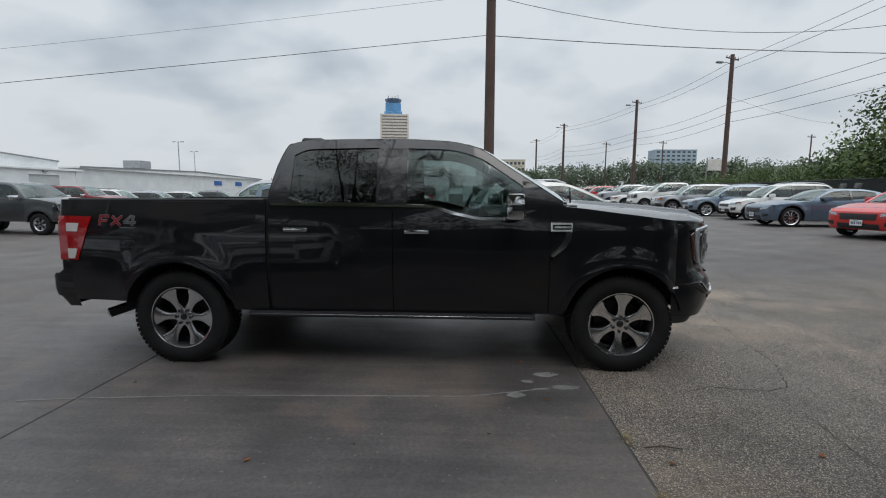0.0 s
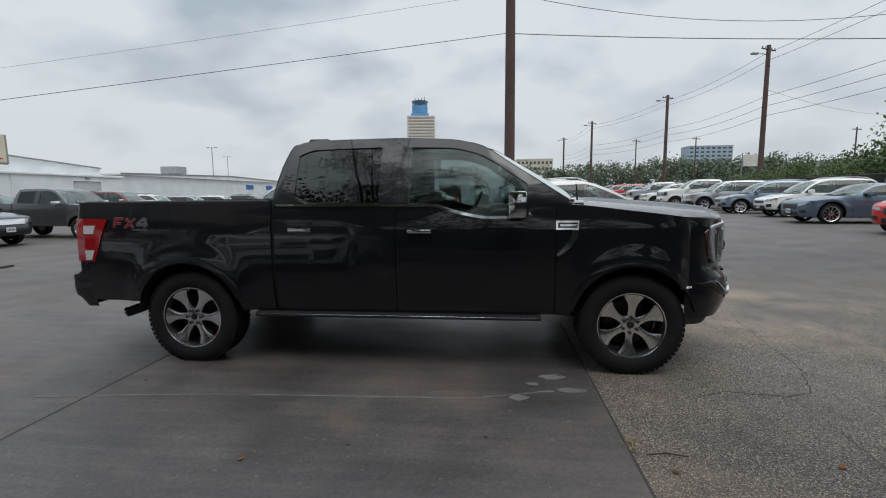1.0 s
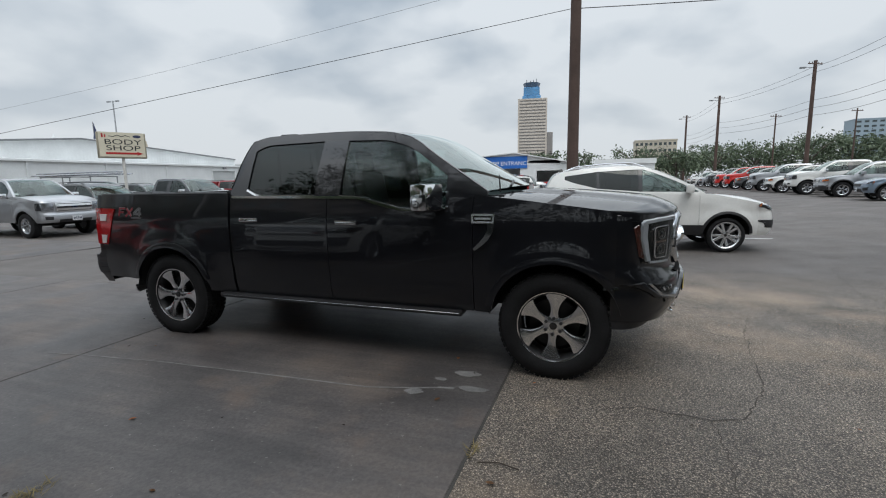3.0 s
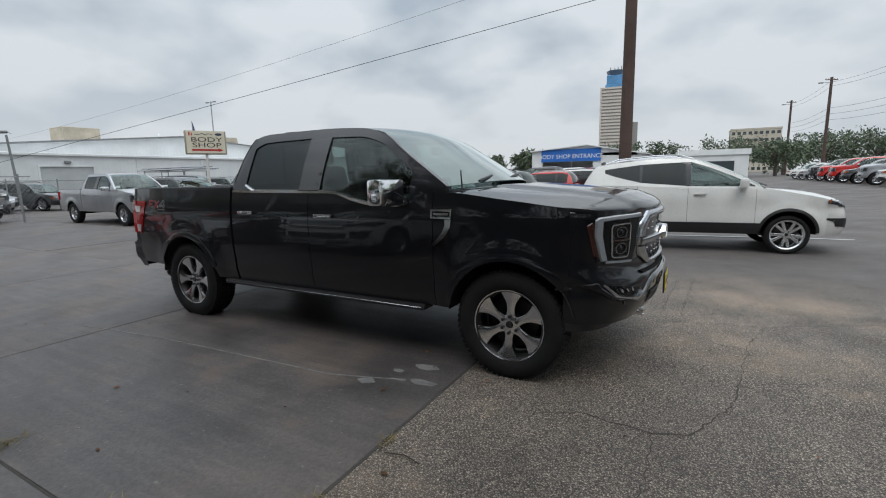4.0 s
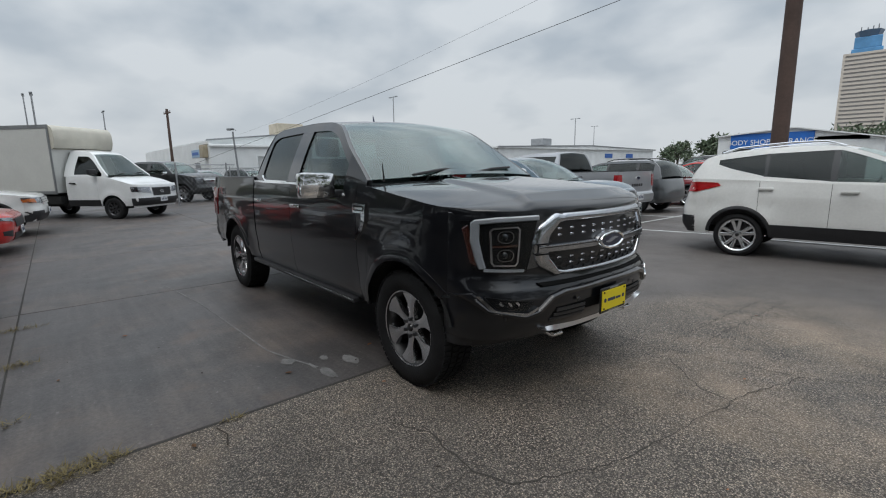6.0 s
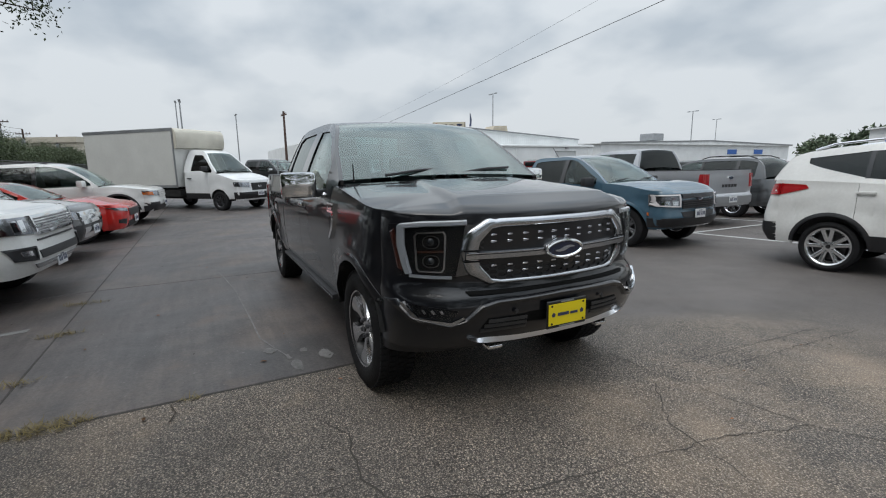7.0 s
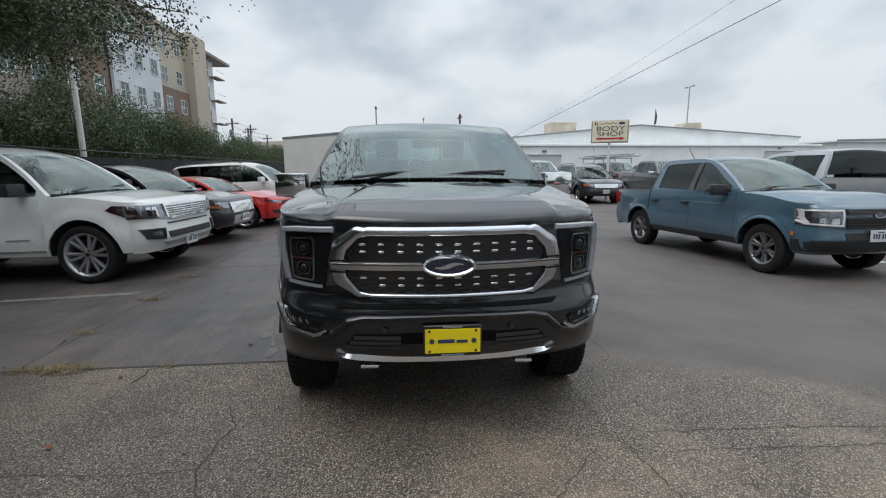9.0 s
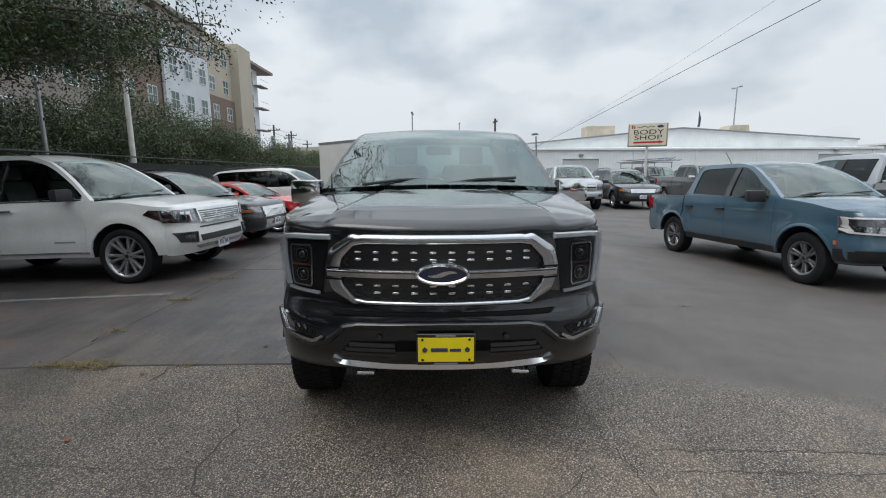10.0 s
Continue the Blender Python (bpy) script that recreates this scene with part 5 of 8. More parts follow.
def entrance_hall():
    """White hall with a blue banner over its open door."""
    top = tagged(new("entrance_hall"), "white metal hall with a blue banner and open doorway", "building")
    top.matrix_world = Matrix.Translation((-0.5, 0, -0.38))
    y0, y1, x0, x1 = 52.0, 70.0, -13.2, -1.4
    pk = -7.2
    bm = bmesh.new()
    for a, b, c, d in ((x0, -12.0, 0, 3.9), (-6.6, -4.8, 0, 3.9), (-12.0, -6.6, 3.1, 3.9), (-2.3, x1, 0, 3.5), (-4.8, -2.3, 2.8, 3.9)):
        box(bm, a, b, y0, y0 + 0.25, c, d)
    prism(bm, [(x0, 3.9), (x1, 3.5), (x1, 3.65), (pk, 4.75), (x0, 4.3)], lambda a, b, d: (a, d, b), y0, y0 + 0.25)
    part("front_wall", bm, METALWALL, top)
    for x in (x0, x1 - 0.25):
        part("side_wall", boxed(x, x + 0.25, y0 + 0.25, y1, 0, 3.5), METALWALL, top)
    part("back_wall", boxed(x0, x1, y1, y1 + 0.25, 0, 3.6), METALWALL, top)
    for a, b in (((x0 - 0.2, 4.3), (pk, 4.78)), ((pk, 4.78), (x1 + 0.2, 3.65))):
        bm = sheet(bmesh.new(), [[(a[0], y0 - 0.3, a[1] + 0.03), (a[0], y1, a[1] + 0.03)], [(b[0], y0 - 0.3, b[1] + 0.03), (b[0], y1, b[1] + 0.03)]], (0, 0, -0.1))
        part("roof", bm, METALROOF, top)
    bn = part("banner", boxed(-12.1, -5.8, y0 - 0.1, y0 - 0.003, 3.1, 4.4), mat("banner_blue", (0.02, 0.14, 0.50), rough=0.5, vary=0.15, vscale=1), top)
    words("BODY SHOP ENTRANCE", 0.62, mat("letter_white", (0.8, 0.8, 0.8), rough=0.5), bn, pose(-8.95, y0 - 0.115, 3.62, 90, 0, 0))


def office_tower():
    """Pale office tower with banded windows and a glazed blue crown."""
    top = tagged(new("office_tower"), "tall pale office tower with a blue glazed crown", "building")
    top.matrix_world = pose(-95, 650, -4, 0, 0, 8)
    pale = mat("tower_concrete", (0.55, 0.50, 0.44), rough=0.8, vary=0.08, vscale=0.05)
    dark = mat("tower_glass", (0.27, 0.26, 0.25), rough=0.3)
    blue = mat("crown_glass", (0.09, 0.26, 0.48), rough=0.15, vary=0.25, vscale=0.1)
    part("core", boxed(-18.3, 18.3, -13.3, 13.3, 0, 111), dark, top)
    fb = part("floor_band", boxed(-19, 19, -14, 14, 0, 2.25), pale, top)
    for i in range(1, 28):
        shared("floor_band", fb, top, Matrix.Translation((0, 0, 4.05 * i)))
    bm = bmesh.new()
    for sx in (-19.1, 17.1):
        for sy in (-14.1, 12.1):
            box(bm, sx, sx + 2, sy, sy + 2, 0, 111.6)
    part("corner_pier", bm, pale, top)
    part("crown_base", boxed(-13.5, 10.5, -10, 10, 111.6, 116, 0.5), blue, top)
    part("crown", boxed(-12, 9, -9, 9, 116, 127, 0.5), blue, top)
    bm = bmesh.new()
    tube(bm, [(-1.5, 0, 127), (-1.5, 0, 133)], [9.5, 11.5], 8)
    part("crown_deck", bm, mat("crown_dark", (0.08, 0.13, 0.2), rough=0.3), top)
    for x in (-8, -3, 1, 5):
        part("mast", tube(bmesh.new(), [(x, 0, 133), (x, 0, 137 + (x % 3))], 0.5, 5), GREYTRIM, top)
    part("side_block", boxed(19, 27, -8, 12, 0, 68, 0.3), dark, top)


def slab_block(name, x, y, w, d, h, floors, bays, label, wall, glassy, yaw=0):
    top = tagged(new(name), label, "building")
    top.matrix_world = pose(x, y, 0, 0, 0, yaw)
    part("wall", boxed(-w / 2, w / 2, -d / 2, d / 2, 0, h), wall, top)
    part("roof_parapet", boxed(-w / 2 - 0.2, w / 2 + 0.2, -d / 2 - 0.2, d / 2 + 0.2, h + 0.004, h + 0.8), wall, top)
    win = boxed(-0.5, 0.5, -0.06, 0.06, -0.5, 0.5)
    first = None
    for f in range(floors):
        for b in range(bays):
            ww, hh = w / bays * 0.6, h / floors * 0.42
            m = Matrix.LocRotScale((-w / 2 + (b + 0.5) * w / bays, -d / 2 - 0.02, h / floors * (f + 0.55)), None, (ww, 1, hh))
            if first is None:
                first = part("window", win, glassy, top)
                first.matrix_local = m
            else:
                shared("window", first, top, m)
    return top


def apartments():
    """Five-storey apartment block of white, tan and brick bays behind the fence."""
    top = tagged(new("apartment_building"), "five-storey apartment block in white, tan and brown brick", "building")
    Y = -22.0
    white = clad("white_siding", (0.58, 0.60, 0.63), 3.0, False)
    tan = mat("tan_stucco", (0.46, 0.41, 0.33), rough=0.85, vary=0.08, vscale=0.4)
    brick = mat("brown_brick", (0.20, 0.14, 0.11), rough=0.85, vary=0.25, vscale=6)
    grey = mat("taupe_stucco", (0.27, 0.235, 0.21), rough=0.85, vary=0.08, vscale=0.4)
    frame = mat("white_window_frame", (0.7, 0.7, 0.68), rough=0.5)
    pane = mat("green_pane", (0.10, 0.15, 0.15), rough=0.1, vary=0.3, vscale=0.6)
    wm = boxed(-0.5, 0.5, -0.05, 0.05, -0.5, 0.5)
    first = {}

    def window(parent, x, z, w=1.5, h=1.75, y=Y):
        if not first:
            wf = bmesh.new()
            cut = (-0.5, -0.46, -0.02, 0.02, 0.46, 0.5)
            vs = [[wf.verts.new((a, 0.06, b)) for b in cut] for a in cut]
            fs = [wf.faces.new((vs[i][j], vs[i + 1][j], vs[i + 1][j + 1], vs[i][j + 1])) for i in range(5) for j in range(5) if not (i in (1, 3) and j in (1, 3))]
            ext = bmesh.ops.extrude_face_region(wf, geom=fs)
            bmesh.ops.translate(wf, vec=(0, -0.12, 0), verts=[e for e in ext["geom"] if isinstance(e, bmesh.types.BMVert)])
            bmesh.ops.recalc_face_normals(wf, faces=wf.faces)
            first["f"] = part("window", wf, frame, parent)
            first["f"].matrix_local = Matrix.LocRotScale((x, y, z), None, (w, 1, h))
            first["p"] = part("pane", boxed(-0.46, 0.46, -0.02, 0.02, -0.46, 0.46), pane, first["f"])
        else:
            f = shared("window", first["f"], parent, Matrix.LocRotScale((x, y, z), None, (w, 1, h)))
            shared("pane", first["p"], f)
    # bays from near to far: face material, x range, face y, height
    bays = [("grey", grey, -37.0, -22.0, Y - 0.8, 18.2), ("greytop", grey, -44.0, -37.0, Y - 0.6, 17.4), ("brick", brick, -44.0, -37.0, Y - 0.4, 12.2), ("white", white, -53.2, -44.0, Y, 14.6), ("greytop", grey, -53.2, -44.0, Y - 0.3, 17.9), ("tan", tan, -60.6, -53.2, Y - 0.5, 17.8), ("bricklow", brick, -60.6, -53.2, Y - 0.2, 11.0), ("tan2", tan, -64.8, -60.6, Y + 0.7, 18.5)]
    for nm, material, a, b, y, h in bays:
        part("bay", boxed(a, b, -40, y, 0, h), material, top, {"white": "white siding bay", "brick": "brown brick bay"}.get(nm, ""))
        for f in range(5):
            z = 2.2 + 3.45 * f
            if z + 1.2 > h or (nm == "greytop" and z < 14.3) or (nm == "tan" and z < 11) or nm == "tan2":
                continue
            n = max(1, int((b - a) / 2.9))
            for i in range(n):
                window(top, a + (b - a) * (i + 0.5) / n, z, y=y + 0.02)
    part("parapet", boxed(-53.3, -36.9, -40, Y + 0.12, 17.904, 18.3), grey, top)
    part("parapet", boxed(-60.5, -53.4, -40, Y - 0.3, 17.804, 18.2), tan, top)
    # end stack with slim balconies and a thin projecting roof
    part("stair_tower", boxed(-70.4, -64.9, -40, Y - 0.6, 0, 17.0), white, top)
    part("eave", boxed(-74.3, -64.5, -41, Y + 0.6, 17.1, 17.5, 0.03), grey, top)
    for f in range(5):
        z = 2.3 + 3.3 * f
        b = part("balcony", boxed(-72.0, -68.8, Y - 0.6, Y + 0.5, z - 0.9, z - 0.75), grey, top)
        tube(bm := bmesh.new(), [(-72.0, Y + 0.45, z + 0.1), (-68.8, Y + 0.45, z + 0.1)], 0.03, 5)
        part("rail", bm, GREYTRIM, b)
        window(top, -67.8, z, 1.4, 2.2, Y - 0.58)


# ---- poles, lines, signs, fences ----
def pole(x, y, h, r, label, material, arms=(), name="utility_pole", group="", lean=(0, 0)):
    top = new(name)
    top.matrix_world = Matrix.Translation((x, y, ground_at(x, y)))
    tagged(top, label, "pole", group)
    part("post", tube(bmesh.new(), [(0, 0, -0.2), (lean[0] / 2, lean[1] / 2, h / 2), (lean[0], lean[1], h)], [r, r * 0.85, r * 0.7], 12), material, top)
    for kind, z, a, l in arms:
        c, s = math.cos(radians(a)), math.sin(radians(a))
        if kind == "cross":
            bm = tube(bmesh.new(), [(-c * l, -s * l, z), (c * l, s * l, z)], 0.06, 5)
            for u in (-0.9, -0.45, 0.45, 0.9):
                tube(bm, [(c * l * u, s * l * u, z), (c * l * u, s * l * u, z + 0.2)], 0.035, 5)
            part("crossarm", bm, material, top)
        elif kind == "lamp":
            bm = tube(bmesh.new(), [(0, 0, z), (c * l * 0.6, s * l * 0.6, z + 0.12), (c * l, s * l, z + 0.1)], 0.03, 6)
            bx = boxed(-0.3, 0.3, -0.14, 0.14, -0.07, 0.09, 0.04)
            bmesh.ops.transform(bx, matrix=pose(c * (l + 0.3), s * (l + 0.3), z + 0.1, 0, 0, a), verts=bx.verts)
            part("arm", bm, STEEL, top)
            part("lamp_head", bx, GREYTRIM, top)
        elif kind == "can":
            part("transformer", tube(bmesh.new(), [(c * 0.4, s * 0.4, z), (c * 0.4, s * 0.4, z + 0.9)], 0.24, 10), STEEL, top)
    return top


WIRE = mat("black_wire", (0.02, 0.02, 0.022), rough=0.6)


def wire(a, b, sag, r=0.014):
    pts = [(a[0] + (b[0] - a[0]) * u, a[1] + (b[1] - a[1]) * u, a[2] + (b[2] - a[2]) * u - sag * 4 * u * (1 - u)) for u in span(0, 1, 25)]
    tagged(part("power_line", tube(bmesh.new(), pts, r, 5), WIRE), "thin black overhead power line between poles", "cable", "overhead lines")


def shop_sign():
    """Cream box sign on a white post."""
    top = tagged(new("body_shop_sign"), "cream box sign with black letters and red arrow", "sign")
    top.matrix_world = pose(-17.5, 15.13, ground_at(-17.5, 15.13) - 0.19, 0, 0, 62)
    part("post", tube(bmesh.new(), [(0, 0, 0), (0, 0, 3.05)], 0.06, 10), WHITEPOST, top)
    # the face looks along -y of the sign, turned towards the lot
    cab = part("cabinet", boxed(-0.86, 0.86, -0.12, 0.12, 3.0, 4.06, 0.02), mat("sign_frame", (0.30, 0.27, 0.2), rough=0.5, vary=0.2), top)
    f = part("face", boxed(-0.80, 0.80, -0.128, -0.122, 3.06, 4.06), mat("sign_cream", (0.66, 0.61, 0.48), rough=0.45, vary=0.06, vscale=2), cab)
    ink = mat("sign_black", (0.03, 0.03, 0.03), rough=0.5)
    red = mat("sign_red", (0.42, 0.02, 0.02), rough=0.5)
    for t, z in (("BODY", 3.66), ("SHOP", 3.41)):
        o = words(t, 0.30, ink, f, pose(0.03, -0.132, z, 90, 0, 0) @ Matrix.Diagonal((1.62, 1, 1, 1)), extrude=0.003)
    bm = boxed(-0.6, 0.5, -0.135, -0.13, 3.16, 3.24)
    prism(bm, [(0.5, 3.12), (0.72, 3.2), (0.5, 3.28)], lambda a, b, d: (a, d, b), -0.135, -0.13)
    part("arrow", bm, red, f)
    bm = boxed(-0.70, -0.64, -0.135, -0.13, 3.84, 4.0)
    box(bm, -0.6, -0.55, -0.135, -0.13, 3.84, 3.96)
    part("logo_mark", bm, red, f)
    part("script_line", band(bmesh.new(), [(-0.45, 3.9), (-0.3, 3.88), (-0.15, 3.95), (0, 3.88), (0.12, 3.94), (0.3, 3.89)], 0.012, lambda a, b, d: (a, d, b), -0.134, -0.13), ink, f)
    part("logo_oval", prism(bmesh.new(), [(0.54 + 0.15 * math.cos(t), 3.91 + 0.06 * math.sin(t)) for t in span(0, 2 * math.pi, 21)[:-1]], lambda a, b, d: (a, d, b), -0.134, -0.13), INK, f)


def fence(a, b, h, every, label, material, mesh_mat):
    """Posts, rails and a windscreen cloth on a chain-link fence."""
    top = tagged(new("fence"), label, "fence")
    L = math.hypot(b[0] - a[0], b[1] - a[1])
    ux, uy = (b[0] - a[0]) / L, (b[1] - a[1]) / L
    n = int(L / every)
    first = None
    for i in range(n + 1):
        x, y = a[0] + ux * i * every, a[1] + uy * i * every
        m = Matrix.Translation((x, y, ground_at(x, y)))
        if first is None:
            first = part("post", tube(bmesh.new(), [(0, 0, 0), (0, 0, h + 0.05)], 0.035, 8), material, top)
            first.matrix_local = m
        else:
            shared("post", first, top, m)
    for z in (h, 0.08):
        part("rail", tube(bmesh.new(), [(a[0], a[1], ground_at(*a) + z), (b[0], b[1], ground_at(*b) + z)], 0.025, 6), material, top)
    grid = []
    for i in range(n * 4 + 1):
        x, y = a[0] + ux * i * every / 4, a[1] + uy * i * every / 4
        w = 0.03 * math.sin(i * 1.9)
        grid.append([(x - uy * (0.04 + w), y + ux * (0.04 + w), ground_at(x, y) + z) for z in span(0.1, h - 0.03, 4)])
    part("screen_cloth", sheet(bmesh.new(), grid, (-uy * 0.004, ux * 0.004, 0)), mesh_mat, top)
    return top


def box_truck():
    """White cutaway van with a tall cargo box."""
    W2 = paint("van_white", (0.70, 0.71, 0.71), rough=0.35)
    top = thing("box_truck", -14.55, 4.55, 42, "white cutaway van with a tall cargo box body", "truck")
    k = suv_measures(3.5, 1.0, 0.2, 0.98, 2.35, 0.35, 1.35, 1.12, 0.42, rake=0.55, tyre_w=0.22, rim=0.21, spokes=8, rim_mat=DARK_ALLOY)
    k.update(xt=-1.6, shoulder=[(-1.6, 1.38), (-0.6, 1.36), (-0.3, 1.34), (0.2, 1.24), (0.66, 1.10)], roof=[(-1.75, 2.14), (-1.5, 2.20), (-1.05, 2.15), (-0.85, 2.05), (-0.5, 1.70), (-0.15, 1.38)], ws=((-0.15, 1.36), (-0.85, 2.05)), rg=((-1.6, 2.17), (-1.75, 2.13)), cab_end=-1.7, cab_rear=-1.7,
             hood=[(-0.2, 1.37), (0.2, 1.30), (0.66, 1.14), (1.0, 1.08)], hood_z=1.10, cuts=[0.66, -0.45, -1.6], cut_names=["fender", "front_door"],
             windows=[dict(x=(-1.35, -0.34), lo=[(-1.35, 1.42), (-0.9, 1.42), (-0.6, 1.36), (-0.34, 1.36)], hi=[(-1.35, 2.00), (-1.0, 1.99), (-0.8, 1.88), (-0.34, 1.44)])],
             mirror=(-0.55, 1.50), handles=[(-1.35, 1.15)], grille=[[(-0.38, 0.72), (0.38, 0.72), (0.40, 0.98), (-0.40, 0.98)]], grille_bars=3, bar_mat=PLASTIC, lamp=[[(0.46, 0.82), (0.90, 0.86), (0.93, 1.02), (0.48, 1.0)]], lower=[[(-0.9, 0.42), (0.9, 0.42), (0.92, 0.66), (-0.92, 0.66)]], plate_z=0.6, badge=0.85, badge_w=0.18, handle_mat=PLASTIC, mirror_mat=PLASTIC, glass=TINT, ws_mat=MIDTINT, crown=0.02, cladding=0.2, low_f=0.36, rear_bow=0.0, arch=0.42)
    B = Body(k)
    B.wb = 60.0
    chassis(B, top, dict(k, chassis_r=-1.6))
    for s in (-1, 1):
        for (a, b), nm in zip(zip(k["cuts"][1:], k["cuts"]), k["cut_names"]):
            part(nm, B.side(a + 0.003, b - 0.003, s), W2, top)
        part("sill_cladding", B.side(-1.6, -B.Ra, s, top=lambda x: 0.62, off=0.006, rows=4), PLASTIC, top)
    hood(B, top, k, W2)
    greenhouse(B, top, k, W2, TINT, True)
    simple_front(B, top, k, W2)
    mirrors(B, top, k, PLASTIC)
    handles(B, top, k, PLASTIC)
    k2 = dict(k, spokes=8)
    wheels(top, k2, (0, -3.5), 0.85)
    boxm = mat("box_panel", (0.60, 0.60, 0.57), rough=0.45, vary=0.07, vscale=1.2)
    bx = part("cargo_box", boxed(-6.6, -1.78, -1.1, 1.1, 0.85, 2.95, 0.02), boxm, top)
    part("front_fairing", prism(bmesh.new(), [(-1.79, 2.22), (-1.68, 2.26), (-1.62, 2.5), (-1.64, 2.78), (-1.70, 2.89), (-1.79, 2.96)], lambda a, b, d: (a, d, b), -1.09, 1.09), mat("fairing", (0.58, 0.55, 0.47), rough=0.5, vary=0.1), bx)
    for s in (-1, 1):
        part("top_rail", boxed(-6.62, -1.78, s * 1.1, s * 1.112, 2.86, 2.97), STEEL, bx)
        part("bottom_rail", boxed(-6.62, -1.78, s * 1.1, s * 1.112, 0.82, 0.92), STEEL, bx)
        part("front_post", boxed(-1.85, -1.775, s * 1.1, s * 1.112, 0.92, 2.86), STEEL, bx)
    part("box_frame", boxed(-6.5, -1.6, -0.45, 0.45, 0.5, 0.84), UNDER, top)
    part("side_skirt", boxed(-2.9, -1.75, -1.06, 1.06, 0.5, 0.75), UNDER, top)

# ---- the truck in the middle ----
BLACK = mat("paint_black", (0.0050, 0.0054, 0.0075), rough=0.35, coat=1.0, spec=0.2)
WSGLASS = glass("windshield_glass", (0.46, 0.55, 0.54), 1.7)
DARKSEAT = mat("black_leather", (0.022, 0.022, 0.023), rough=0.5, vary=0.2, vscale=10)
HERO = dict(
    wb=3.69, half=1.015, R=0.405, tyre_w=0.27, rim=0.262, arch=0.475, arch_z=0.41, xc=0.42, xt=-4.64, sill=0.475, sill_f=0.50, sill_r=0.54, belt=1.37, flare=0.02, round=2.05, round_r=7.0, taper_f=0.05, taper_r=0.035, lean=0.45, step=0.06,
    shoulder=[(-4.70, 1.395), (-2.94, 1.40), (-2.88, 1.37), (-1.6, 1.36), (-1.36, 1.30), (-1.12, 1.262), (-0.90, 1.262), (-0.72, 1.33), (-0.58, 1.362), (0, 1.305), (0.42, 1.252)],
    roof=[(-2.93, 1.40), (-2.86, 1.73), (-2.79, 1.875), (-2.6, 1.915), (-1.9, 1.925), (-1.45, 1.905), (-1.20, 1.85), (-0.93, 1.68), (-0.50, 1.40)],
    nose=[(0.40, 0.76), (0.50, 0.87), (0.60, 0.920), (0.72, 0.928), (0.78, 0.915), (0.83, 0.890), (1.0, 0.905), (1.18, 0.905), (1.23, 0.895), (1.28, 0.86)],
    tail=[(0.5, -4.76), (0.58, -4.85), (0.76, -4.86), (0.79, -4.75), (1.40, -4.74)],
    ws=((-0.50, 1.40), (-1.27, 1.875)), rg=((-2.78, 1.88), (-2.92, 1.42)), cab_end=-2.93, cab_rear=-2.93, bow=0.15, crown=0.03,
    hood_z=1.215, lip_z=1.230, dome=0.022, ws_inset=0.018, hood=[(-0.6, 1.395), (-0.3, 1.388), (0, 1.370), (0.45, 1.338), (0.70, 1.312), (0.725, 1.307), (0.75, 1.297), (0.9, 1.238)], hood_n=4.0,
    cuts=[0.42, -0.60, -1.875, -2.90, -2.925, -4.64], cut_names=["fender", "front_door", "rear_door", "", "bed_side"],
    windows=[dict(x=(-2.74, -2.02), lo=[(-2.74, 1.44), (-2.60, 1.388), (-2.02, 1.382)], hi=[(-2.74, 1.78), (-2.62, 1.83), (-2.02, 1.845)]),
             dict(x=(-1.77, -0.82), lo=[(-1.77, 1.378), (-1.6, 1.372), (-1.36, 1.315), (-1.12, 1.278), (-0.82, 1.278)], hi=[(-1.77, 1.84), (-1.45, 1.83), (-1.20, 1.77), (-0.93, 1.60), (-0.82, 1.525)], mat=MIDTINT)],
    # rim_back: shade behind the spokes is put into the barrel and disc colour
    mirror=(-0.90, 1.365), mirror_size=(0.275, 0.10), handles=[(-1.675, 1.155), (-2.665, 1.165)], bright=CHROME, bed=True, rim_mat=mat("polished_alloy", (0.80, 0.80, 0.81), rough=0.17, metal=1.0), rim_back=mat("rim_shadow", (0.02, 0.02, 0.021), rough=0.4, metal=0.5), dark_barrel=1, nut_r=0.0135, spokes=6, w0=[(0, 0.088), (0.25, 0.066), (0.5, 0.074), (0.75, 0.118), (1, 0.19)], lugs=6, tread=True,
    bumper_r=(0.57, 0.77), bumper_mat=PLASTIC, low_f=0.475, arch_end=0.64, round_low=2.5, square_low=0.8,
    tail_lamp=[[(0.84, 0.89), (0.965, 0.89), (0.965, 1.26), (0.82, 1.26)]], tail_side=[[(-4.638, 0.885), (-4.555, 0.885), (-4.405, 1.255), (-4.638, 1.26)]],
    glass=TINT, handle_mat=CHROME, mirror_mat=CHROME, arch_mat=BLACK, ws_mat=WSGLASS, seat_mat=DARKSEAT, rear_mat=MIDTINT)


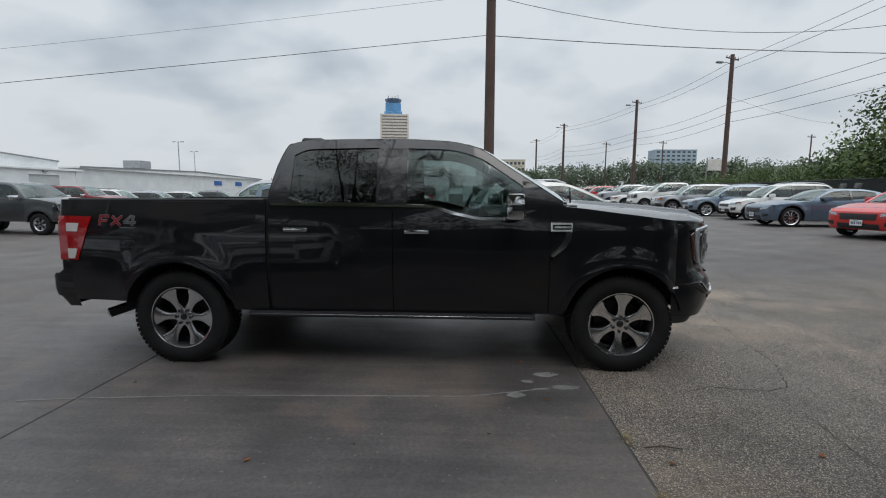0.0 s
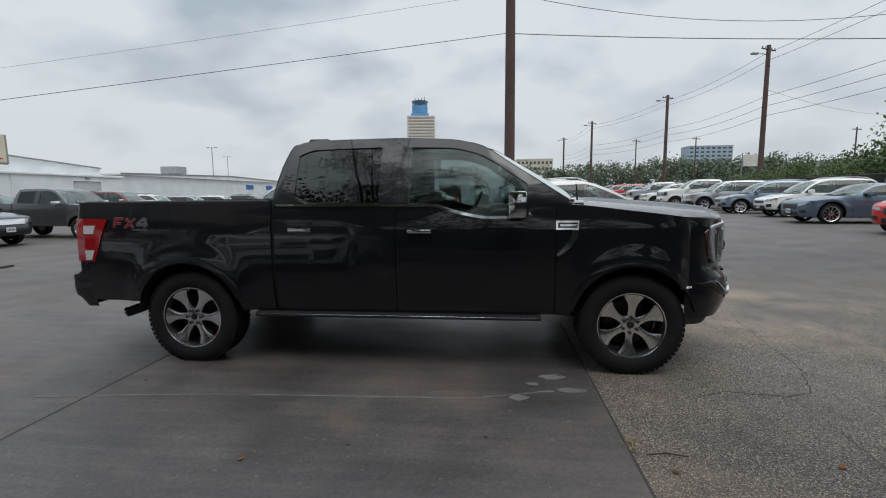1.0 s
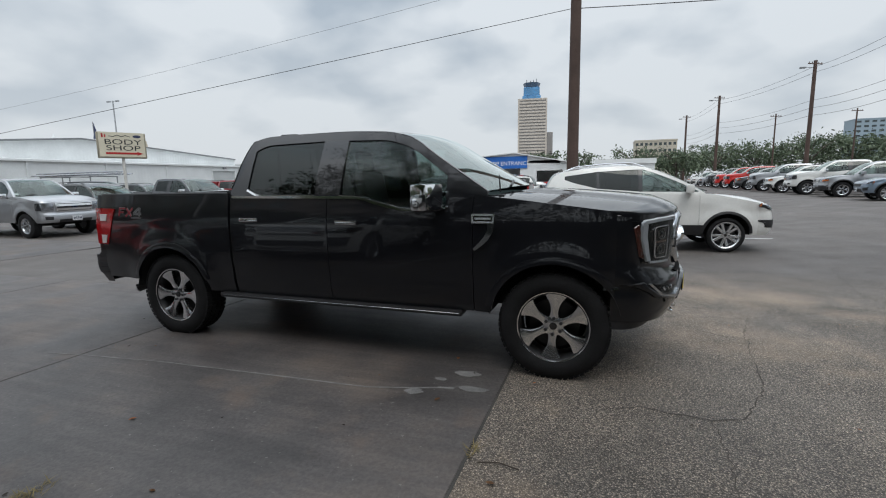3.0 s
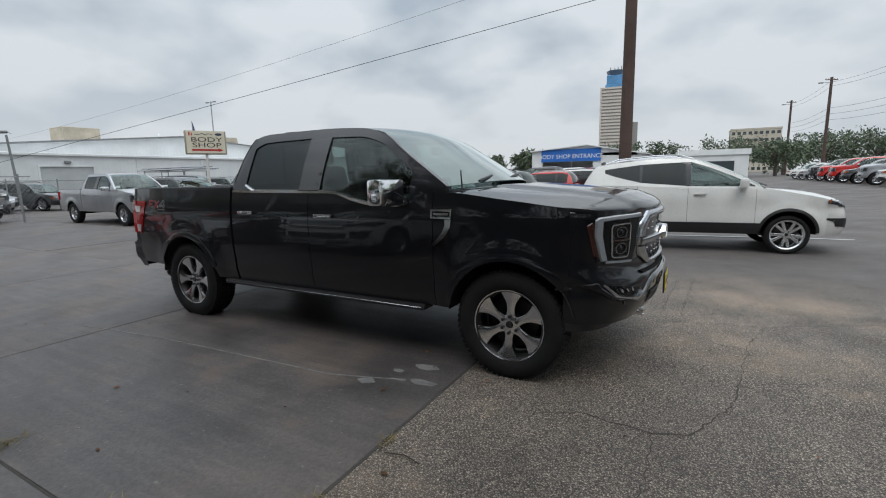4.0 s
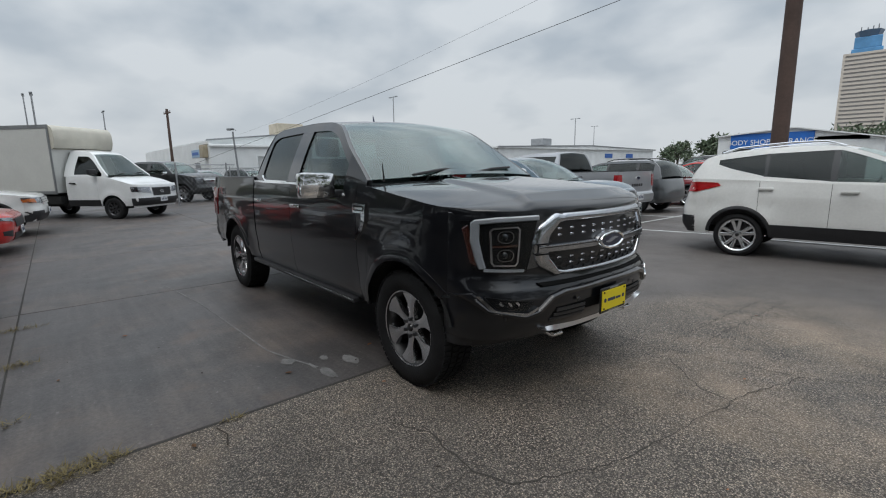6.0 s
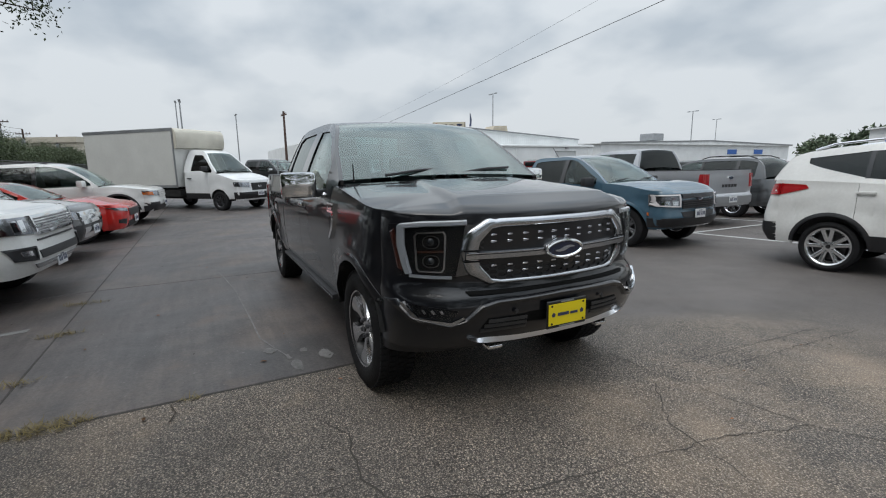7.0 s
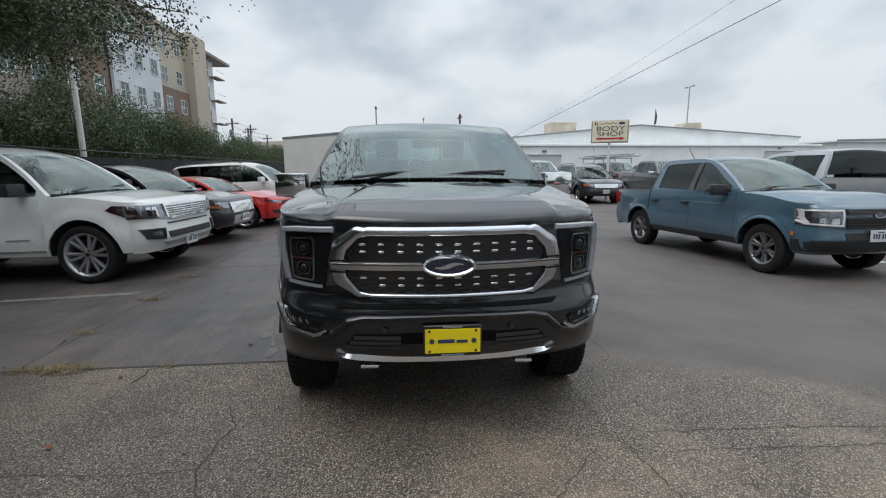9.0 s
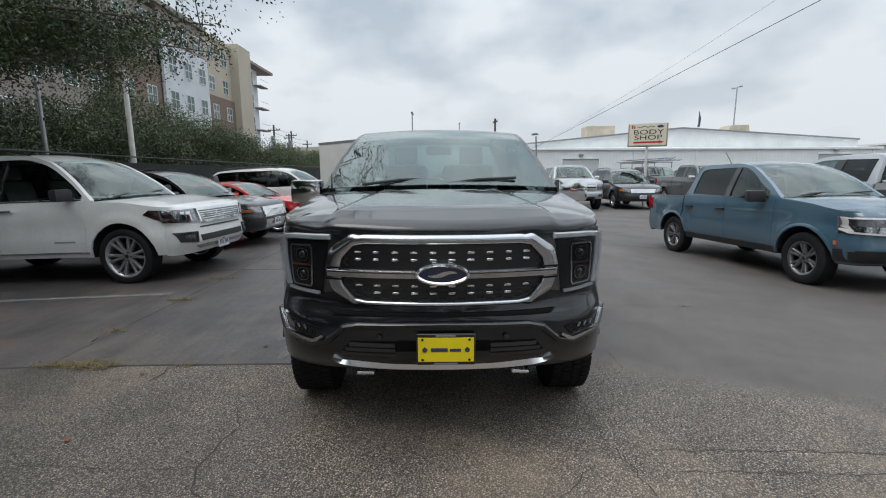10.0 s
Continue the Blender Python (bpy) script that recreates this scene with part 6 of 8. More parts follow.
def hero_front(top, B):
    on = lambda y, z, d: (max(B.F(y, z), 0.905 - 0.26 * y * y) + d if 0.80 < z < 1.22 and abs(y) < 0.66 else B.F(y, z) + d, y, z)
    gx = lambda y, z: on(y, z, 0.0)[0]
    dark = mat("smoked_lamp", (0.006, 0.006, 0.007), rough=0.35, spec=0.15)
    bright = mat("lamp_chrome", (0.62, 0.63, 0.66), rough=0.12, metal=1.0)
    deep = mat("grille_black", (0.004, 0.004, 0.004), rough=0.7, spec=0.1)
    satin = mat("satin_chrome", (0.47, 0.48, 0.50), rough=0.18, metal=1.0)
    # grille: black backing, honeycomb bars, bright dashes, bright moulded surround
    half = [(0.0, 1.150), (0.40, 1.150), (0.455, 1.140), (0.522, 1.070), (0.540, 1.0), (0.522, 0.935), (0.455, 0.857), (0.40, 0.847), (0.0, 0.847)]
    wid = curve([(0.85, 0.40), (0.935, 0.525), (1.0, 0.545), (1.07, 0.525), (1.15, 0.40)])
    grid = [[(gx(y, z) - 0.045, y, z) for y in span(-wid(z), wid(z), 15)] for z in span(0.845, 1.152, 6)]
    g = part("grille", sheet(bmesh.new(), grid, (-0.02, 0, 0)), deep, top)
    hexm = bmesh.new()
    sx, sz = 0.0485, 0.036
    for z, odd in ((1.138, 1), (1.120, 0), (1.102, 1), (1.084, 0), (1.066, 1), (1.048, 0), (1.030, 1), (0.962, 1), (0.944, 0), (0.926, 1), (0.908, 0), (0.890, 1), (0.872, 0), (0.856, 1)):
        for i in range(-6, 7):
            y = (i * 2 + odd) * sx
            if abs(y) > wid(z) - 0.01:
                continue
            ring = [(y + sx * 0.66 * math.cos(a), z + sz * 0.52 * math.sin(a)) for a in span(0, 2 * math.pi, 7)[:-1]]
            band(hexm, ring, 0.0045, on, -0.035, -0.004, closed=True)
    part("honeycomb", hexm, mat("honeycomb_black", (0.022, 0.022, 0.023), rough=0.5, spec=0.25), g)
    dash = None
    for z in (1.104, 1.066, 0.929, 0.891):
        for i in range(-6, 6):
            y = (i + 0.5) * 0.097
            if abs(y) > wid(z) - 0.035:
                continue
            m = Matrix.Translation((gx(y, z) - 0.004, y, z))
            if dash is None:
                dash = part("bright_dash", boxed(-0.006, 0.006, -0.019, 0.019, -0.0065, 0.0065, 0.003), bright, g)
                dash.matrix_local = m
            else:
                shared("bright_dash", dash, g, m)
    outline = soften(tread_end(half + [(-y, z) for y, z in half[::-1][1:-1]] + half[:1], 7)[:-1], 1)

    def section(i):
        y, z = outline[i]
        w = (0.046 if z > 1.0 else 0.026) + (0.038 if z > 1.0 else 0.050) * max(0.0, min(1.0, (abs(y) - 0.42) / 0.10))
        return [(-0.006, -0.035), (-0.004, 0.004), (0.002, 0.016), (0.010, 0.020), (w * 0.55, 0.020), (w - 0.006, 0.010), (w, 0.0), (w, -0.03)]
    part("grille_surround", ridge(bmesh.new(), outline, section, on, closed=True), satin, g)
    bar = ridge(bmesh.new(), [(y, 0.991) for y in span(-0.605, 0.605, 31)], lambda i: [(-0.024, -0.03), (-0.023, 0.014), (-0.017, 0.024), (0.017, 0.027), (0.023, 0.018), (0.024, -0.03)], on)
    part("centre_bar", bar, satin, g)
    # dark raised strips draw the shade of the bar's crease and end slots
    part("bar_crease_shade", band(bmesh.new(), [(y, 1.001) for y in span(-0.60, 0.60, 25)], 0.0022, on, 0.02, 0.0275), dark, g)
    for s in (-1, 1):
        slots = bmesh.new()
        for z in (1.021, 0.961):
            band(slots, [(s * y, z) for y in span(0.530, 0.612, 6)], 0.0045, on, 0.0, 0.0225)
        part("bar_slot_shade", slots, dark, g)
    # oval emblem, its mark a plain stroke
    oval = lambda a, b: [(a * math.cos(v), 1.0 + b * math.sin(v)) for v in span(0, 2 * math.pi, 41)[:-1]]
    flat = lambda y, z, d: (B.F(0, 1.0) + d, y, z)
    bm = ridge(bmesh.new(), oval(0.140, 0.060)[::-1], lambda i: [(0.0, 0.0), (0.0, 0.035), (-0.004, 0.045), (-0.012, 0.047), (-0.019, 0.040), (-0.020, 0.0)], flat, closed=True)
    b = part("badge", bm, CHROME, top, "chrome oval emblem with a blue field")
    part("badge_field", prism(bmesh.new(), oval(0.123, 0.044), flat, 0.0, 0.038), mat("badge_blue", (0.004, 0.009, 0.035), rough=0.15, coat=1), b)
    sc = band(bmesh.new(), [(y, 1.0 + 0.010 * math.sin(y * 34)) for y in span(-0.072, 0.072, 19)], [0.003 + 0.009 * (1 - abs(i - 9) / 9) for i in range(19)], flat, 0.034, 0.041)
    part("badge_mark", sc, bright, b)
    for s in (-1, 1):
        # headlamp: dark bowl, C-shaped light bar, framed pair of projectors, clear cover
        q = [(0.640, 0.858), (0.895, 0.875), (0.925, 1.165), (0.590, 1.182)]
        h = part("headlight", B.patch(q, 0.003, 0.04, 10, 6, s=s), dark, top)
        fs = lambda y, z, d, s=s: (B.on_front(y, z, d)[0], s * B.on_front(y, z, d)[1], z)
        c = soften(tread_end([(0.585, 1.176), (0.80, 1.170), (0.885, 1.158), (0.888, 1.05), (0.872, 0.94), (0.860, 0.888)], 4), 1, False)
        guide = mat("light_guide", (0.36, 0.37, 0.39), rough=0.15, coat=0.8)
        part("light_bar", ridge(bmesh.new(), c, lambda i: [(-0.016, 0.0), (-0.015, 0.012), (-0.010, 0.018), (0.010, 0.018), (0.015, 0.010), (0.016, 0.0)], fs), guide, h)
        c = tread_end([(0.855, 0.878), (0.76, 0.872), (0.66, 0.868)], 3)
        part("lower_light_bar", band(bmesh.new(), c, 0.008, fs, 0.0, 0.014), guide, h)
        fr = soften(tread_end([(0.690, 1.128), (0.830, 1.120), (0.822, 0.905), (0.700, 0.900), (0.690, 1.128)], 3)[:-1], 1)
        part("lamp_frame", band(bmesh.new(), fr, 0.0045, fs, 0.0, 0.014, closed=True), bright, h)
        part("lamp_divider", band(bmesh.new(), [(0.695, 1.018), (0.76, 1.016), (0.826, 1.014)], 0.006, fs, 0.0, 0.010), mat("amber_dark", (0.05, 0.014, 0.008), rough=0.2, coat=1), h)
        for zc in (1.070, 0.962):
            fr = soften([(0.722, zc + 0.034), (0.796, zc + 0.034), (0.796, zc - 0.034), (0.722, zc - 0.034)], 2)
            part("projector_rim", band(bmesh.new(), fr, 0.0028, fs, 0.0, 0.010, closed=True), mat("dark_chrome", (0.22, 0.22, 0.23), rough=0.2, metal=1), h)
            x0 = B.F(0.758, zc)
            lm = lathe(bmesh.new(), [(0.0, -0.017), (0.010, -0.016), (0.019, -0.011), (0.024, 0.0)], 18)
            bmesh.ops.transform(lm, matrix=pose(x0 - 0.004, s * 0.758, zc, 0, 0, 90), verts=lm.verts)
            part("projector", lm, mat("projector_glass", (0.02, 0.022, 0.025), rough=0.05, spec=0.5), h)
        part("side_marker", B.patch([(0.882, 0.90), (0.900, 0.92), (0.922, 1.12), (0.908, 1.14)], 0.008, 0.01, 4, 4, s=s), mat("amber_marker", (0.055, 0.012, 0.008), rough=0.15, coat=1), h)
        part("lamp_lens", B.patch(q, 0.022, 0.003, 10, 6, s=s), LENS, h)
        # dark satin panel between the lamp and the grille
        part("lamp_bezel", B.patch([(0.560, 0.885), (0.640, 0.872), (0.592, 1.168), (0.515, 1.160)], 0.006, 0.02, 6, 6, s=s), mat("dark_satin", (0.15, 0.155, 0.165), rough=0.25, metal=1.0), top)
        # fog lamp with three bright strips in a thin bright bracket
        fq = [(0.690, 0.636), (0.845, 0.664), (0.885, 0.728), (0.655, 0.692)]
        fg = part("fog_lamp", B.patch(fq, 0.004, 0.03, 8, 3, s=s), dark, top)
        strips = bmesh.new()
        for y in (0.735, 0.775, 0.815):
            band(strips, [(y, 0.676), (y + 0.012, 0.698)], 0.006, fs, 0.0, 0.010)
        part("led_strip", strips, bright, fg)
        part("fog_lens", B.patch(fq, 0.013, 0.003, 8, 3, s=s), LENS, fg)
        c = soften(tread_end([(0.630, 0.655), (0.690, 0.618), (0.850, 0.645), (0.905, 0.735)], 4), 1, False)
        part("fog_bracket", band(bmesh.new(), c, [0.013 * min(1.0, 0.5 + (z - 0.6) * -4 + 0.4) if y > 0.66 else 0.007 for y, z in c], fs, -0.01, 0.022), satin, fg)
        part("bumper_strip", band(bmesh.new(), [(x, 0.692 + 0.02 * (x - 0.2)) for x in span(0.34, 0.50, 6)], 0.008, lambda a, z, d, s=s: (a, s * (B.Y(a, z) + d), z), 0.0, 0.010), CHROME, top)
        # ribbed inserts and hooks
        ins = part("bumper_insert", B.patch([(0.24, 0.545), (0.56, 0.545), (0.49, 0.635), (0.24, 0.640)], 0.004, 0.02, 8, 3, s=s), deep, top)
        for i in range(3):
            z = 0.562 + 0.028 * i
            part("bumper_slat", band(bmesh.new(), [(y, z) for y in span(0.25, 0.535 - 0.022 * i, 8)], 0.010, fs, -0.005, 0.012), mat("slat_plastic", (0.030, 0.030, 0.031), rough=0.5), ins)
        hk = bmesh.new()
        tube(hk, [(B.F(0.42, 0.45) - 0.02, s * 0.37, 0.455), (B.F(0.42, 0.45) + 0.045, s * 0.38, 0.437), (B.F(0.42, 0.45) + 0.045, s * 0.46, 0.437), (B.F(0.42, 0.45) - 0.02, s * 0.47, 0.455)], 0.013, 8)
        part("tow_hook", hk, CHROME, top)
        for y in (0.33, 0.80):
            sn = lathe(bmesh.new(), [(0, -0.006), (0.012, -0.005), (0.014, 0.0)], 14)
            zz = 0.665 if y < 0.5 else 0.60
            bmesh.ops.transform(sn, matrix=pose(B.F(y, zz) + (0.016 if y < 0.5 else 0), s * y, zz, 0, 0, 90), verts=sn.verts)
            part("parking_sensor", sn, PLASTIC, top)
    # bumper: bright-edged shelf that dips to the fog lamps, body colour beam, black lower part with a bright lip
    shelf = [(-0.93, 0.740), (-0.87, 0.655), (-0.70, 0.612), (-0.62, 0.634), (-0.53, 0.712), (-0.44, 0.735), (0.0, 0.742)]
    shelf = soften(tread_end(shelf + [(-y, z) for y, z in shelf[::-1][1:]], 5), 1, False)
    part("bumper_edge", ridge(bmesh.new(), shelf, lambda i: [(-0.030, 0.0), (-0.022, 0.018), (-0.004, 0.024), (0.006, 0.016), (0.010, 0.0)], lambda y, z, d: (B.on_front(abs(y), z, d)[0], math.copysign(B.on_front(abs(y), z, d)[1], y), z)), BLACK, top)
    part("upper_lip", B.patch([(-0.58, 0.772), (0.58, 0.772), (0.60, 0.790), (-0.60, 0.790)], 0.004, 0.02, 14, 3), deep, top)
    part("lower_valance", B.patch([(-0.70, 0.44), (0.70, 0.44), (0.78, 0.60), (-0.78, 0.60)], -0.012, 0.03, 14, 4), deep, top)
    lip = soften(tread_end([(-0.60, 0.520), (-0.54, 0.502), (-0.28, 0.484), (0.0, 0.478), (0.28, 0.484), (0.54, 0.502), (0.60, 0.520)], 5), 1, False)
    thin = lambda i: max(0.12, min(1, (0.61 - abs(lip[i][0])) / 0.12))
    part("bright_lip", ridge(bmesh.new(), lip, lambda i: [(-0.022 * thin(i), -0.01), (-0.022 * thin(i), 0.036), (-0.016 * thin(i), 0.040), (0.016 * thin(i), 0.010), (0.016 * thin(i), -0.01)], on), mat("brushed_bright", (0.80, 0.80, 0.81), rough=0.28, metal=1.0), top)
    part("air_dam", B.fascia(0.40, 0.475, off=-0.03, rows=3), PLASTIC, top)
    part("plate_bay", B.patch([(-0.24, 0.52), (0.24, 0.52), (0.24, 0.645), (-0.24, 0.645)], 0.004, 0.02, 8, 3), deep, top)
    # dealer plate, its marks as plain shapes
    x = B.F(0, 0.60) + 0.045
    fr = part("dealer_plate", boxed(x - 0.012, x, -0.138, 0.168, 0.527, 0.695, 0.006), mat("plate_frame_black", (0.012, 0.012, 0.012), rough=0.35), top, "yellow dealer plate in a black frame")
    yl = part("plate_face", boxed(x + 0.001, x + 0.005, -0.128, 0.158, 0.548, 0.676), mat("plate_yellow", (0.80, 0.63, 0.008), rough=0.35), fr)
    bm = bmesh.new()
    box(bm, x + 0.0055, x + 0.0075, -0.062, 0.024, 0.602, 0.622, 0.002)
    box(bm, x + 0.0055, x + 0.0075, 0.034, 0.092, 0.602, 0.618, 0.002)
    for a in (-0.105, 0.112):
        prism(bm, [(a + 0.004, 0.600), (a + 0.020, 0.600), (a + 0.026, 0.616), (a + 0.012, 0.628), (a - 0.002, 0.616)], lambda y, z, d: (x + d, y, z), 0.0055, 0.0075)
    part("plate_marks", bm, INK, yl)
    bm = boxed(x + 0.0005, x + 0.0020, -0.035, 0.065, 0.681, 0.690)
    box(bm, x + 0.0005, x + 0.0020, -0.045, 0.075, 0.532, 0.541)
    part("frame_marks", bm, GREYTRIM, fr)
    # plate bolts
    for a in (-0.105, 0.135):
        for z in (0.558, 0.666):
            bo = lathe(bmesh.new(), [(0, -0.004), (0.006, -0.003), (0.007, 0)], 10)
            bmesh.ops.transform(bo, matrix=pose(x + 0.005, a, z, 0, 0, 90), verts=bo.verts)
            part("plate_bolt", bo, RUBBER, yl)


def hero_sides(top, B):
    red = mat("decal_red", (0.22, 0.012, 0.022), rough=0.3)
    grey = mat("decal_grey", (0.14, 0.14, 0.15), rough=0.35, metal=0.4)
    for s in (-1, 1):
        on = lambda a, z, d, s=s: (a, s * (B.Y(a, z) + d), z)
        v = part("fender_vent", prism(bmesh.new(), [(-0.605, 1.165), (-0.435, 1.165), (-0.430, 1.235), (-0.605, 1.235)], on, 0.0, 0.020), CHROME, top)
        part("vent_field", prism(bmesh.new(), [(-0.590, 1.180), (-0.447, 1.180), (-0.443, 1.220), (-0.590, 1.220)], on, 0.0, 0.023), GLOSSBLACK, v)
        bm = bmesh.new()
        prism(bm, [(-0.575, 1.192), (-0.455, 1.192), (-0.452, 1.208), (-0.575, 1.208)], on, 0.02, 0.026)
        part("vent_mark", bm, CHROME, v)
        leg = tread_end([(-0.458, 1.165), (-0.462, 1.11), (-0.495, 1.05), (-0.545, 1.00), (-0.590, 0.962)], 4)
        part("vent_leg", band(bmesh.new(), leg, [0.026 * (1 - 0.6 * i / len(leg)) for i in range(len(leg))], on, 0.0, 0.018), CHROME, v)
        # side decal: slanted strokes, a red pair with a bright edge and a grey one
        stroke = lambda bm, pts, h, d0, d1: band(bm, [(x - 4.35, z + 1.182) for x, z in pts], h, on, d0, d1)
        marks = (([(0.012, 0.0), (0.024, 0.080)], [(0.018, 0.078), (0.105, 0.078)], [(0.016, 0.040), (0.085, 0.040)]), ([(0.115, 0.0), (0.215, 0.080)], [(0.125, 0.080), (0.195, 0.0)]))
        rim_d, red_d, grey_d = bmesh.new(), bmesh.new(), bmesh.new()
        for group in marks:
            for pts in group:
                stroke(rim_d, pts, 0.0115, 0.0, 0.003)
                stroke(red_d, pts, 0.0085, 0.0, 0.0045)
        for pts in ([(0.300, 0.0), (0.315, 0.084)], [(0.300, 0.080), (0.232, 0.030)], [(0.228, 0.026), (0.335, 0.026)]):
            stroke(rim_d, pts, 0.0115, 0.0, 0.003)
            stroke(grey_d, pts, 0.0075, 0.0, 0.0045)
        prism(grey_d, [(-4.16, 1.160), (-4.02, 1.160), (-4.02, 1.172), (-4.16, 1.172)], on, 0.0, 0.003)
        dc = part("side_decal", red_d, red, top, "red and grey side decal")
        part("decal_edge", rim_d, mat("decal_silver", (0.30, 0.30, 0.31), rough=0.35, metal=0.4), dc)
        part("decal_grey", grey_d, grey, dc)
        # power running board
        b = part("running_board", boxed(-3.10, -0.70, s * 0.82, s * 0.985, 0.425, 0.470, 0.012, 2), PLASTIC, top)
        part("board_edge", boxed(-3.08, -0.72, s * 0.984, s * 0.988, 0.448, 0.452, 0.001), ALLOY, b)
        # bright belt moulding under the windows
        line = [(x, B.S(x) - 0.002) for x in span(-2.88, -0.80, 40)]
        part("belt_moulding", band(bmesh.new(), line, 0.010, on, -0.006, 0.012), CHROME, top)
        # lamp details at the back corner
        part("reverse_lamp", B.patch([(-4.636, 1.13), (-4.54, 1.13), (-4.52, 1.20), (-4.636, 1.20)], 0.014, 0.01, 4, 3, where="S", s=s), WHITELENS, top)
        part("reverse_lamp", B.patch([(-4.636, 0.90), (-4.575, 0.90), (-4.545, 0.985), (-4.636, 0.985)], 0.014, 0.01, 4, 3, where="S", s=s), WHITELENS, top)
        # tow mirror: lower black shell and arm, lit edge
        m = part("mirror_shell", boxed(-0.955, -0.845, s * 0.99, s * 1.235, 1.262, 1.315, 0.02, 2), PLASTIC, top)
    # exhaust tip, whip aerial, cab roof spoiler and third brake light, mirror and visor in the cab
    pipe = part("exhaust_tip", tube(bmesh.new(), [(-3.98, -0.62, 0.56), (-4.20, -0.70, 0.475), (-4.485, -0.74, 0.375)], [0.042, 0.044, 0.045], 16), mat("dark_pipe", (0.03, 0.03, 0.03), rough=0.3, metal=0.9), top)
    part("pipe_rim", tube(bmesh.new(), [(-4.475, -0.739, 0.378), (-4.488, -0.741, 0.374)], 0.048, 18, caps=False), CHROME, pipe)
    part("aerial", tube(bmesh.new(), [(-0.42, -0.84, 1.39), (-0.43, -0.84, 1.52)], [0.008, 0.004], 6), PLASTIC, top)
    part("roof_pod", boxed(-2.84, -2.64, -0.30, 0.30, 1.93, 1.978, 0.016), PLASTIC, top)
    part("rear_view_mirror", boxed(-1.12, -1.08, -0.12, 0.12, 1.68, 1.76, 0.02), PLASTIC, top)
    bm = boxed(-2.89, -2.87, -0.30, -0.27, 1.42, 1.84)
    box(bm, -2.89, -2.87, 0.27, 0.30, 1.42, 1.84)
    part("rear_glass_bar", bm, PLASTIC, top)
    part("tonneau_rail", boxed(-4.6, -2.98, -0.80, 0.80, 1.30, 1.325, 0.008), UNDER, top)
    part("spare_carrier", boxed(-4.6, -0.8, -0.35, 0.35, 0.36, 0.52), UNDER, top)
    part("windshield_sticker", boxed(-1.02, -1.00, 0.60, 0.70, 1.70, 1.75), WHITELENS, top)


hero, HB = vehicle("pickup_truck", HERO, 1.505, 5.16, 0, "glossy black crew-cab pickup truck with chrome grille and wheels", "pickup truck", BLACK)
before = set(hero.children)
hero_front(hero, HB)
for o in set(hero.children) - before:
    o.location.z += 0.018
hero_sides(hero, HB)

# ---- neighbours ----
WHITE = paint("white", (0.70, 0.70, 0.68), rough=0.3)
RED = paint("red", (0.50, 0.018, 0.014), rough=0.25)
DKRED = paint("dark_red", (0.18, 0.012, 0.016), rough=0.25)
SILVER = paint("silver", (0.38, 0.39, 0.41), metal=0.6, rough=0.34)
GREY = paint("grey", (0.075, 0.08, 0.085), metal=0.5, rough=0.32)
DARK = paint("charcoal", (0.016, 0.017, 0.019), rough=0.28)
TEALBLUE = paint("slate_blue", (0.048, 0.098, 0.140), rough=0.26)
BLUEGREY = paint("blue_grey", (0.10, 0.145, 0.20), metal=0.5, rough=0.3)
PALEBLUE = paint("pale_blue", (0.20, 0.26, 0.33), metal=0.5, rough=0.3)

ESCAPE = suv_measures(2.69, 0.84, 0.93, 0.92, 1.66, 0.345, 1.00, 0.84, 0.34, nose_round=0.2, cladding=0.20, arch_mat=PLASTIC, arch_w=0.045, roof_rails=(-3.2, -1.5), tyre_w=0.235, rim=0.25, spokes=5, twin=0.055, w0=0.055, w1=0.06, rim_mat=mat("bright_alloy", (0.72, 0.73, 0.74), rough=0.2, metal=0.9), crease=0.80,
                      tail_side=[[(-3.33, 0.93), (-3.05, 1.0), (-3.05, 1.03), (-3.34, 1.02)]], tail_lamp=[[(0.55, 0.92), (0.86, 0.92), (0.86, 1.02), (0.52, 1.01)]], bumper_r=(0.34, 0.60), lamp=[[(0.52, 0.68), (0.80, 0.72), (0.84, 0.83), (0.54, 0.78)]], amber=[[(0.83, 0.74), (0.89, 0.78), (0.90, 0.83), (0.84, 0.82)]], grille=[[(-0.42, 0.60), (0.42, 0.60), (0.46, 0.72), (-0.46, 0.72)]], fog=[[(0.60, 0.42), (0.80, 0.45), (0.82, 0.58), (0.62, 0.56)]], lower=[[(-0.5, 0.34), (0.5, 0.34), (0.5, 0.50), (-0.5, 0.50)]], plate_z=0.46, plate_r=0.70)
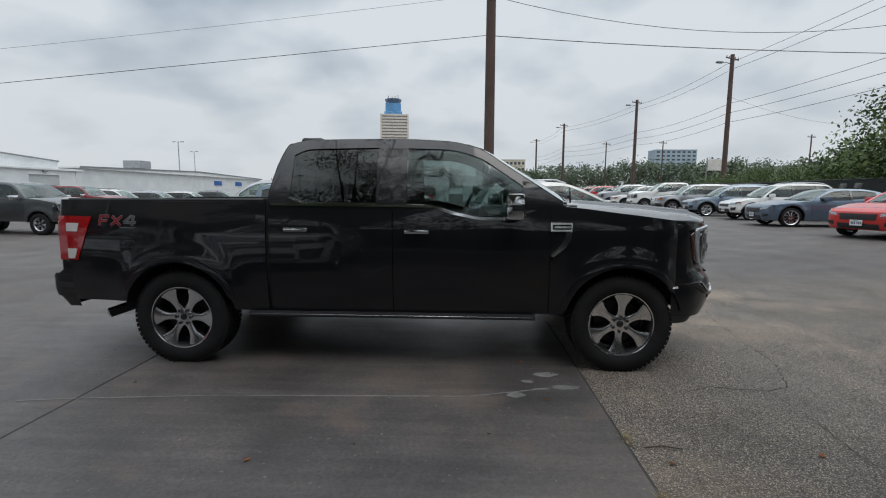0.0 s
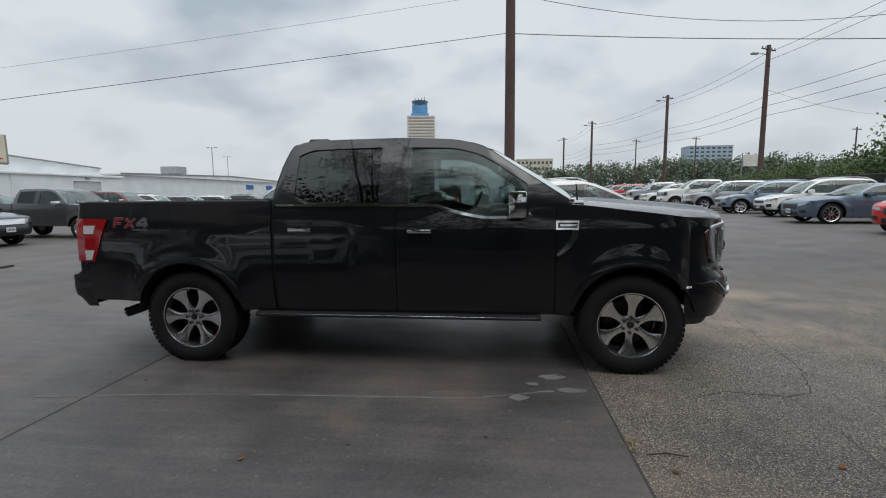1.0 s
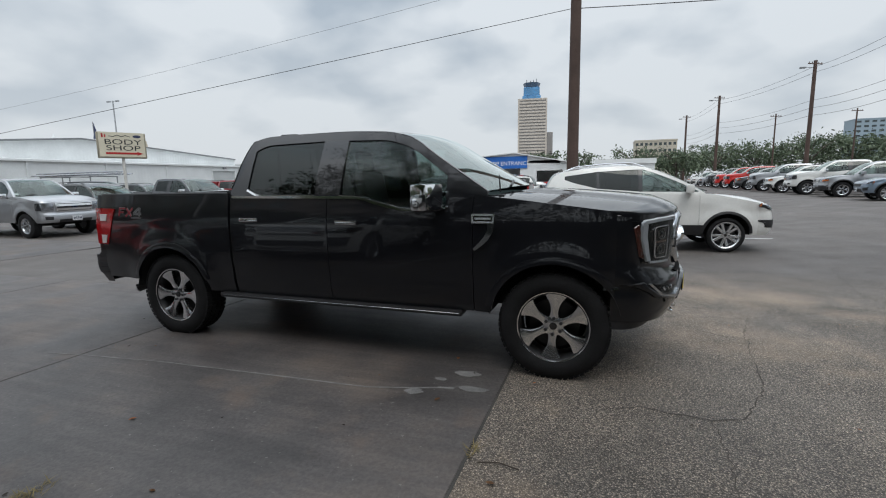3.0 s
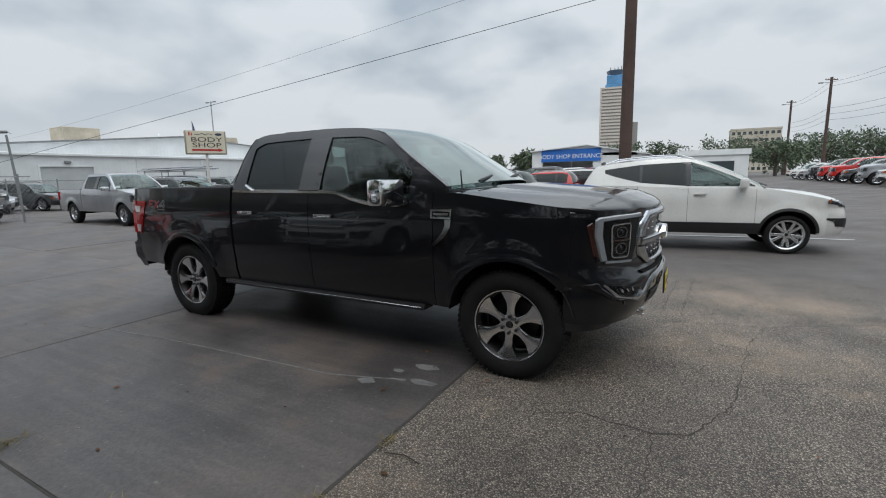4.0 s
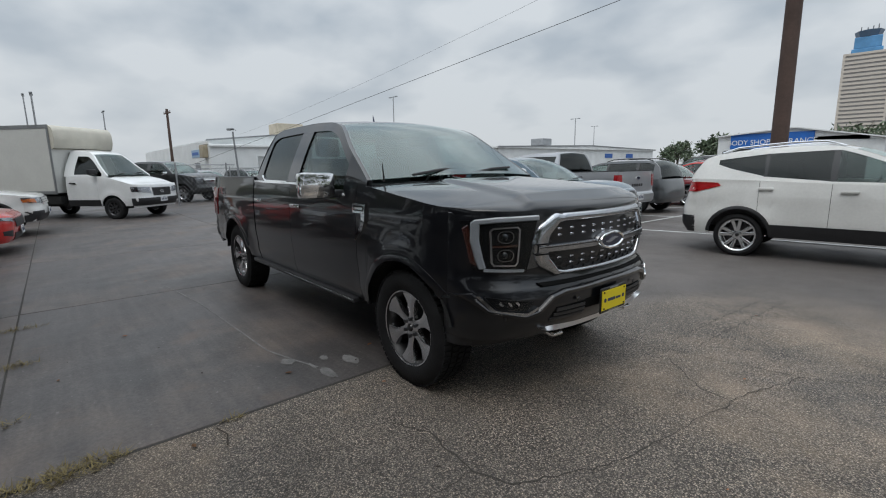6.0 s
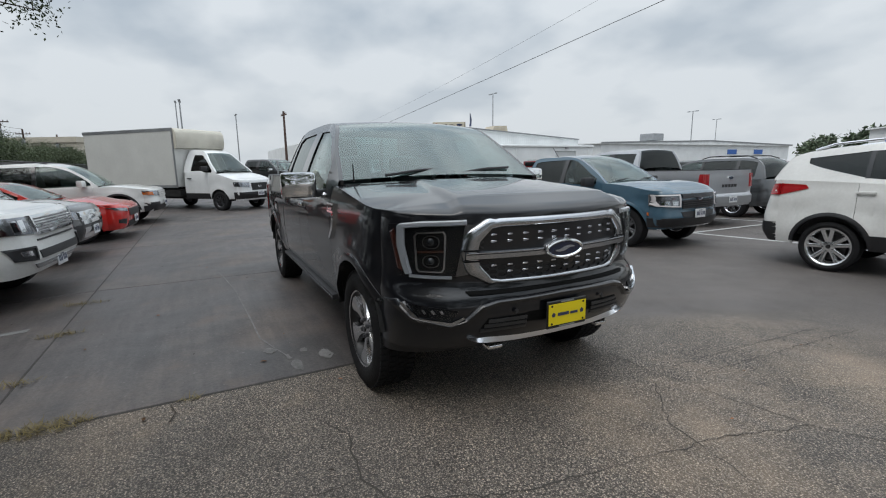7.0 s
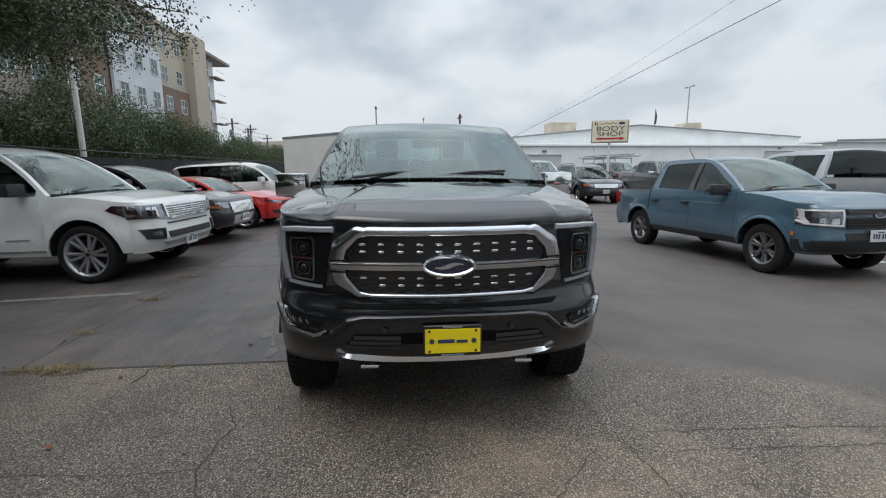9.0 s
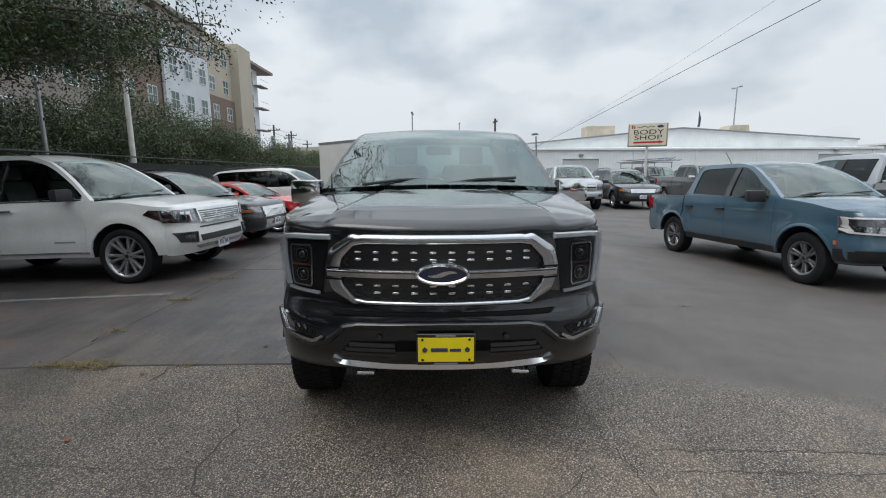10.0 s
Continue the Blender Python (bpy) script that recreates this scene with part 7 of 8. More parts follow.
NEAR_SUV = dict(ESCAPE, belt=1.15, hood_z=0.95, hood=[(-0.40, 1.165), (0, 1.13), (0.4, 1.075), (0.62, 1.01), (0.93, 0.93)], xc=0.56, step=0.08, lean=0.36,
                shoulder=[(-3.34, 1.23), (-2.69, 1.215), (-1.35, 1.165), (-0.40, 1.15), (0, 1.085), (0.56, 0.965)],
                roof=[(-3.47, 1.22), (-3.36, 1.42), (-3.24, 1.565), (-3.0, 1.63), (-2.6, 1.675), (-2.0, 1.715), (-1.65, 1.71), (-1.38, 1.65), (-0.9, 1.45), (-0.40, 1.165)],
                nose=[(0.22, 0.76), (0.34, 0.86), (0.46, 0.92), (0.60, 0.935), (0.75, 0.91), (0.88, 0.85), (0.95, 0.76)], tail=[(0.34, -3.52), (0.5, -3.62), (0.70, -3.62), (0.95, -3.56), (1.23, -3.48)],
                ws=((-0.40, 1.165), (-1.38, 1.65)), rg=((-3.24, 1.56), (-3.46, 1.24)), cab_end=-3.4, cab_rear=-3.46, mirror=(-0.72, 1.25), handles=[(-1.38, 1.06), (-2.36, 1.085)], roof_rails=(-3.05, -1.5),
                windows=[dict(x=(-3.06, -2.42), lo=[(-3.06, 1.46), (-2.9, 1.40), (-2.42, 1.275)], hi=[(-3.06, 1.53), (-2.42, 1.61)]), dict(x=(-2.37, -1.62), lo=[(-2.37, 1.265), (-1.62, 1.205)], hi=[(-2.37, 1.615), (-1.62, 1.645)]),
                         dict(x=(-1.54, -0.52), lo=[(-1.54, 1.20), (-0.52, 1.185)], hi=[(-1.54, 1.645), (-1.36, 1.585), (-0.95, 1.415), (-0.52, 1.205)], mat=MIDTINT)],
                tail_side=[[(-3.33, 1.02), (-2.98, 1.12), (-3.02, 1.17), (-3.33, 1.18)]], tail_lamp=[[(0.50, 1.00), (0.86, 1.02), (0.86, 1.18), (0.46, 1.15)]], bumper_r=(0.34, 0.62),
                lamp=[[(0.50, 0.79), (0.80, 0.84), (0.885, 0.95), (0.52, 0.87)]], amber=[[(0.845, 0.89), (0.89, 0.915), (0.905, 0.965), (0.875, 0.95)]], grille=[[(-0.46, 0.70), (0.46, 0.70), (0.48, 0.80), (-0.48, 0.80)]], fog=[[(0.62, 0.46), (0.82, 0.50), (0.84, 0.64), (0.66, 0.64)]],
                cuts=[0.56, -0.50, -1.58, -2.45, -3.34])
EXPED = suv_measures(3.11, 0.95, 1.27, 1.015, 1.94, 0.405, 1.20, 1.08, 0.40, tyre_w=0.275, rim=0.29, spokes=6, twin=0.05, w0=0.05, w1=0.045, swirl=0.02, rim_mat=mat("silver_alloy", (0.42, 0.42, 0.43), rough=0.3, metal=0.8), bright=CHROME, handle_mat=CHROME, mirror_mat=PLASTIC, roof_rails=(-4.0, -1.6), rail_mat=PLASTIC, rake=0.78,
                     grille=[[(-0.54, 0.83), (0.54, 0.83), (0.58, 1.02), (-0.58, 1.02)]], grille_mat=mat("silver_mesh", (0.30, 0.30, 0.31), rough=0.35, metal=0.8, bump=1.0, bscale=45, vary=0.5, vscale=25), grille_bars=6, bar_h=0.006, grille_rim=CHROME, fog_rim=PLASTIC, lamp_side=[[(0.36, 0.985), (0.605, 0.87), (0.605, 1.035), (0.44, 1.045)]], lamp_dark=mat("maroon_tip", (0.025, 0.006, 0.007), rough=0.15, coat=1), reflectors=[[(0.69, 0.865), (0.76, 0.872), (0.77, 1.0), (0.70, 1.0)], [(0.78, 0.875), (0.835, 0.88), (0.845, 0.995), (0.79, 1.0)]], lamp=[[(0.58, 0.83), (0.935, 0.855), (0.985, 1.035), (0.60, 1.03)]], fog=[[(0.66, 0.55), (0.88, 0.58), (0.91, 0.70), (0.64, 0.69)]], lower=[[(-0.56, 0.55), (0.56, 0.55), (0.58, 0.64), (-0.58, 0.64)], [(-0.55, 0.745), (0.55, 0.745), (0.55, 0.765), (-0.55, 0.765)]], skid=[(-0.56, 0.44), (0.56, 0.44), (0.66, 0.50), (-0.66, 0.50)], plate_z=0.46, badge=0.93, badge_w=0.24, low_f=0.38, crease=0.8, round=3.4)
EXPLORER = suv_measures(2.87, 0.93, 1.20, 1.0, 1.79, 0.385, 1.10, 0.98, 0.36, roof_rails=(-3.6, -1.5), rail_mat=PLASTIC, cladding=0.16, arch_mat=PLASTIC, spokes=5, twin=0.04, w0=0.05, w1=0.05, grille=[[(-0.52, 0.74), (0.52, 0.74), (0.55, 0.90), (-0.55, 0.90)]], grille_bars=3, bar_h=0.022, lamp=[[(0.56, 0.76), (0.90, 0.80), (0.94, 0.93), (0.58, 0.91)]], amber=[[(0.80, 0.79), (0.92, 0.82), (0.94, 0.90), (0.82, 0.89)]], fog=[[(0.55, 0.42), (0.9, 0.45), (0.92, 0.60), (0.56, 0.6)]], lower=[[(-0.95, 0.36), (0.95, 0.36), (0.95, 0.52), (-0.95, 0.52)]], plate_z=0.56, badge=0.82, badge_w=0.2)
EDGE = suv_measures(2.82, 0.95, 0.91, 0.965, 1.70, 0.375, 1.05, 0.92, 0.34, spokes=5, twin=0.04, w0=0.05, w1=0.05, roof_rails=(-3.2, -1.6), rail_mat=PLASTIC, grille=[[(-0.50, 0.62), (0.50, 0.62), (0.56, 0.84), (-0.56, 0.84)]], grille_mat=CHROME, grille_bars=3, bar_h=0.026, lamp=[[(0.58, 0.72), (0.88, 0.75), (0.91, 0.86), (0.60, 0.85)]], amber=[[(0.80, 0.73), (0.88, 0.75), (0.90, 0.80), (0.82, 0.79)]], lower=[[(-0.45, 0.38), (0.45, 0.38), (0.48, 0.56), (-0.48, 0.56)]], lower_mat=CHROME, fog=[[(0.52, 0.36), (0.88, 0.42), (0.90, 0.62), (0.54, 0.62)]], plate_z=0.50, badge=0.74, badge_w=0.2)
ESUV = dict(EXPLORER, grille_bars=5)
MAV = pickup_measures(3.076, 0.87, 1.12, 0.922, 1.735, 0.365, 1.15, 1.13, 1.02, 0.36, 2.78, rake=0.86, cuts=[0.46, -0.55, -1.60, -2.77, -2.80, -4.056],
                     windows=[dict(x=(-2.58, -1.70), lo=[(-2.58, 1.185), (-1.70, 1.165)], hi=[(-2.58, 1.60), (-2.4, 1.635), (-1.70, 1.645)]), dict(x=(-1.58, -0.72), lo=[(-1.58, 1.165), (-1.2, 1.14), (-0.72, 1.13)], hi=[(-1.58, 1.645), (-1.45, 1.63), (-1.2, 1.53), (-0.95, 1.38), (-0.72, 1.25)], mat=MIDTINT)],  tyre_w=0.235, rim=0.225, spokes=6, twin=0.03, w0=0.045, w1=0.04, rim_mat=mat("grey_alloy", (0.20, 0.20, 0.21), rough=0.3, metal=0.8), cladding=0.10, sill_f=0.36, sill_r=0.40, arch=0.44, xc=0.46, windows_low=1, tail_side=[[(-4.04, 0.86), (-3.96, 0.88), (-3.95, 1.08), (-4.04, 1.08)]], tail_lamp=[[(0.72, 0.84), (0.88, 0.84), (0.88, 1.08), (0.72, 1.08)]],
                     grille=[[(-0.46, 0.72), (0.46, 0.72), (0.47, 0.86), (-0.47, 0.86)], [(-0.47, 0.90), (0.47, 0.90), (0.47, 0.97), (-0.47, 0.97)]], grille_bars=4, bar_h=0.006, bar_mat=DARK_ALLOY, lamp=[[(0.50, 0.75), (0.84, 0.77), (0.86, 0.97), (0.50, 0.97)]], lamp_dark=DARK_ALLOY, lower=[[(-0.86, 0.40), (0.86, 0.40), (0.88, 0.56), (-0.88, 0.56)], [(-0.45, 0.57), (0.45, 0.57), (0.48, 0.66), (-0.48, 0.66)]], amber=[[(0.865, 0.60), (0.895, 0.61), (0.895, 0.66), (0.865, 0.66)]], fog=[[(0.5, 0.42), (0.82, 0.44), (0.84, 0.54), (0.5, 0.54)]], plate_z=0.62, badge=0.885, badge_w=0.17, handle_mat=PLASTIC, mirror_mat=PLASTIC, arch_w=0.04, lamp_rim=[[(0.52, 0.755), (0.82, 0.775), (0.845, 0.955), (0.52, 0.955)]], lamp_bowl=mat("lamp_silver", (0.30, 0.31, 0.33), rough=0.25, metal=0.6, vary=0.5, vscale=20), reflectors=[[(0.56, 0.775), (0.66, 0.78), (0.67, 0.85), (0.56, 0.85)], [(0.70, 0.78), (0.80, 0.785), (0.81, 0.86), (0.71, 0.855)]], antenna=(-2.1, -0.45), glass=TINT, ws_mat=GLASS, bed_floor=0.75, nose=[(0.34, 0.70), (0.44, 0.83), (0.55, 0.87), (0.70, 0.85), (0.85, 0.85), (0.97, 0.82), (1.02, 0.76)], tail=[(0.40, -4.14), (0.50, -4.20), (0.66, -4.20), (0.70, -4.13), (1.13, -4.11)], crease=0.85)
F150 = pickup_measures(3.69, 0.95, 1.25, 1.015, 1.96, 0.41, 1.34, 1.36, 1.20, 0.50, 2.92, tyre_w=0.265, rim=0.24, spokes=6, twin=0.03, w0=0.06, w1=0.05, bright=None, tail_lamp=[[(0.80, 0.94), (0.975, 0.94), (0.975, 1.27), (0.80, 1.27)]], tail_side=[[(-4.78, 0.94), (-4.68, 0.96), (-4.70, 1.27), (-4.79, 1.27)]], bumper_r=(0.55, 0.76), bumper_mat=mat("bumper_silver", (0.34, 0.35, 0.36), rough=0.3, metal=0.7), plate_r=0.66,
                       grille=[[(-0.52, 0.86), (0.52, 0.86), (0.55, 1.13), (-0.55, 1.13)]], grille_bars=2, bar_h=0.035, grille_rim=CHROME, lamp=[[(0.60, 0.88), (0.94, 0.90), (0.95, 1.14), (0.61, 1.14)]], lower=[[(-0.5, 0.50), (0.5, 0.50), (0.5, 0.60), (-0.5, 0.60)]], fog=[[(0.66, 0.60), (0.84, 0.61), (0.84, 0.70), (0.66, 0.70)]], plate_z=0.62, badge=1.0, badge_w=0.23, mirror_mat=CHROME, step=0.11)
MUST = coupe_measures(2.72, 0.87, 1.20, 0.958, 1.38, 0.345, 0.92, 0.78, 0.24, spokes=10, w0=0.03, w1=0.04, rim=0.25, grille=[[(-0.42, 0.50), (0.42, 0.50), (0.46, 0.66), (-0.46, 0.66)]], lamp=[[(0.52, 0.60), (0.84, 0.66), (0.87, 0.72), (0.54, 0.68)]], lower=[[(-0.5, 0.26), (0.5, 0.26), (0.5, 0.40), (-0.5, 0.40)]], fog=[[(0.60, 0.34), (0.82, 0.38), (0.83, 0.46), (0.62, 0.46)]], plate_z=0.42)
F150F = dict(F150, step=0.16)

vehicle("suv", NEAR_SUV, 3.99, 11.94, 6, "white compact SUV with black lower cladding, roof rails", "SUV", WHITE)
MAV["arch_mat"] = TEALBLUE
vehicle("pickup_truck", MAV, -1.52, 11.04, 4, "blue-grey compact crew-cab pickup with black door handles", "pickup truck", TEALBLUE)
ftruck, FB = vehicle("pickup_truck", F150, -7.1, 14.6, 180, "silver full-size pickup truck with its tailgate closed", "pickup truck", SILVER)
bm = bmesh.new()
for i in range(5):
    y = -0.26 + i * 0.12
    box(bm, FB.T(y, 0.98) - 0.008, FB.T(y, 0.98) - 0.001, y, y + 0.085, 0.95, 1.02)
part("tailgate_marks", bm, PLASTIC, ftruck)
badge(FB, ftruck, 1.17, 0.2, back=True)
exped, XB = vehicle("suv", EXPED, -2.78, 0.78, 85, "white full-size SUV with chrome mesh grille", "SUV", WHITE)
for sx in (-1, 1):
    part("sill_strip", band(bmesh.new(), [(x, 0.47) for x in span(-2.62, -0.50, 12)], 0.014, lambda a, z, d, sx=sx: (a, sx * (XB.Y(a, z) + d), z), 0.0, 0.010), CHROME, exped)
    bm = bmesh.new()
    prism(bm, [(-1.02, 0.618), (-0.70, 0.618), (-0.70, 0.642), (-1.02, 0.642)], lambda a, z, d, sx=sx: (a, sx * (XB.Y(a, z) + d), z), 0.0, 0.004)
    part("door_marks", bm, GREYTRIM, exped)
vehicle("suv", EDGE, -5.72, 0.62, 85, "black crossover SUV with a chrome bar grille", "SUV", DARK)
vehicle("coupe", MUST, -8.4, 1.02, 85, "bright red two-door coupe with black grille", "car", RED)
vehicle("suv", EXPLORER, -11.55, 1.38, 85, "white SUV with amber headlights and black cladding", "SUV", WHITE)
box_truck()
# behind the silver pickup
vehicle("suv", EDGE, -6.2, 17.6, 180, "dark grey crossover SUV seen from behind", "SUV", GREY, lo=True)
vehicle("suv", ESCAPE, -3.2, 21.2, -4, "dark red crossover SUV facing the lane", "SUV", DKRED, lo=True)
vehicle("suv", ESCAPE, -6.0, 24.4, 180, "red compact SUV parked tail out", "SUV", RED, lo=True)
vehicle("pickup_truck", F150F, -7.0, 27.6, 180, "black crew-cab pickup truck parked tail out", "pickup truck", DARK, lo=True)
vehicle("suv", EXPLORER, -6.3, 31.0, 180, "white SUV parked tail out", "SUV", WHITE, lo=True)
vehicle("pickup_truck", F150F, -3.0, 34.5, 0, "white crew-cab pickup truck facing the lane", "pickup truck", WHITE, lo=True)
vehicle("pickup_truck", F150F, -7.0, 38.0, 180, "red crew-cab pickup truck parked tail out", "pickup truck", RED, lo=True)
# row by the sign
vehicle("pickup_truck", F150, -15.9, 11.4, 0, "silver crew-cab pickup with a chrome grille", "pickup truck", SILVER)
vehicle("suv", ESUV, -16.2, 14.1, 0, "black three-row SUV with a barred grille", "SUV", DARK)
vehicle("pickup_truck", F150, -15.3, 17.7, -2, "dark grey crew-cab pickup with steel-look wheels", "pickup truck", GREY)
vehicle("pickup_truck", F150F, -21.4, 7.9, 38, "black crew-cab pickup behind a wire fence", "pickup truck", DARK, lo=True)
vehicle("suv", EDGE, -31.0, 11.4, 20, "silver crossover SUV beside the workshop", "SUV", SILVER, lo=True)
vehicle("suv", EDGE, -31.5, 14.6, 20, "grey crossover SUV beside the workshop", "SUV", GREY, lo=True)
vehicle("pickup_truck", F150F, -24.0, 19.5, 5, "dark pickup truck loaded with ladders", "pickup truck", GREY, lo=True)
vehicle("suv", EXPLORER, -25.0, 23.2, 5, "dark grey SUV in the back row", "SUV", GREY, lo=True)
vehicle("pickup_truck", F150F, -21.5, 28.0, 8, "dark red pickup truck with a bed canopy", "pickup truck", DKRED, lo=True)
vehicle("suv", EXPLORER, -22.5, 32.0, 8, "white SUV in the back row", "SUV", WHITE, lo=True)
vehicle("suv", ESCAPE, -22.0, 35.6, 8, "silver compact SUV in the back row", "SUV", SILVER, lo=True)
vehicle("suv", ESCAPE, -21.5, 39.0, 8, "white compact SUV in the back row", "SUV", WHITE, lo=True)
vehicle("suv", EDGE, -20.5, 42.5, 8, "grey crossover SUV in the back row", "SUV", GREY, lo=True)
vehicle("pickup_truck", F150F, -18.0, 46.0, 8, "white pickup truck in the back row", "pickup truck", WHITE, lo=True)
# long row on the east side
vehicle("coupe", MUST, 11.5, 13.4, 196, "bright red two-door coupe with a dark grille", "car", RED)
vehicle("coupe", MUST, 12.0, 18.3, 174, "slate-blue two-door coupe with dark windows", "car", BLUEGREY)
vehicle("suv", ESCAPE, 13.2, 22.5, 174, "white compact SUV with black wheels", "SUV", WHITE, lo=True)
vehicle("suv", ESCAPE, 13.2, 26.3, 172, "pale blue-grey electric crossover", "SUV", PALEBLUE, lo=True)
vehicle("suv", EXPLORER, 13.2, 30.4, 172, "silver boxy SUV with dark cladding", "SUV", SILVER, lo=True)
EAST = [("pickup_truck", F150F, WHITE, "white crew-cab pickup truck in the long row"), ("suv", EXPLORER, WHITE, "white three-row SUV in the long row"), ("pickup_truck", F150F, SILVER, "silver pickup truck in the long row"), ("suv", EXPLORER, GREY, "grey SUV in the long row"), ("pickup_truck", F150F, RED, "red pickup truck in the long row"), ("pickup_truck", F150F, RED, "red pickup truck in the long row"), ("pickup_truck", F150F, DARK, "black pickup truck in the long row"), ("suv", EDGE, SILVER, "silver crossover in the long row"), ("suv", EDGE, WHITE, "white crossover in the long row"), ("suv", EXPLORER, WHITE, "white SUV at the end of the row")]
for i, (nm, kk, col, lab) in enumerate(EAST):
    vehicle(nm, kk, 13.0 - 0.05 * i, 34.2 + 3.7 * i, 172, lab, "pickup truck" if nm == "pickup_truck" else "SUV", col, lo=True)

# ladders on a rack, and a bed canopy
def ladder_rack(x, y, yaw):
    top = tagged(new("ladder_rack"), "steel rack carrying aluminium ladders over a pickup", "rack")
    top.matrix_world = pose(x, y, ground_at(x, y), 0, 0, yaw)
    for a in (-4.6, -3.0, -1.0):
        bm = bmesh.new()
        for sy in (-0.8, 0.8):
            tube(bm, [(a, sy, 1.36 if a < -2.9 else 1.85), (a, sy, 2.22)], 0.03, 6)
        tube(bm, [(a, -0.85, 2.22), (a, 0.85, 2.22)], 0.03, 6)
        part("hoop", bm, GREYTRIM, top)
    for y0, z in ((-0.6, 2.30), (0.15, 2.30), (-0.3, 2.42)):
        bm = bmesh.new()
        for sy in (0, 0.42):
            tube(bm, [(-5.6, y0 + sy, z), (0.4, y0 + sy, z + 0.05)], 0.03, 5)
        for i in range(19):
            tube(bm, [(-5.4 + i * 0.31, y0, z), (-5.4 + i * 0.31, y0 + 0.42, z)], 0.016, 5)
        part("ladder", bm, ALLOY, top)


def bed_canopy(x, y, yaw, material):
    top = tagged(new("bed_canopy"), "dark red bed canopy with side windows", "canopy")
    top.matrix_world = pose(x, y, ground_at(x, y), 0, 0, yaw)
    bm = boxed(-4.72, -2.98, -0.88, 0.88, 1.385, 1.90, 0.10, 2)
    part("shell", bm, material, top)
    for sy in (-1, 1):
        part("side_window", boxed(-4.5, -3.2, sy * 0.872, sy * 0.888, 1.50, 1.80, 0.004), GLOSSBLACK, top)
        part("roof_bar", tube(bmesh.new(), [(-4.4, sy * 0.7, 1.96), (-3.3, sy * 0.7, 1.96)], 0.02, 5), PLASTIC, top)


ladder_rack(-24.0, 19.5, 5)
bed_canopy(-21.5, 28.0, 8, DKRED)

# ---- buildings and distance ----
body_shop()
far_shop()
entrance_hall()
office_tower()
apartments()
slab_block("office_block", 28.5, 308, 22.5, 16, 22.4, 6, 9, "pale concrete office block with ribbon windows", mat("pale_concrete", (0.50, 0.46, 0.38), rough=0.8, vary=0.08, vscale=0.1), PANE)
# the glass office has its distance haze put into the wall colour
slab_block("glass_office", 221, 506, 42, 20, 47, 12, 8, "distant blue-grey glass office block", mat("blue_haze", (0.28, 0.36, 0.42), rough=0.5), PANE)
slab_block("low_building", 4.6, 86, 8.8, 10, 3.7, 1, 1, "low white flat-roofed building", METALWALL, PANE)
slab_block("parking_deck", -88, -16, 14, 9, 5.5, 2, 4, "pale low building behind the fence", mat("pale_concrete", (0.5, 0.46, 0.38)), PANE, 60)
shop_sign()

pole(0.95, 14.26, 11.0, 0.165, "tall brown wooden utility pole", WOODPOLE, [("cross", 10.8, 80, 1.2)])
EASTPOLES = [(23.45, 43.1, 13.2), (22.7, 63.1, 13.3), (18.2, 85.6, 13.6), (17.3, 111.0, 13.8)]
for x, y, h in EASTPOLES:
    pole(x, y, h, 0.24, "brown wooden utility pole with a lamp", WOODPOLE, [("lamp", h - 0.8, 190, 0.9), ("cross", h - 0.35, 30, 0.9)], group="utility poles along the lot")
for x, y, h in ((27.7, 92.0, 11.1), (38.4, 92.0, 11.3), (57.2, 80.0, 11.0)):
    pole(x, y, h, 0.14, "slim brown wooden utility pole", WOODPOLE, [("cross", h - 0.4, 20, 0.9)], group="utility poles along the lot")
for x, y, h in ((-60.7, 46.5, 13.0), (-53.0, 86.0, 11.0), (-70.0, 120.0, 12.2), (-60, 1.9, 9.5), (-80, 9.3, 10.2), (-80, 0.9, 11.8)):
    pole(x, y, h, 0.11, "slim grey steel lot light pole", STEEL, [("lamp", h - 0.2, 0, 0.5), ("lamp", h - 0.2, 180, 0.5)], "light_pole", "lot light poles")
pole(-32.3, 13.2, 4.4, 0.08, "short leaning light pole by the workshop", GREYTRIM, [("lamp", 4.5, 200, 0.3)], "light_pole", lean=(0.1, -0.25))
pole(-48.0, 11.7, 7.5, 0.15, "brown wooden utility pole beside the workshop", WOODPOLE, [("cross", 7.1, 10, 0.8)])
pole(-13.25, -6.36, 5.6, 0.115, "white painted steel light post at the fence", WHITEPOST, [], "light_post")
pole(-9.6, -6.6, 4.6, 0.075, "grey steel post at the fence", STEEL, [], "light_post")
for x, y, h in ((-52, -14.2, 7.4), (-60, -14.6, 7.4), (-66, -16.8, 7.5), (-75, -16.6, 7.1), (-82, -14.6, 6.9)):
    pole(x, y, h, 0.14, "dark wooden utility pole behind the hedge", WOODPOLE, [("cross", h - 0.6, 70, 0.9), ("can", h - 2.2, 0, 0)], group="utility poles behind the fence")

wire((0.95, 14.26, 5.95), (-30, 9.55, 1.86), 0.03, 0.008)
wire((0.95, 14.26, 7.05), (-42, 16.2, 4.7), 0.35, 0.004)
wire((0.95, 14.26, 5.93), (40, 16, 7.2), 0.95, 0.011)
wire((0.95, 14.26, 7.0), (25, 16, 10.4), 2.25, 0.008)
for dz in (0, -0.5, -3.4, -4.2, -5.0):
    pts = [(24.0, 12.0, 13.4)] + [(x, y, h) for x, y, h in EASTPOLES]
    for a, b in zip(pts, pts[1:]):
        wire((a[0] - 0.3 * (dz == 0), a[1], a[2] - 0.4 + dz), (b[0] - 0.3 * (dz == 0), b[1], b[2] - 0.4 + dz), 0.4, 0.016)
wire((23.4, 43.1, 10.0), (62, 75, 12.5), 1.0, 0.012)
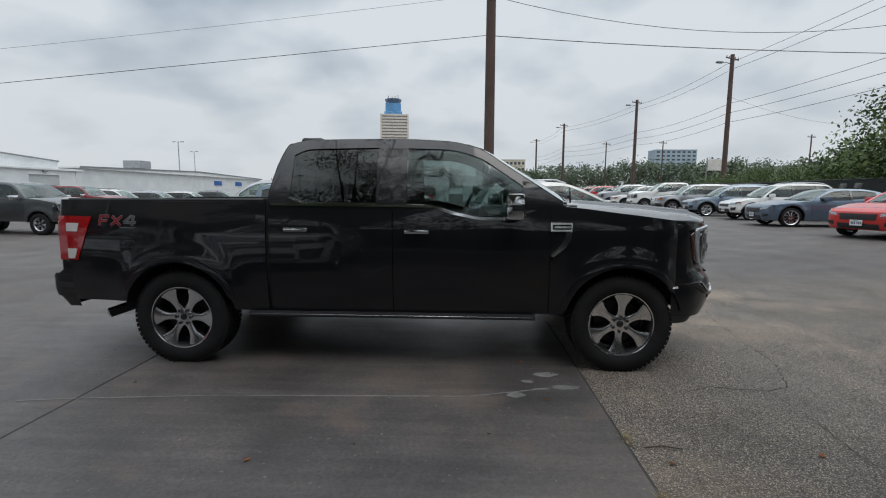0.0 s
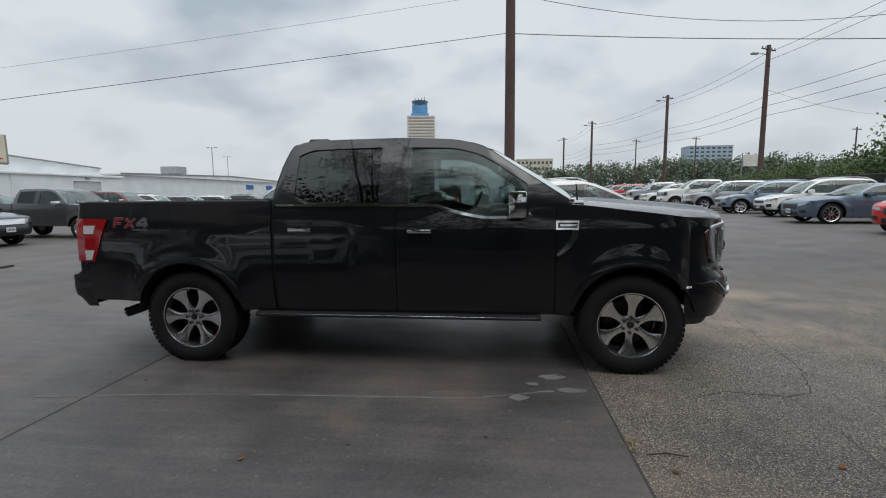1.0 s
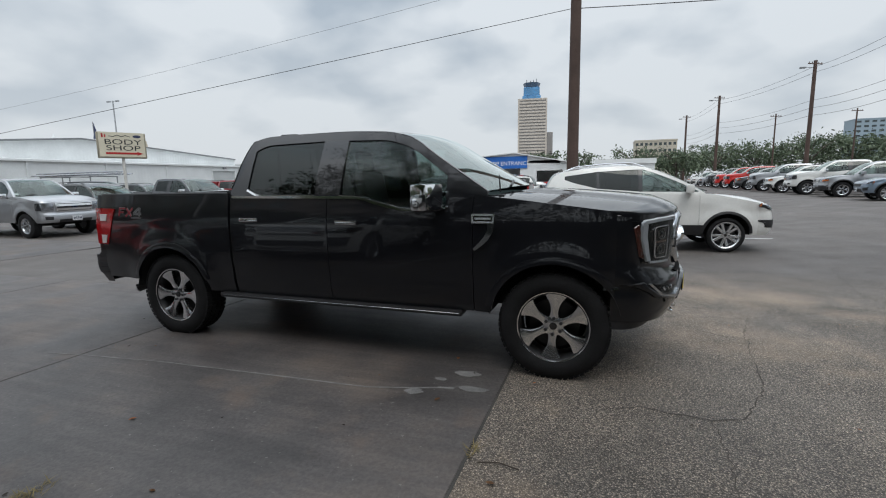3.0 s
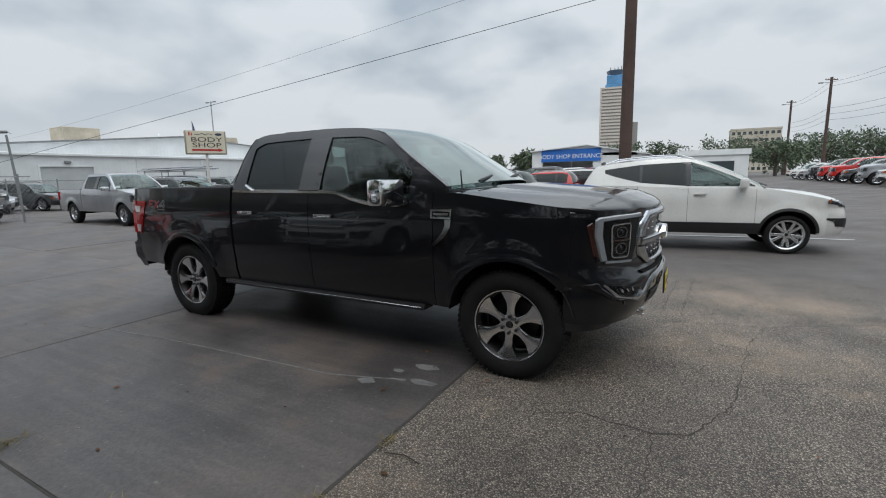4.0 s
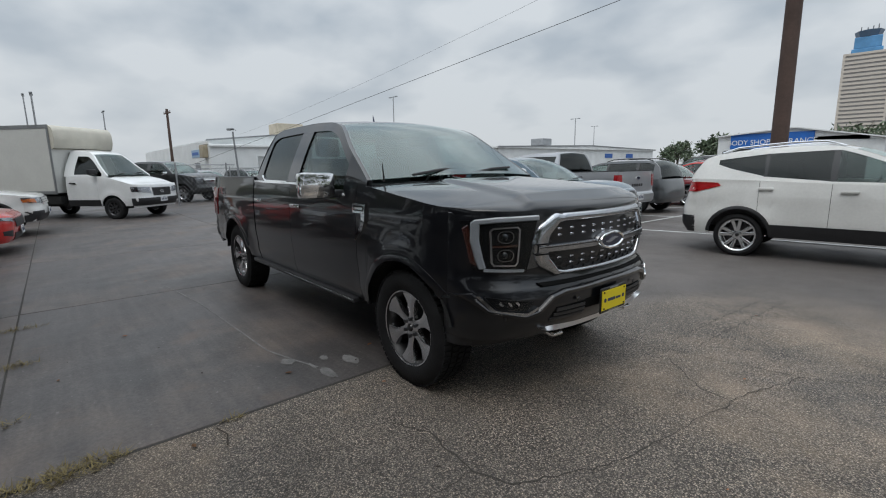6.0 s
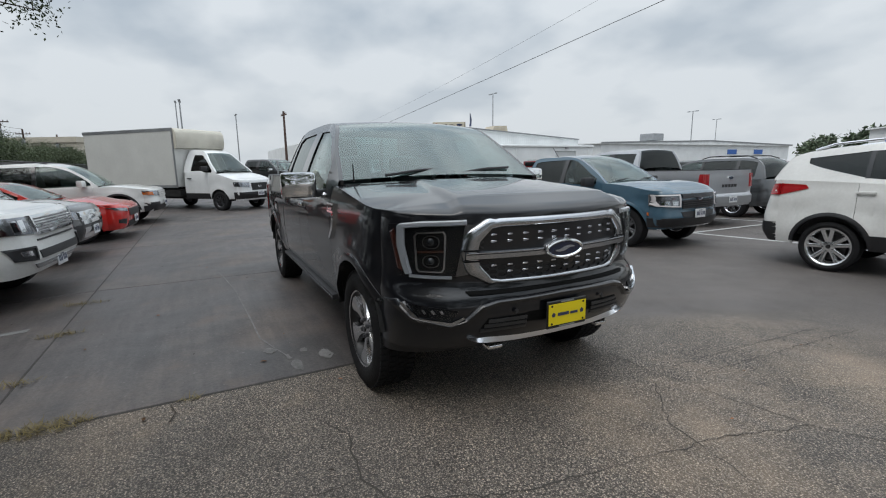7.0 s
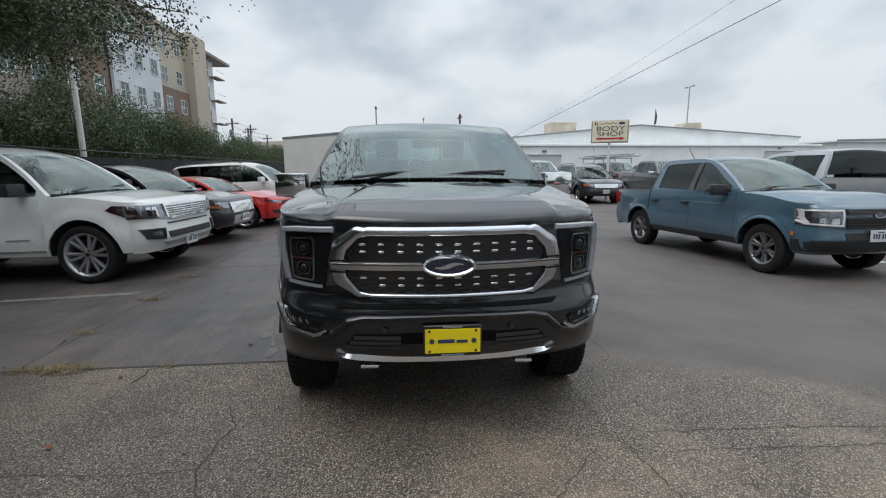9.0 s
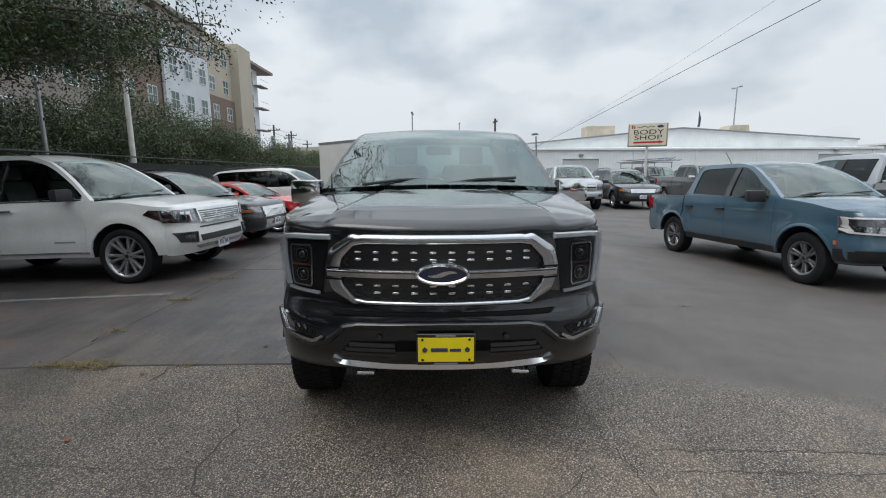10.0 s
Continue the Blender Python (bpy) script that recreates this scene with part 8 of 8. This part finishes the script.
for dz in (6.9, 6.3):
    for a, b in (((-52, -14.2), (-60, -14.6)), ((-60, -14.6), (-66, -16.8)), ((-66, -16.8), (-75, -16.6))):
        wire((*a, dz), (*b, dz), 0.15, 0.018)

# ---- fences ----
CLOTH = mat("black_windscreen", (0.018, 0.02, 0.019), rough=0.9, vary=0.35, vscale=1.5)
fence((-64, -6.0), (24, -6.0), 2.2, 2.75, "black chain-link fence with a dark windscreen cloth", PLASTIC, CLOTH)
fence((19.0, 12), (19.0, 74), 1.9, 3.1, "dark chain-link fence along the hedge", PLASTIC, CLOTH)



def wire_fence(pts, h, label):
    top = tagged(new("fence"), label, "fence")
    link = bmesh.new()
    for a, b in zip(pts, pts[1:]):
        L = math.hypot(b[0] - a[0], b[1] - a[1])
        at = lambda u, z: (a[0] + (b[0] - a[0]) * u, a[1] + (b[1] - a[1]) * u, ground_at(*a) + z)
        for i in range(int(L / 2.6) + 1):
            part("post", tube(bmesh.new(), [at(i * 2.6 / L, 0), at(i * 2.6 / L, h + 0.1)], 0.035, 7), STEEL, top)
        part("rail", tube(bmesh.new(), [at(0, h), at(1, h)], 0.022, 6), STEEL, top)
        n = int(L / 0.22)
        for i in range(n):
            for d in (1, -1):
                u0, u1 = i / n, (i + d * h / 0.22) / n
                z0, z1 = (0.05, h)
                if u1 > 1:
                    z1, u1 = 0.05 + (h - 0.05) * (1 - u0) / (u1 - u0), 1
                if u1 < 0:
                    z1, u1 = 0.05 + (h - 0.05) * u0 / (u0 - u1), 0
                p, q = at(u0, z0), at(u1, z1)
                w = 0.006
                vs = [link.verts.new((p[0], p[1], p[2] - w)), link.verts.new((q[0], q[1], q[2] - w)), link.verts.new((q[0], q[1], q[2] + w)), link.verts.new((p[0], p[1], p[2] + w))]
                link.faces.new(vs)
    tagged(part("chain_link", link, STEEL, top), kind="stuff")


wire_fence([(-18.9, 6.6), (-20.2, 9.4)], 1.75, "bare chain-link fence with steel posts")
wire_fence([(-30.0, 9.5), (-33.0, 24.0)], 1.75, "bare chain-link fence beside the workshop")

# board on two posts beyond the row
bd = tagged(new("notice_board"), "blank pale board on two dark posts", "sign")
part("board", boxed(23.0, 24.6, 45.0, 45.08, 3.7, 4.75, 0.02), WHITEPOST, bd)
for x in (22.95, 24.6):
    part("post", tube(bmesh.new(), [(x, 45.1, 0.3), (x, 45.1, 4.9)], 0.05, 6), GREYTRIM, bd)

# ---- plants ----
hedge("hedge", (-11, -8.8), (-27, -9.2), 5.5, 2.8, "tall dark green bushes rising behind the fence", 12, HEDGE, 0.13, 4200, 1.2, 0.45)
hedge("hedge", (-7, -8.5), (-70, -9.5), 4.2, 2.8, "dense dark green bushes behind the fence", 3, HEDGE, 0.14, 4600, 0.4, 0.35)
hedge("hedge", (-8, -9.0), (26, -10.0), 6.0, 3.0, "dense dark green trees behind the fence", 4, HEDGE, 0.34, 520, 0.3)
hedge("hedge", (21.8, 10), (22.6, 44), 3.0, 2.4, "trimmed green vine hedge behind the parked cars", 5, BRIGHT, 0.15, 2200, 0.3, 0.25)
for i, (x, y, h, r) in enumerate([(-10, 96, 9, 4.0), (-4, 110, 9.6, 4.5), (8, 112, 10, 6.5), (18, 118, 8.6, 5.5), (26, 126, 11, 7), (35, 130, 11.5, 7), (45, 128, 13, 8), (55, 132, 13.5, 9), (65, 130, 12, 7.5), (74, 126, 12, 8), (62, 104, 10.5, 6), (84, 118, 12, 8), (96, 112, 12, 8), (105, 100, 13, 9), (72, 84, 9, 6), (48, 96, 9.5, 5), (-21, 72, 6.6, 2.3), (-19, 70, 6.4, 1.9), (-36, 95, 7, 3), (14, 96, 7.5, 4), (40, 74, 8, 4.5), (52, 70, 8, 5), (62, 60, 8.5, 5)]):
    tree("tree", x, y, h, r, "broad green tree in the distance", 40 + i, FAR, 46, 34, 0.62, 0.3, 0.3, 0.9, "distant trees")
# unseen tree row, added so that the truck's front mirrors something dark
hedge("hedge", (14.5, -9), (15.0, 9.5), 9.0, 2.6, "unseen tall dark green trees, added to darken reflections in the truck", 6, HEDGE, 0.40, 900, 0.3, 0.3)
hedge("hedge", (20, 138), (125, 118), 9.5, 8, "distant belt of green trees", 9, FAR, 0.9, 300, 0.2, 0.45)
tree("tree", -86, -9, 9, 2.4, "slender yellow-green tree beyond the bushes", 80, BRIGHT, 50, 40, 0.45, 0.2, 0.2, 1.1)
tree("tree", 22.3, 22.8, 9.6, 3.8, "leafy bright green tree over the parked coupes", 81, BRIGHT, 240, 60, 0.24, 0.14, 0.12, 1.5)
tree("tree", 25.0, 28.5, 6.4, 4.0, "leafy bright green tree in the hedge", 82, BRIGHT, 200, 50, 0.26, 0.14, 0.12, 1.5)


def live_oak():
    """Old oak behind the fence whose boughs hang over the parked cars."""
    top = tagged(new("live_oak"), "large live oak with small dark leaves overhanging the cars", "tree")
    top.matrix_world = Matrix.Translation((-4.0, -9.5, ground_at(-4.0, -9.5)))
    rnd = random.Random(7)
    bm = tube(bmesh.new(), [(0, 0, -0.1), (0.1, 0.1, 1.6), (0.0, 0.4, 3.2)], [0.42, 0.34, 0.30], 12)
    part("trunk", bm, BARK, top)
    cents = []
    for i, (ex, ey, ez) in enumerate([(2.68, 11.95, 3.56), (1.34, 11.37, 3.56), (2.08, 10.62, 3.78), (2.36, 10.15, 3.7), (2.65, 9.74, 3.6), (1.9, 10.7, 3.55), (2.3, 10.0, 3.25), (2.05, 10.4, 3.3), (2.6, 9.6, 3.2), (0.7, 8.9, 3.6), (1.0, 9.4, 3.4), (2.4, 9.2, 3.7), (3.2, 13.0, 5.4), (2.6, 12.6, 5.0), (3.6, 12.2, 5.8), (2.2, 13.4, 5.6), (4.6, 11.0, 4.3), (4.2, 9.0, 4.4), (-0.6, 8.6, 4.0), (-2.2, 8.0, 4.4), (3.0, 8.0, 4.6), (1.0, 7.0, 4.8), (-4.0, 6.5, 5.0), (5.5, 7.0, 5.4), (-6.0, 4.0, 6.2), (0.0, 4.5, 6.4), (4.0, 3.0, 7.0), (-4.0, 1.0, 7.0), (7.5, 2.5, 6.4)]):
        p = [Vector((0, 0.3, 2.9)), Vector((ex * 0.35, ey * 0.35 + 0.2, 2.9 + (ez - 2.9) * 0.9 + 0.9)), Vector((ex * 0.72, ey * 0.72, ez + 0.55)), Vector((ex, ey, ez))]
        bm = tube(bmesh.new(), p, [0.15, 0.07, 0.022, 0.006], 8)
        wide = 0.30 if i < 2 else 0.38 if i < 12 else 0.55
        for j in range(30 if i < 2 else 44 if i < 12 else 28):
            u = rnd.uniform(0.35, 1.0)
            q = p[0].lerp(p[1], u * 3) if u < 1 / 3 else p[1].lerp(p[2], u * 3 - 1) if u < 2 / 3 else p[2].lerp(p[3], u * 3 - 2)
            e = q + Vector((rnd.gauss(0, wide), rnd.gauss(0, wide), rnd.gauss(-0.08, 0.65 * wide)))
            mid = (q + e) / 2 + Vector((0, 0, 0.12))
            tube(bm, [q, mid, e], [0.008, 0.005, 0.003], 5)
            for w in (0.35, 0.6, 0.8, 1.0):
                cents.append(tuple(q.lerp(e, w) + Vector((rnd.gauss(0, .07), rnd.gauss(0, .07), rnd.gauss(0, .06)))))
        part("bough", bm, BARK, top)
    leaves("crown", cents, 0.050, 40, (0.13, 0.13, 0.11), OAK, top, 17, 0.50)
    # the high crown, which the paint and the glass of the cars mirror
    high = []
    for i in range(34):
        a = radians(rnd.uniform(-165, 165)) + math.pi / 2
        q = rnd.uniform(2.0, 8.5)
        e = Vector((q * math.cos(a) * 1.1, max(-6.0, min(8.0, q * math.sin(a))), rnd.uniform(7.0, 11.5) - 0.12 * q))
        p = [Vector((0, 0.3, 2.9)), Vector((e.x * 0.3, e.y * 0.3, 5.8)), Vector((e.x * 0.7, e.y * 0.7, e.z - 0.4)), e]
        part("bough", tube(bmesh.new(), p, [0.16, 0.11, 0.05, 0.015], 7), BARK, top)
        for j in range(34):
            c = p[1].lerp(p[2], rnd.uniform(0.5, 1)) if j % 3 == 0 else p[2].lerp(p[3], rnd.random())
            high.append(tuple(c + Vector((rnd.gauss(0, 0.8), rnd.gauss(0, 0.8), abs(rnd.gauss(0, 0.55))))))
    leaves("high_crown", high, 0.19, 44, (0.32, 0.32, 0.24), OAK, top, 18, 0.55)
    return top


oak = live_oak()
copy_thing(oak, pose(6.5, -9.3, ground_at(6.5, -9.3), 0, 0, 20))
copy_thing(oak, pose(14.5, -9.6, ground_at(14.5, -9.6), 0, 0, -15))

# ---- marks and litter on the ground ----
for i, c in enumerate([[(1.86, 3.8), (2.09, 3.92), (2.29, 3.88), (2.5, 3.86), (2.67, 3.92), (2.8, 4.14), (2.92, 4.41), (3.01, 4.95)], [(2.5, 3.86), (2.51, 3.57), (2.5, 3.3), (2.42, 2.7)], [(1.8, 6.07), (2.3, 6.09), (2.52, 6.14), (2.85, 6.17), (3.3, 6.3)], [(2.4, 6.25), (2.4, 6.66), (2.42, 7.1), (2.5, 8.2)], [(2.59, 6.33), (2.59, 6.69), (2.6, 7.0), (2.7, 8.4)], [(1.91, 7.33), (2.04, 7.34), (2.15, 7.32)], [(0.88, 6.58), (1.18, 6.58), (1.34, 6.58), (1.8, 6.07)], [(3.01, 4.95), (3.12, 5.74), (3.3, 6.3), (4.6, 7.0)], [(2.5, 5.97), (2.9, 5.6), (3.4, 5.5)], [(-0.41, 7.27), (-0.35, 7.7), (-0.28, 8.3)], [(4.8, 7.5), (5.2, 9.5), (6.0, 10.5)]]):
    crack(c, 0.003 if i else 0.0055, i)

PAINTMARK = mat("worn_white_mark", (0.155, 0.150, 0.145), rough=0.75, vary=0.45, vscale=9)


def ground_mark(name, poly, material, label, category, z=0.0095):
    bm = bmesh.new()
    prism(bm, poly, lambda a, b, d: (a, b, d + min(0.0, ground_at(a, b))), z - 0.003, z)
    return tagged(part(name, bm, material), label, category, kind="structure")


line = tread_end([(-2.9, 3.40), (-2.5, 3.46), (-1.6, 3.56), (-0.29, 3.62), (0.25, 3.64), (0.62, 3.74), (0.86, 3.82)], 9)
bm = band(bmesh.new(), line, [0.004 + 0.004 * random.random() for _ in line], lambda a, b, d: (a, b, d), 0.007, 0.0095)
tagged(part("paint_line", bm, PAINTMARK), "faint hand-drawn white line on the slab", "paint mark", kind="structure")
for cx, cy, rx, ry in ((0.60, 3.685, 0.065, 0.05), (0.985, 3.835, 0.125, 0.040), (0.80, 3.795, 0.06, 0.014), (0.72, 3.93, 0.05, 0.03), (0.88, 4.08, 0.10, 0.05)):
    ground_mark("paint_spill", [(cx + rx * math.cos(a) * random.uniform(0.75, 1.2), cy + ry * math.sin(a) * random.uniform(0.75, 1.2)) for a in span(0, 2 * math.pi, 17)[:-1]], PAINTMARK, "pale spilled paint on the slab", "paint mark", 0.0096)
for a, b in (((-3.2, 12.6), (0.9, 13.1)), ((-1.9, 12.3), (-1.8, 17.5)), ((-3.4, 16.0), (0.6, 16.3)), ((-3.6, 19.2), (0.4, 19.5)), ((1.2, 12.9), (6.5, 13.6))):
    dx, dy = b[0] - a[0], b[1] - a[1]
    l = math.hypot(dx, dy)
    nx, ny = -dy / l * 0.05, dx / l * 0.05
    ground_mark("stall_line", [(a[0] + nx, a[1] + ny), (b[0] + nx, b[1] + ny), (b[0] - nx, b[1] - ny), (a[0] - nx, a[1] - ny)], LINE, "white painted line of a parking stall", "line", 0.016 if a[1] > 12.5 else 0.012)
ground_mark("stall_line", [(-1.13, -4.5), (-1.03, -4.5), (-1.05, 1.7), (-1.15, 1.7)], PAINTMARK, "worn white line of a parking stall", "line", 0.0095)


def fallen_leaf(x, y, size, turn, material):
    bm = bmesh.new()
    poly = [(-0.5, 0), (-0.2, 0.22), (0.15, 0.24), (0.5, 0), (0.15, -0.22), (-0.2, -0.2)]
    top_v = [bm.verts.new((a * size, b * size, 0.012 + 0.25 * size * (abs(b) * 2) ** 2)) for a, b in poly]
    c = bm.verts.new((0, 0, 0.010))
    for i in range(6):
        bm.faces.new((top_v[i], top_v[(i + 1) % 6], c))
    bmesh.ops.solidify(bm, geom=bm.faces[:], thickness=0.002)
    o = part("fallen_leaf", bm, material, None, "", 60)
    o.matrix_world = pose(x, y, ground_at(x, y), 0, 0, turn)
    tagged(o, "dry curled brown leaf lying on the ground", "leaf", "fallen leaves")


DRY = [mat("dry_leaf_brown", (0.16, 0.08, 0.035), rough=0.8, vary=0.3, vscale=30), mat("dry_leaf_orange", (0.34, 0.13, 0.05), rough=0.8, vary=0.3, vscale=30), mat("dry_leaf_dark", (0.04, 0.03, 0.022), rough=0.8)]
rl = random.Random(21)
for x, y, s, c in ((-0.966, 2.776, 0.05, 1), (0.803, 3.608, 0.06, 0), (2.233, 2.982, 0.06, 1), (0.37, 3.12, 0.028, 2), (-0.42, 2.962, 0.026, 2), (-2.3, 3.75, 0.045, 2), (0.72, 4.35, 0.06, 1), (1.35, 2.86, 0.05, 0), (-0.2, 2.3, 0.04, 0)):
    fallen_leaf(x, y, s, rl.uniform(0, 360), DRY[c])
for i in range(70):
    x, y = rl.uniform(-4, 4.2), rl.uniform(1.2, 8)
    if -2.9 < x < 2.4 and 4.1 < y < 6.3:
        continue
    fallen_leaf(x, y, rl.uniform(0.012, 0.04), rl.uniform(0, 360), DRY[rl.choice((0, 2, 2, 1))])
for pts in ([(1.25, 3.00), (1.36, 3.03), (1.47, 3.0)], [(0.55, 1.95), (0.66, 1.97)]):
    o = part("twig", tube(bmesh.new(), [(a, b, 0.014) for a, b in pts], 0.004, 5), DRY[2])
    tagged(o, "short dry twig lying on the ground", "twig", "twigs")


def weeds(x, y, n, r, seed):
    rng = random.Random(seed)
    v, f = [], []
    for _ in range(n):
        a, q = rng.uniform(0, 6.28), r * rng.random() ** 0.6
        px, py = x + q * math.cos(a) * 0.6, y + q * math.sin(a) * 1.6
        t, l = rng.uniform(0, 6.28), rng.uniform(0.02, 0.07)
        dx, dy = math.cos(t) * l, math.sin(t) * l
        i = len(v)
        v += [(px - dy * 0.06, py + dx * 0.06, 0.007), (px + dy * 0.06, py - dx * 0.06, 0.007), (px + dx, py + dy, rng.uniform(0.012, 0.05))]
        f.append((i, i + 1, i + 2))
    me = bpy.data.meshes.new("weeds")
    me.from_pydata(v, [], f)
    me.materials.append(leaf_material("dry_grass", (0.10, 0.075, 0.03), (0.22, 0.17, 0.06)))
    tagged(new("weeds", me), "tuft of dry grass growing in the joint", "grass", kind="stuff")


for x, y, n, r in ((1.17, 2.35, 420, 0.16), (1.17, 2.02, 160, 0.10), (0.35, 2.0, 90, 0.10), (-0.75, 2.0, 160, 0.12), (-1.9, 2.02, 160, 0.14), (1.19, 3.1, 30, 0.05)):
    weeds(x, y, n, r, int(n + x * 10))

# ---- slab of the forecourt, laid in panels with open joints ----
sub = boxed(-66, 1.185, 2.0, 5.70, -0.04, 0.002)
box(sub, -66, -9.915, 5.702, 9.45, -0.04, 0.002)
prism(sub, [(2.0, 0.002), (2.0, -0.04), (-5.4, -0.04 - 7.4 * FALL), (-5.4, 0.002 - 7.4 * FALL)], lambda a, b, d: (d, a, b), -66, 1.185)
slab = tagged(part("pavement", sub, mat("joint_dirt", (0.045, 0.042, 0.038), rough=0.95, vary=0.3)), "dark sealed concrete slab laid in square panels", "pavement", kind="structure")
tilt = math.degrees(math.atan(FALL))
XJ = [1.175 - 3.70 * i for i in range(18)]
YJ = [-5.4, -1.70, 2.0, 5.70, 9.40]
first = {}
for a, b in zip(XJ[1:], XJ):
    for c, d in zip(YJ, YJ[1:]):
        if a > -10 and c > 5:
            continue  # plain asphalt on the far side of the truck
        if not first:
            p = boxed(0.008, 3.692, 0.006, 3.694, -0.03, 0.0065, 0.003)
            first["p"] = part("panel", p, CONCRETE, slab)
            first["p"].matrix_local = pose(a, c, ground_at(0, c), tilt if c < 1.9 else 0)
        else:
            shared("panel", first["p"], slab, pose(a, c, ground_at(0, c), tilt if c < 1.9 else 0) if c < 5 else Matrix.Translation((a, c, 0)))
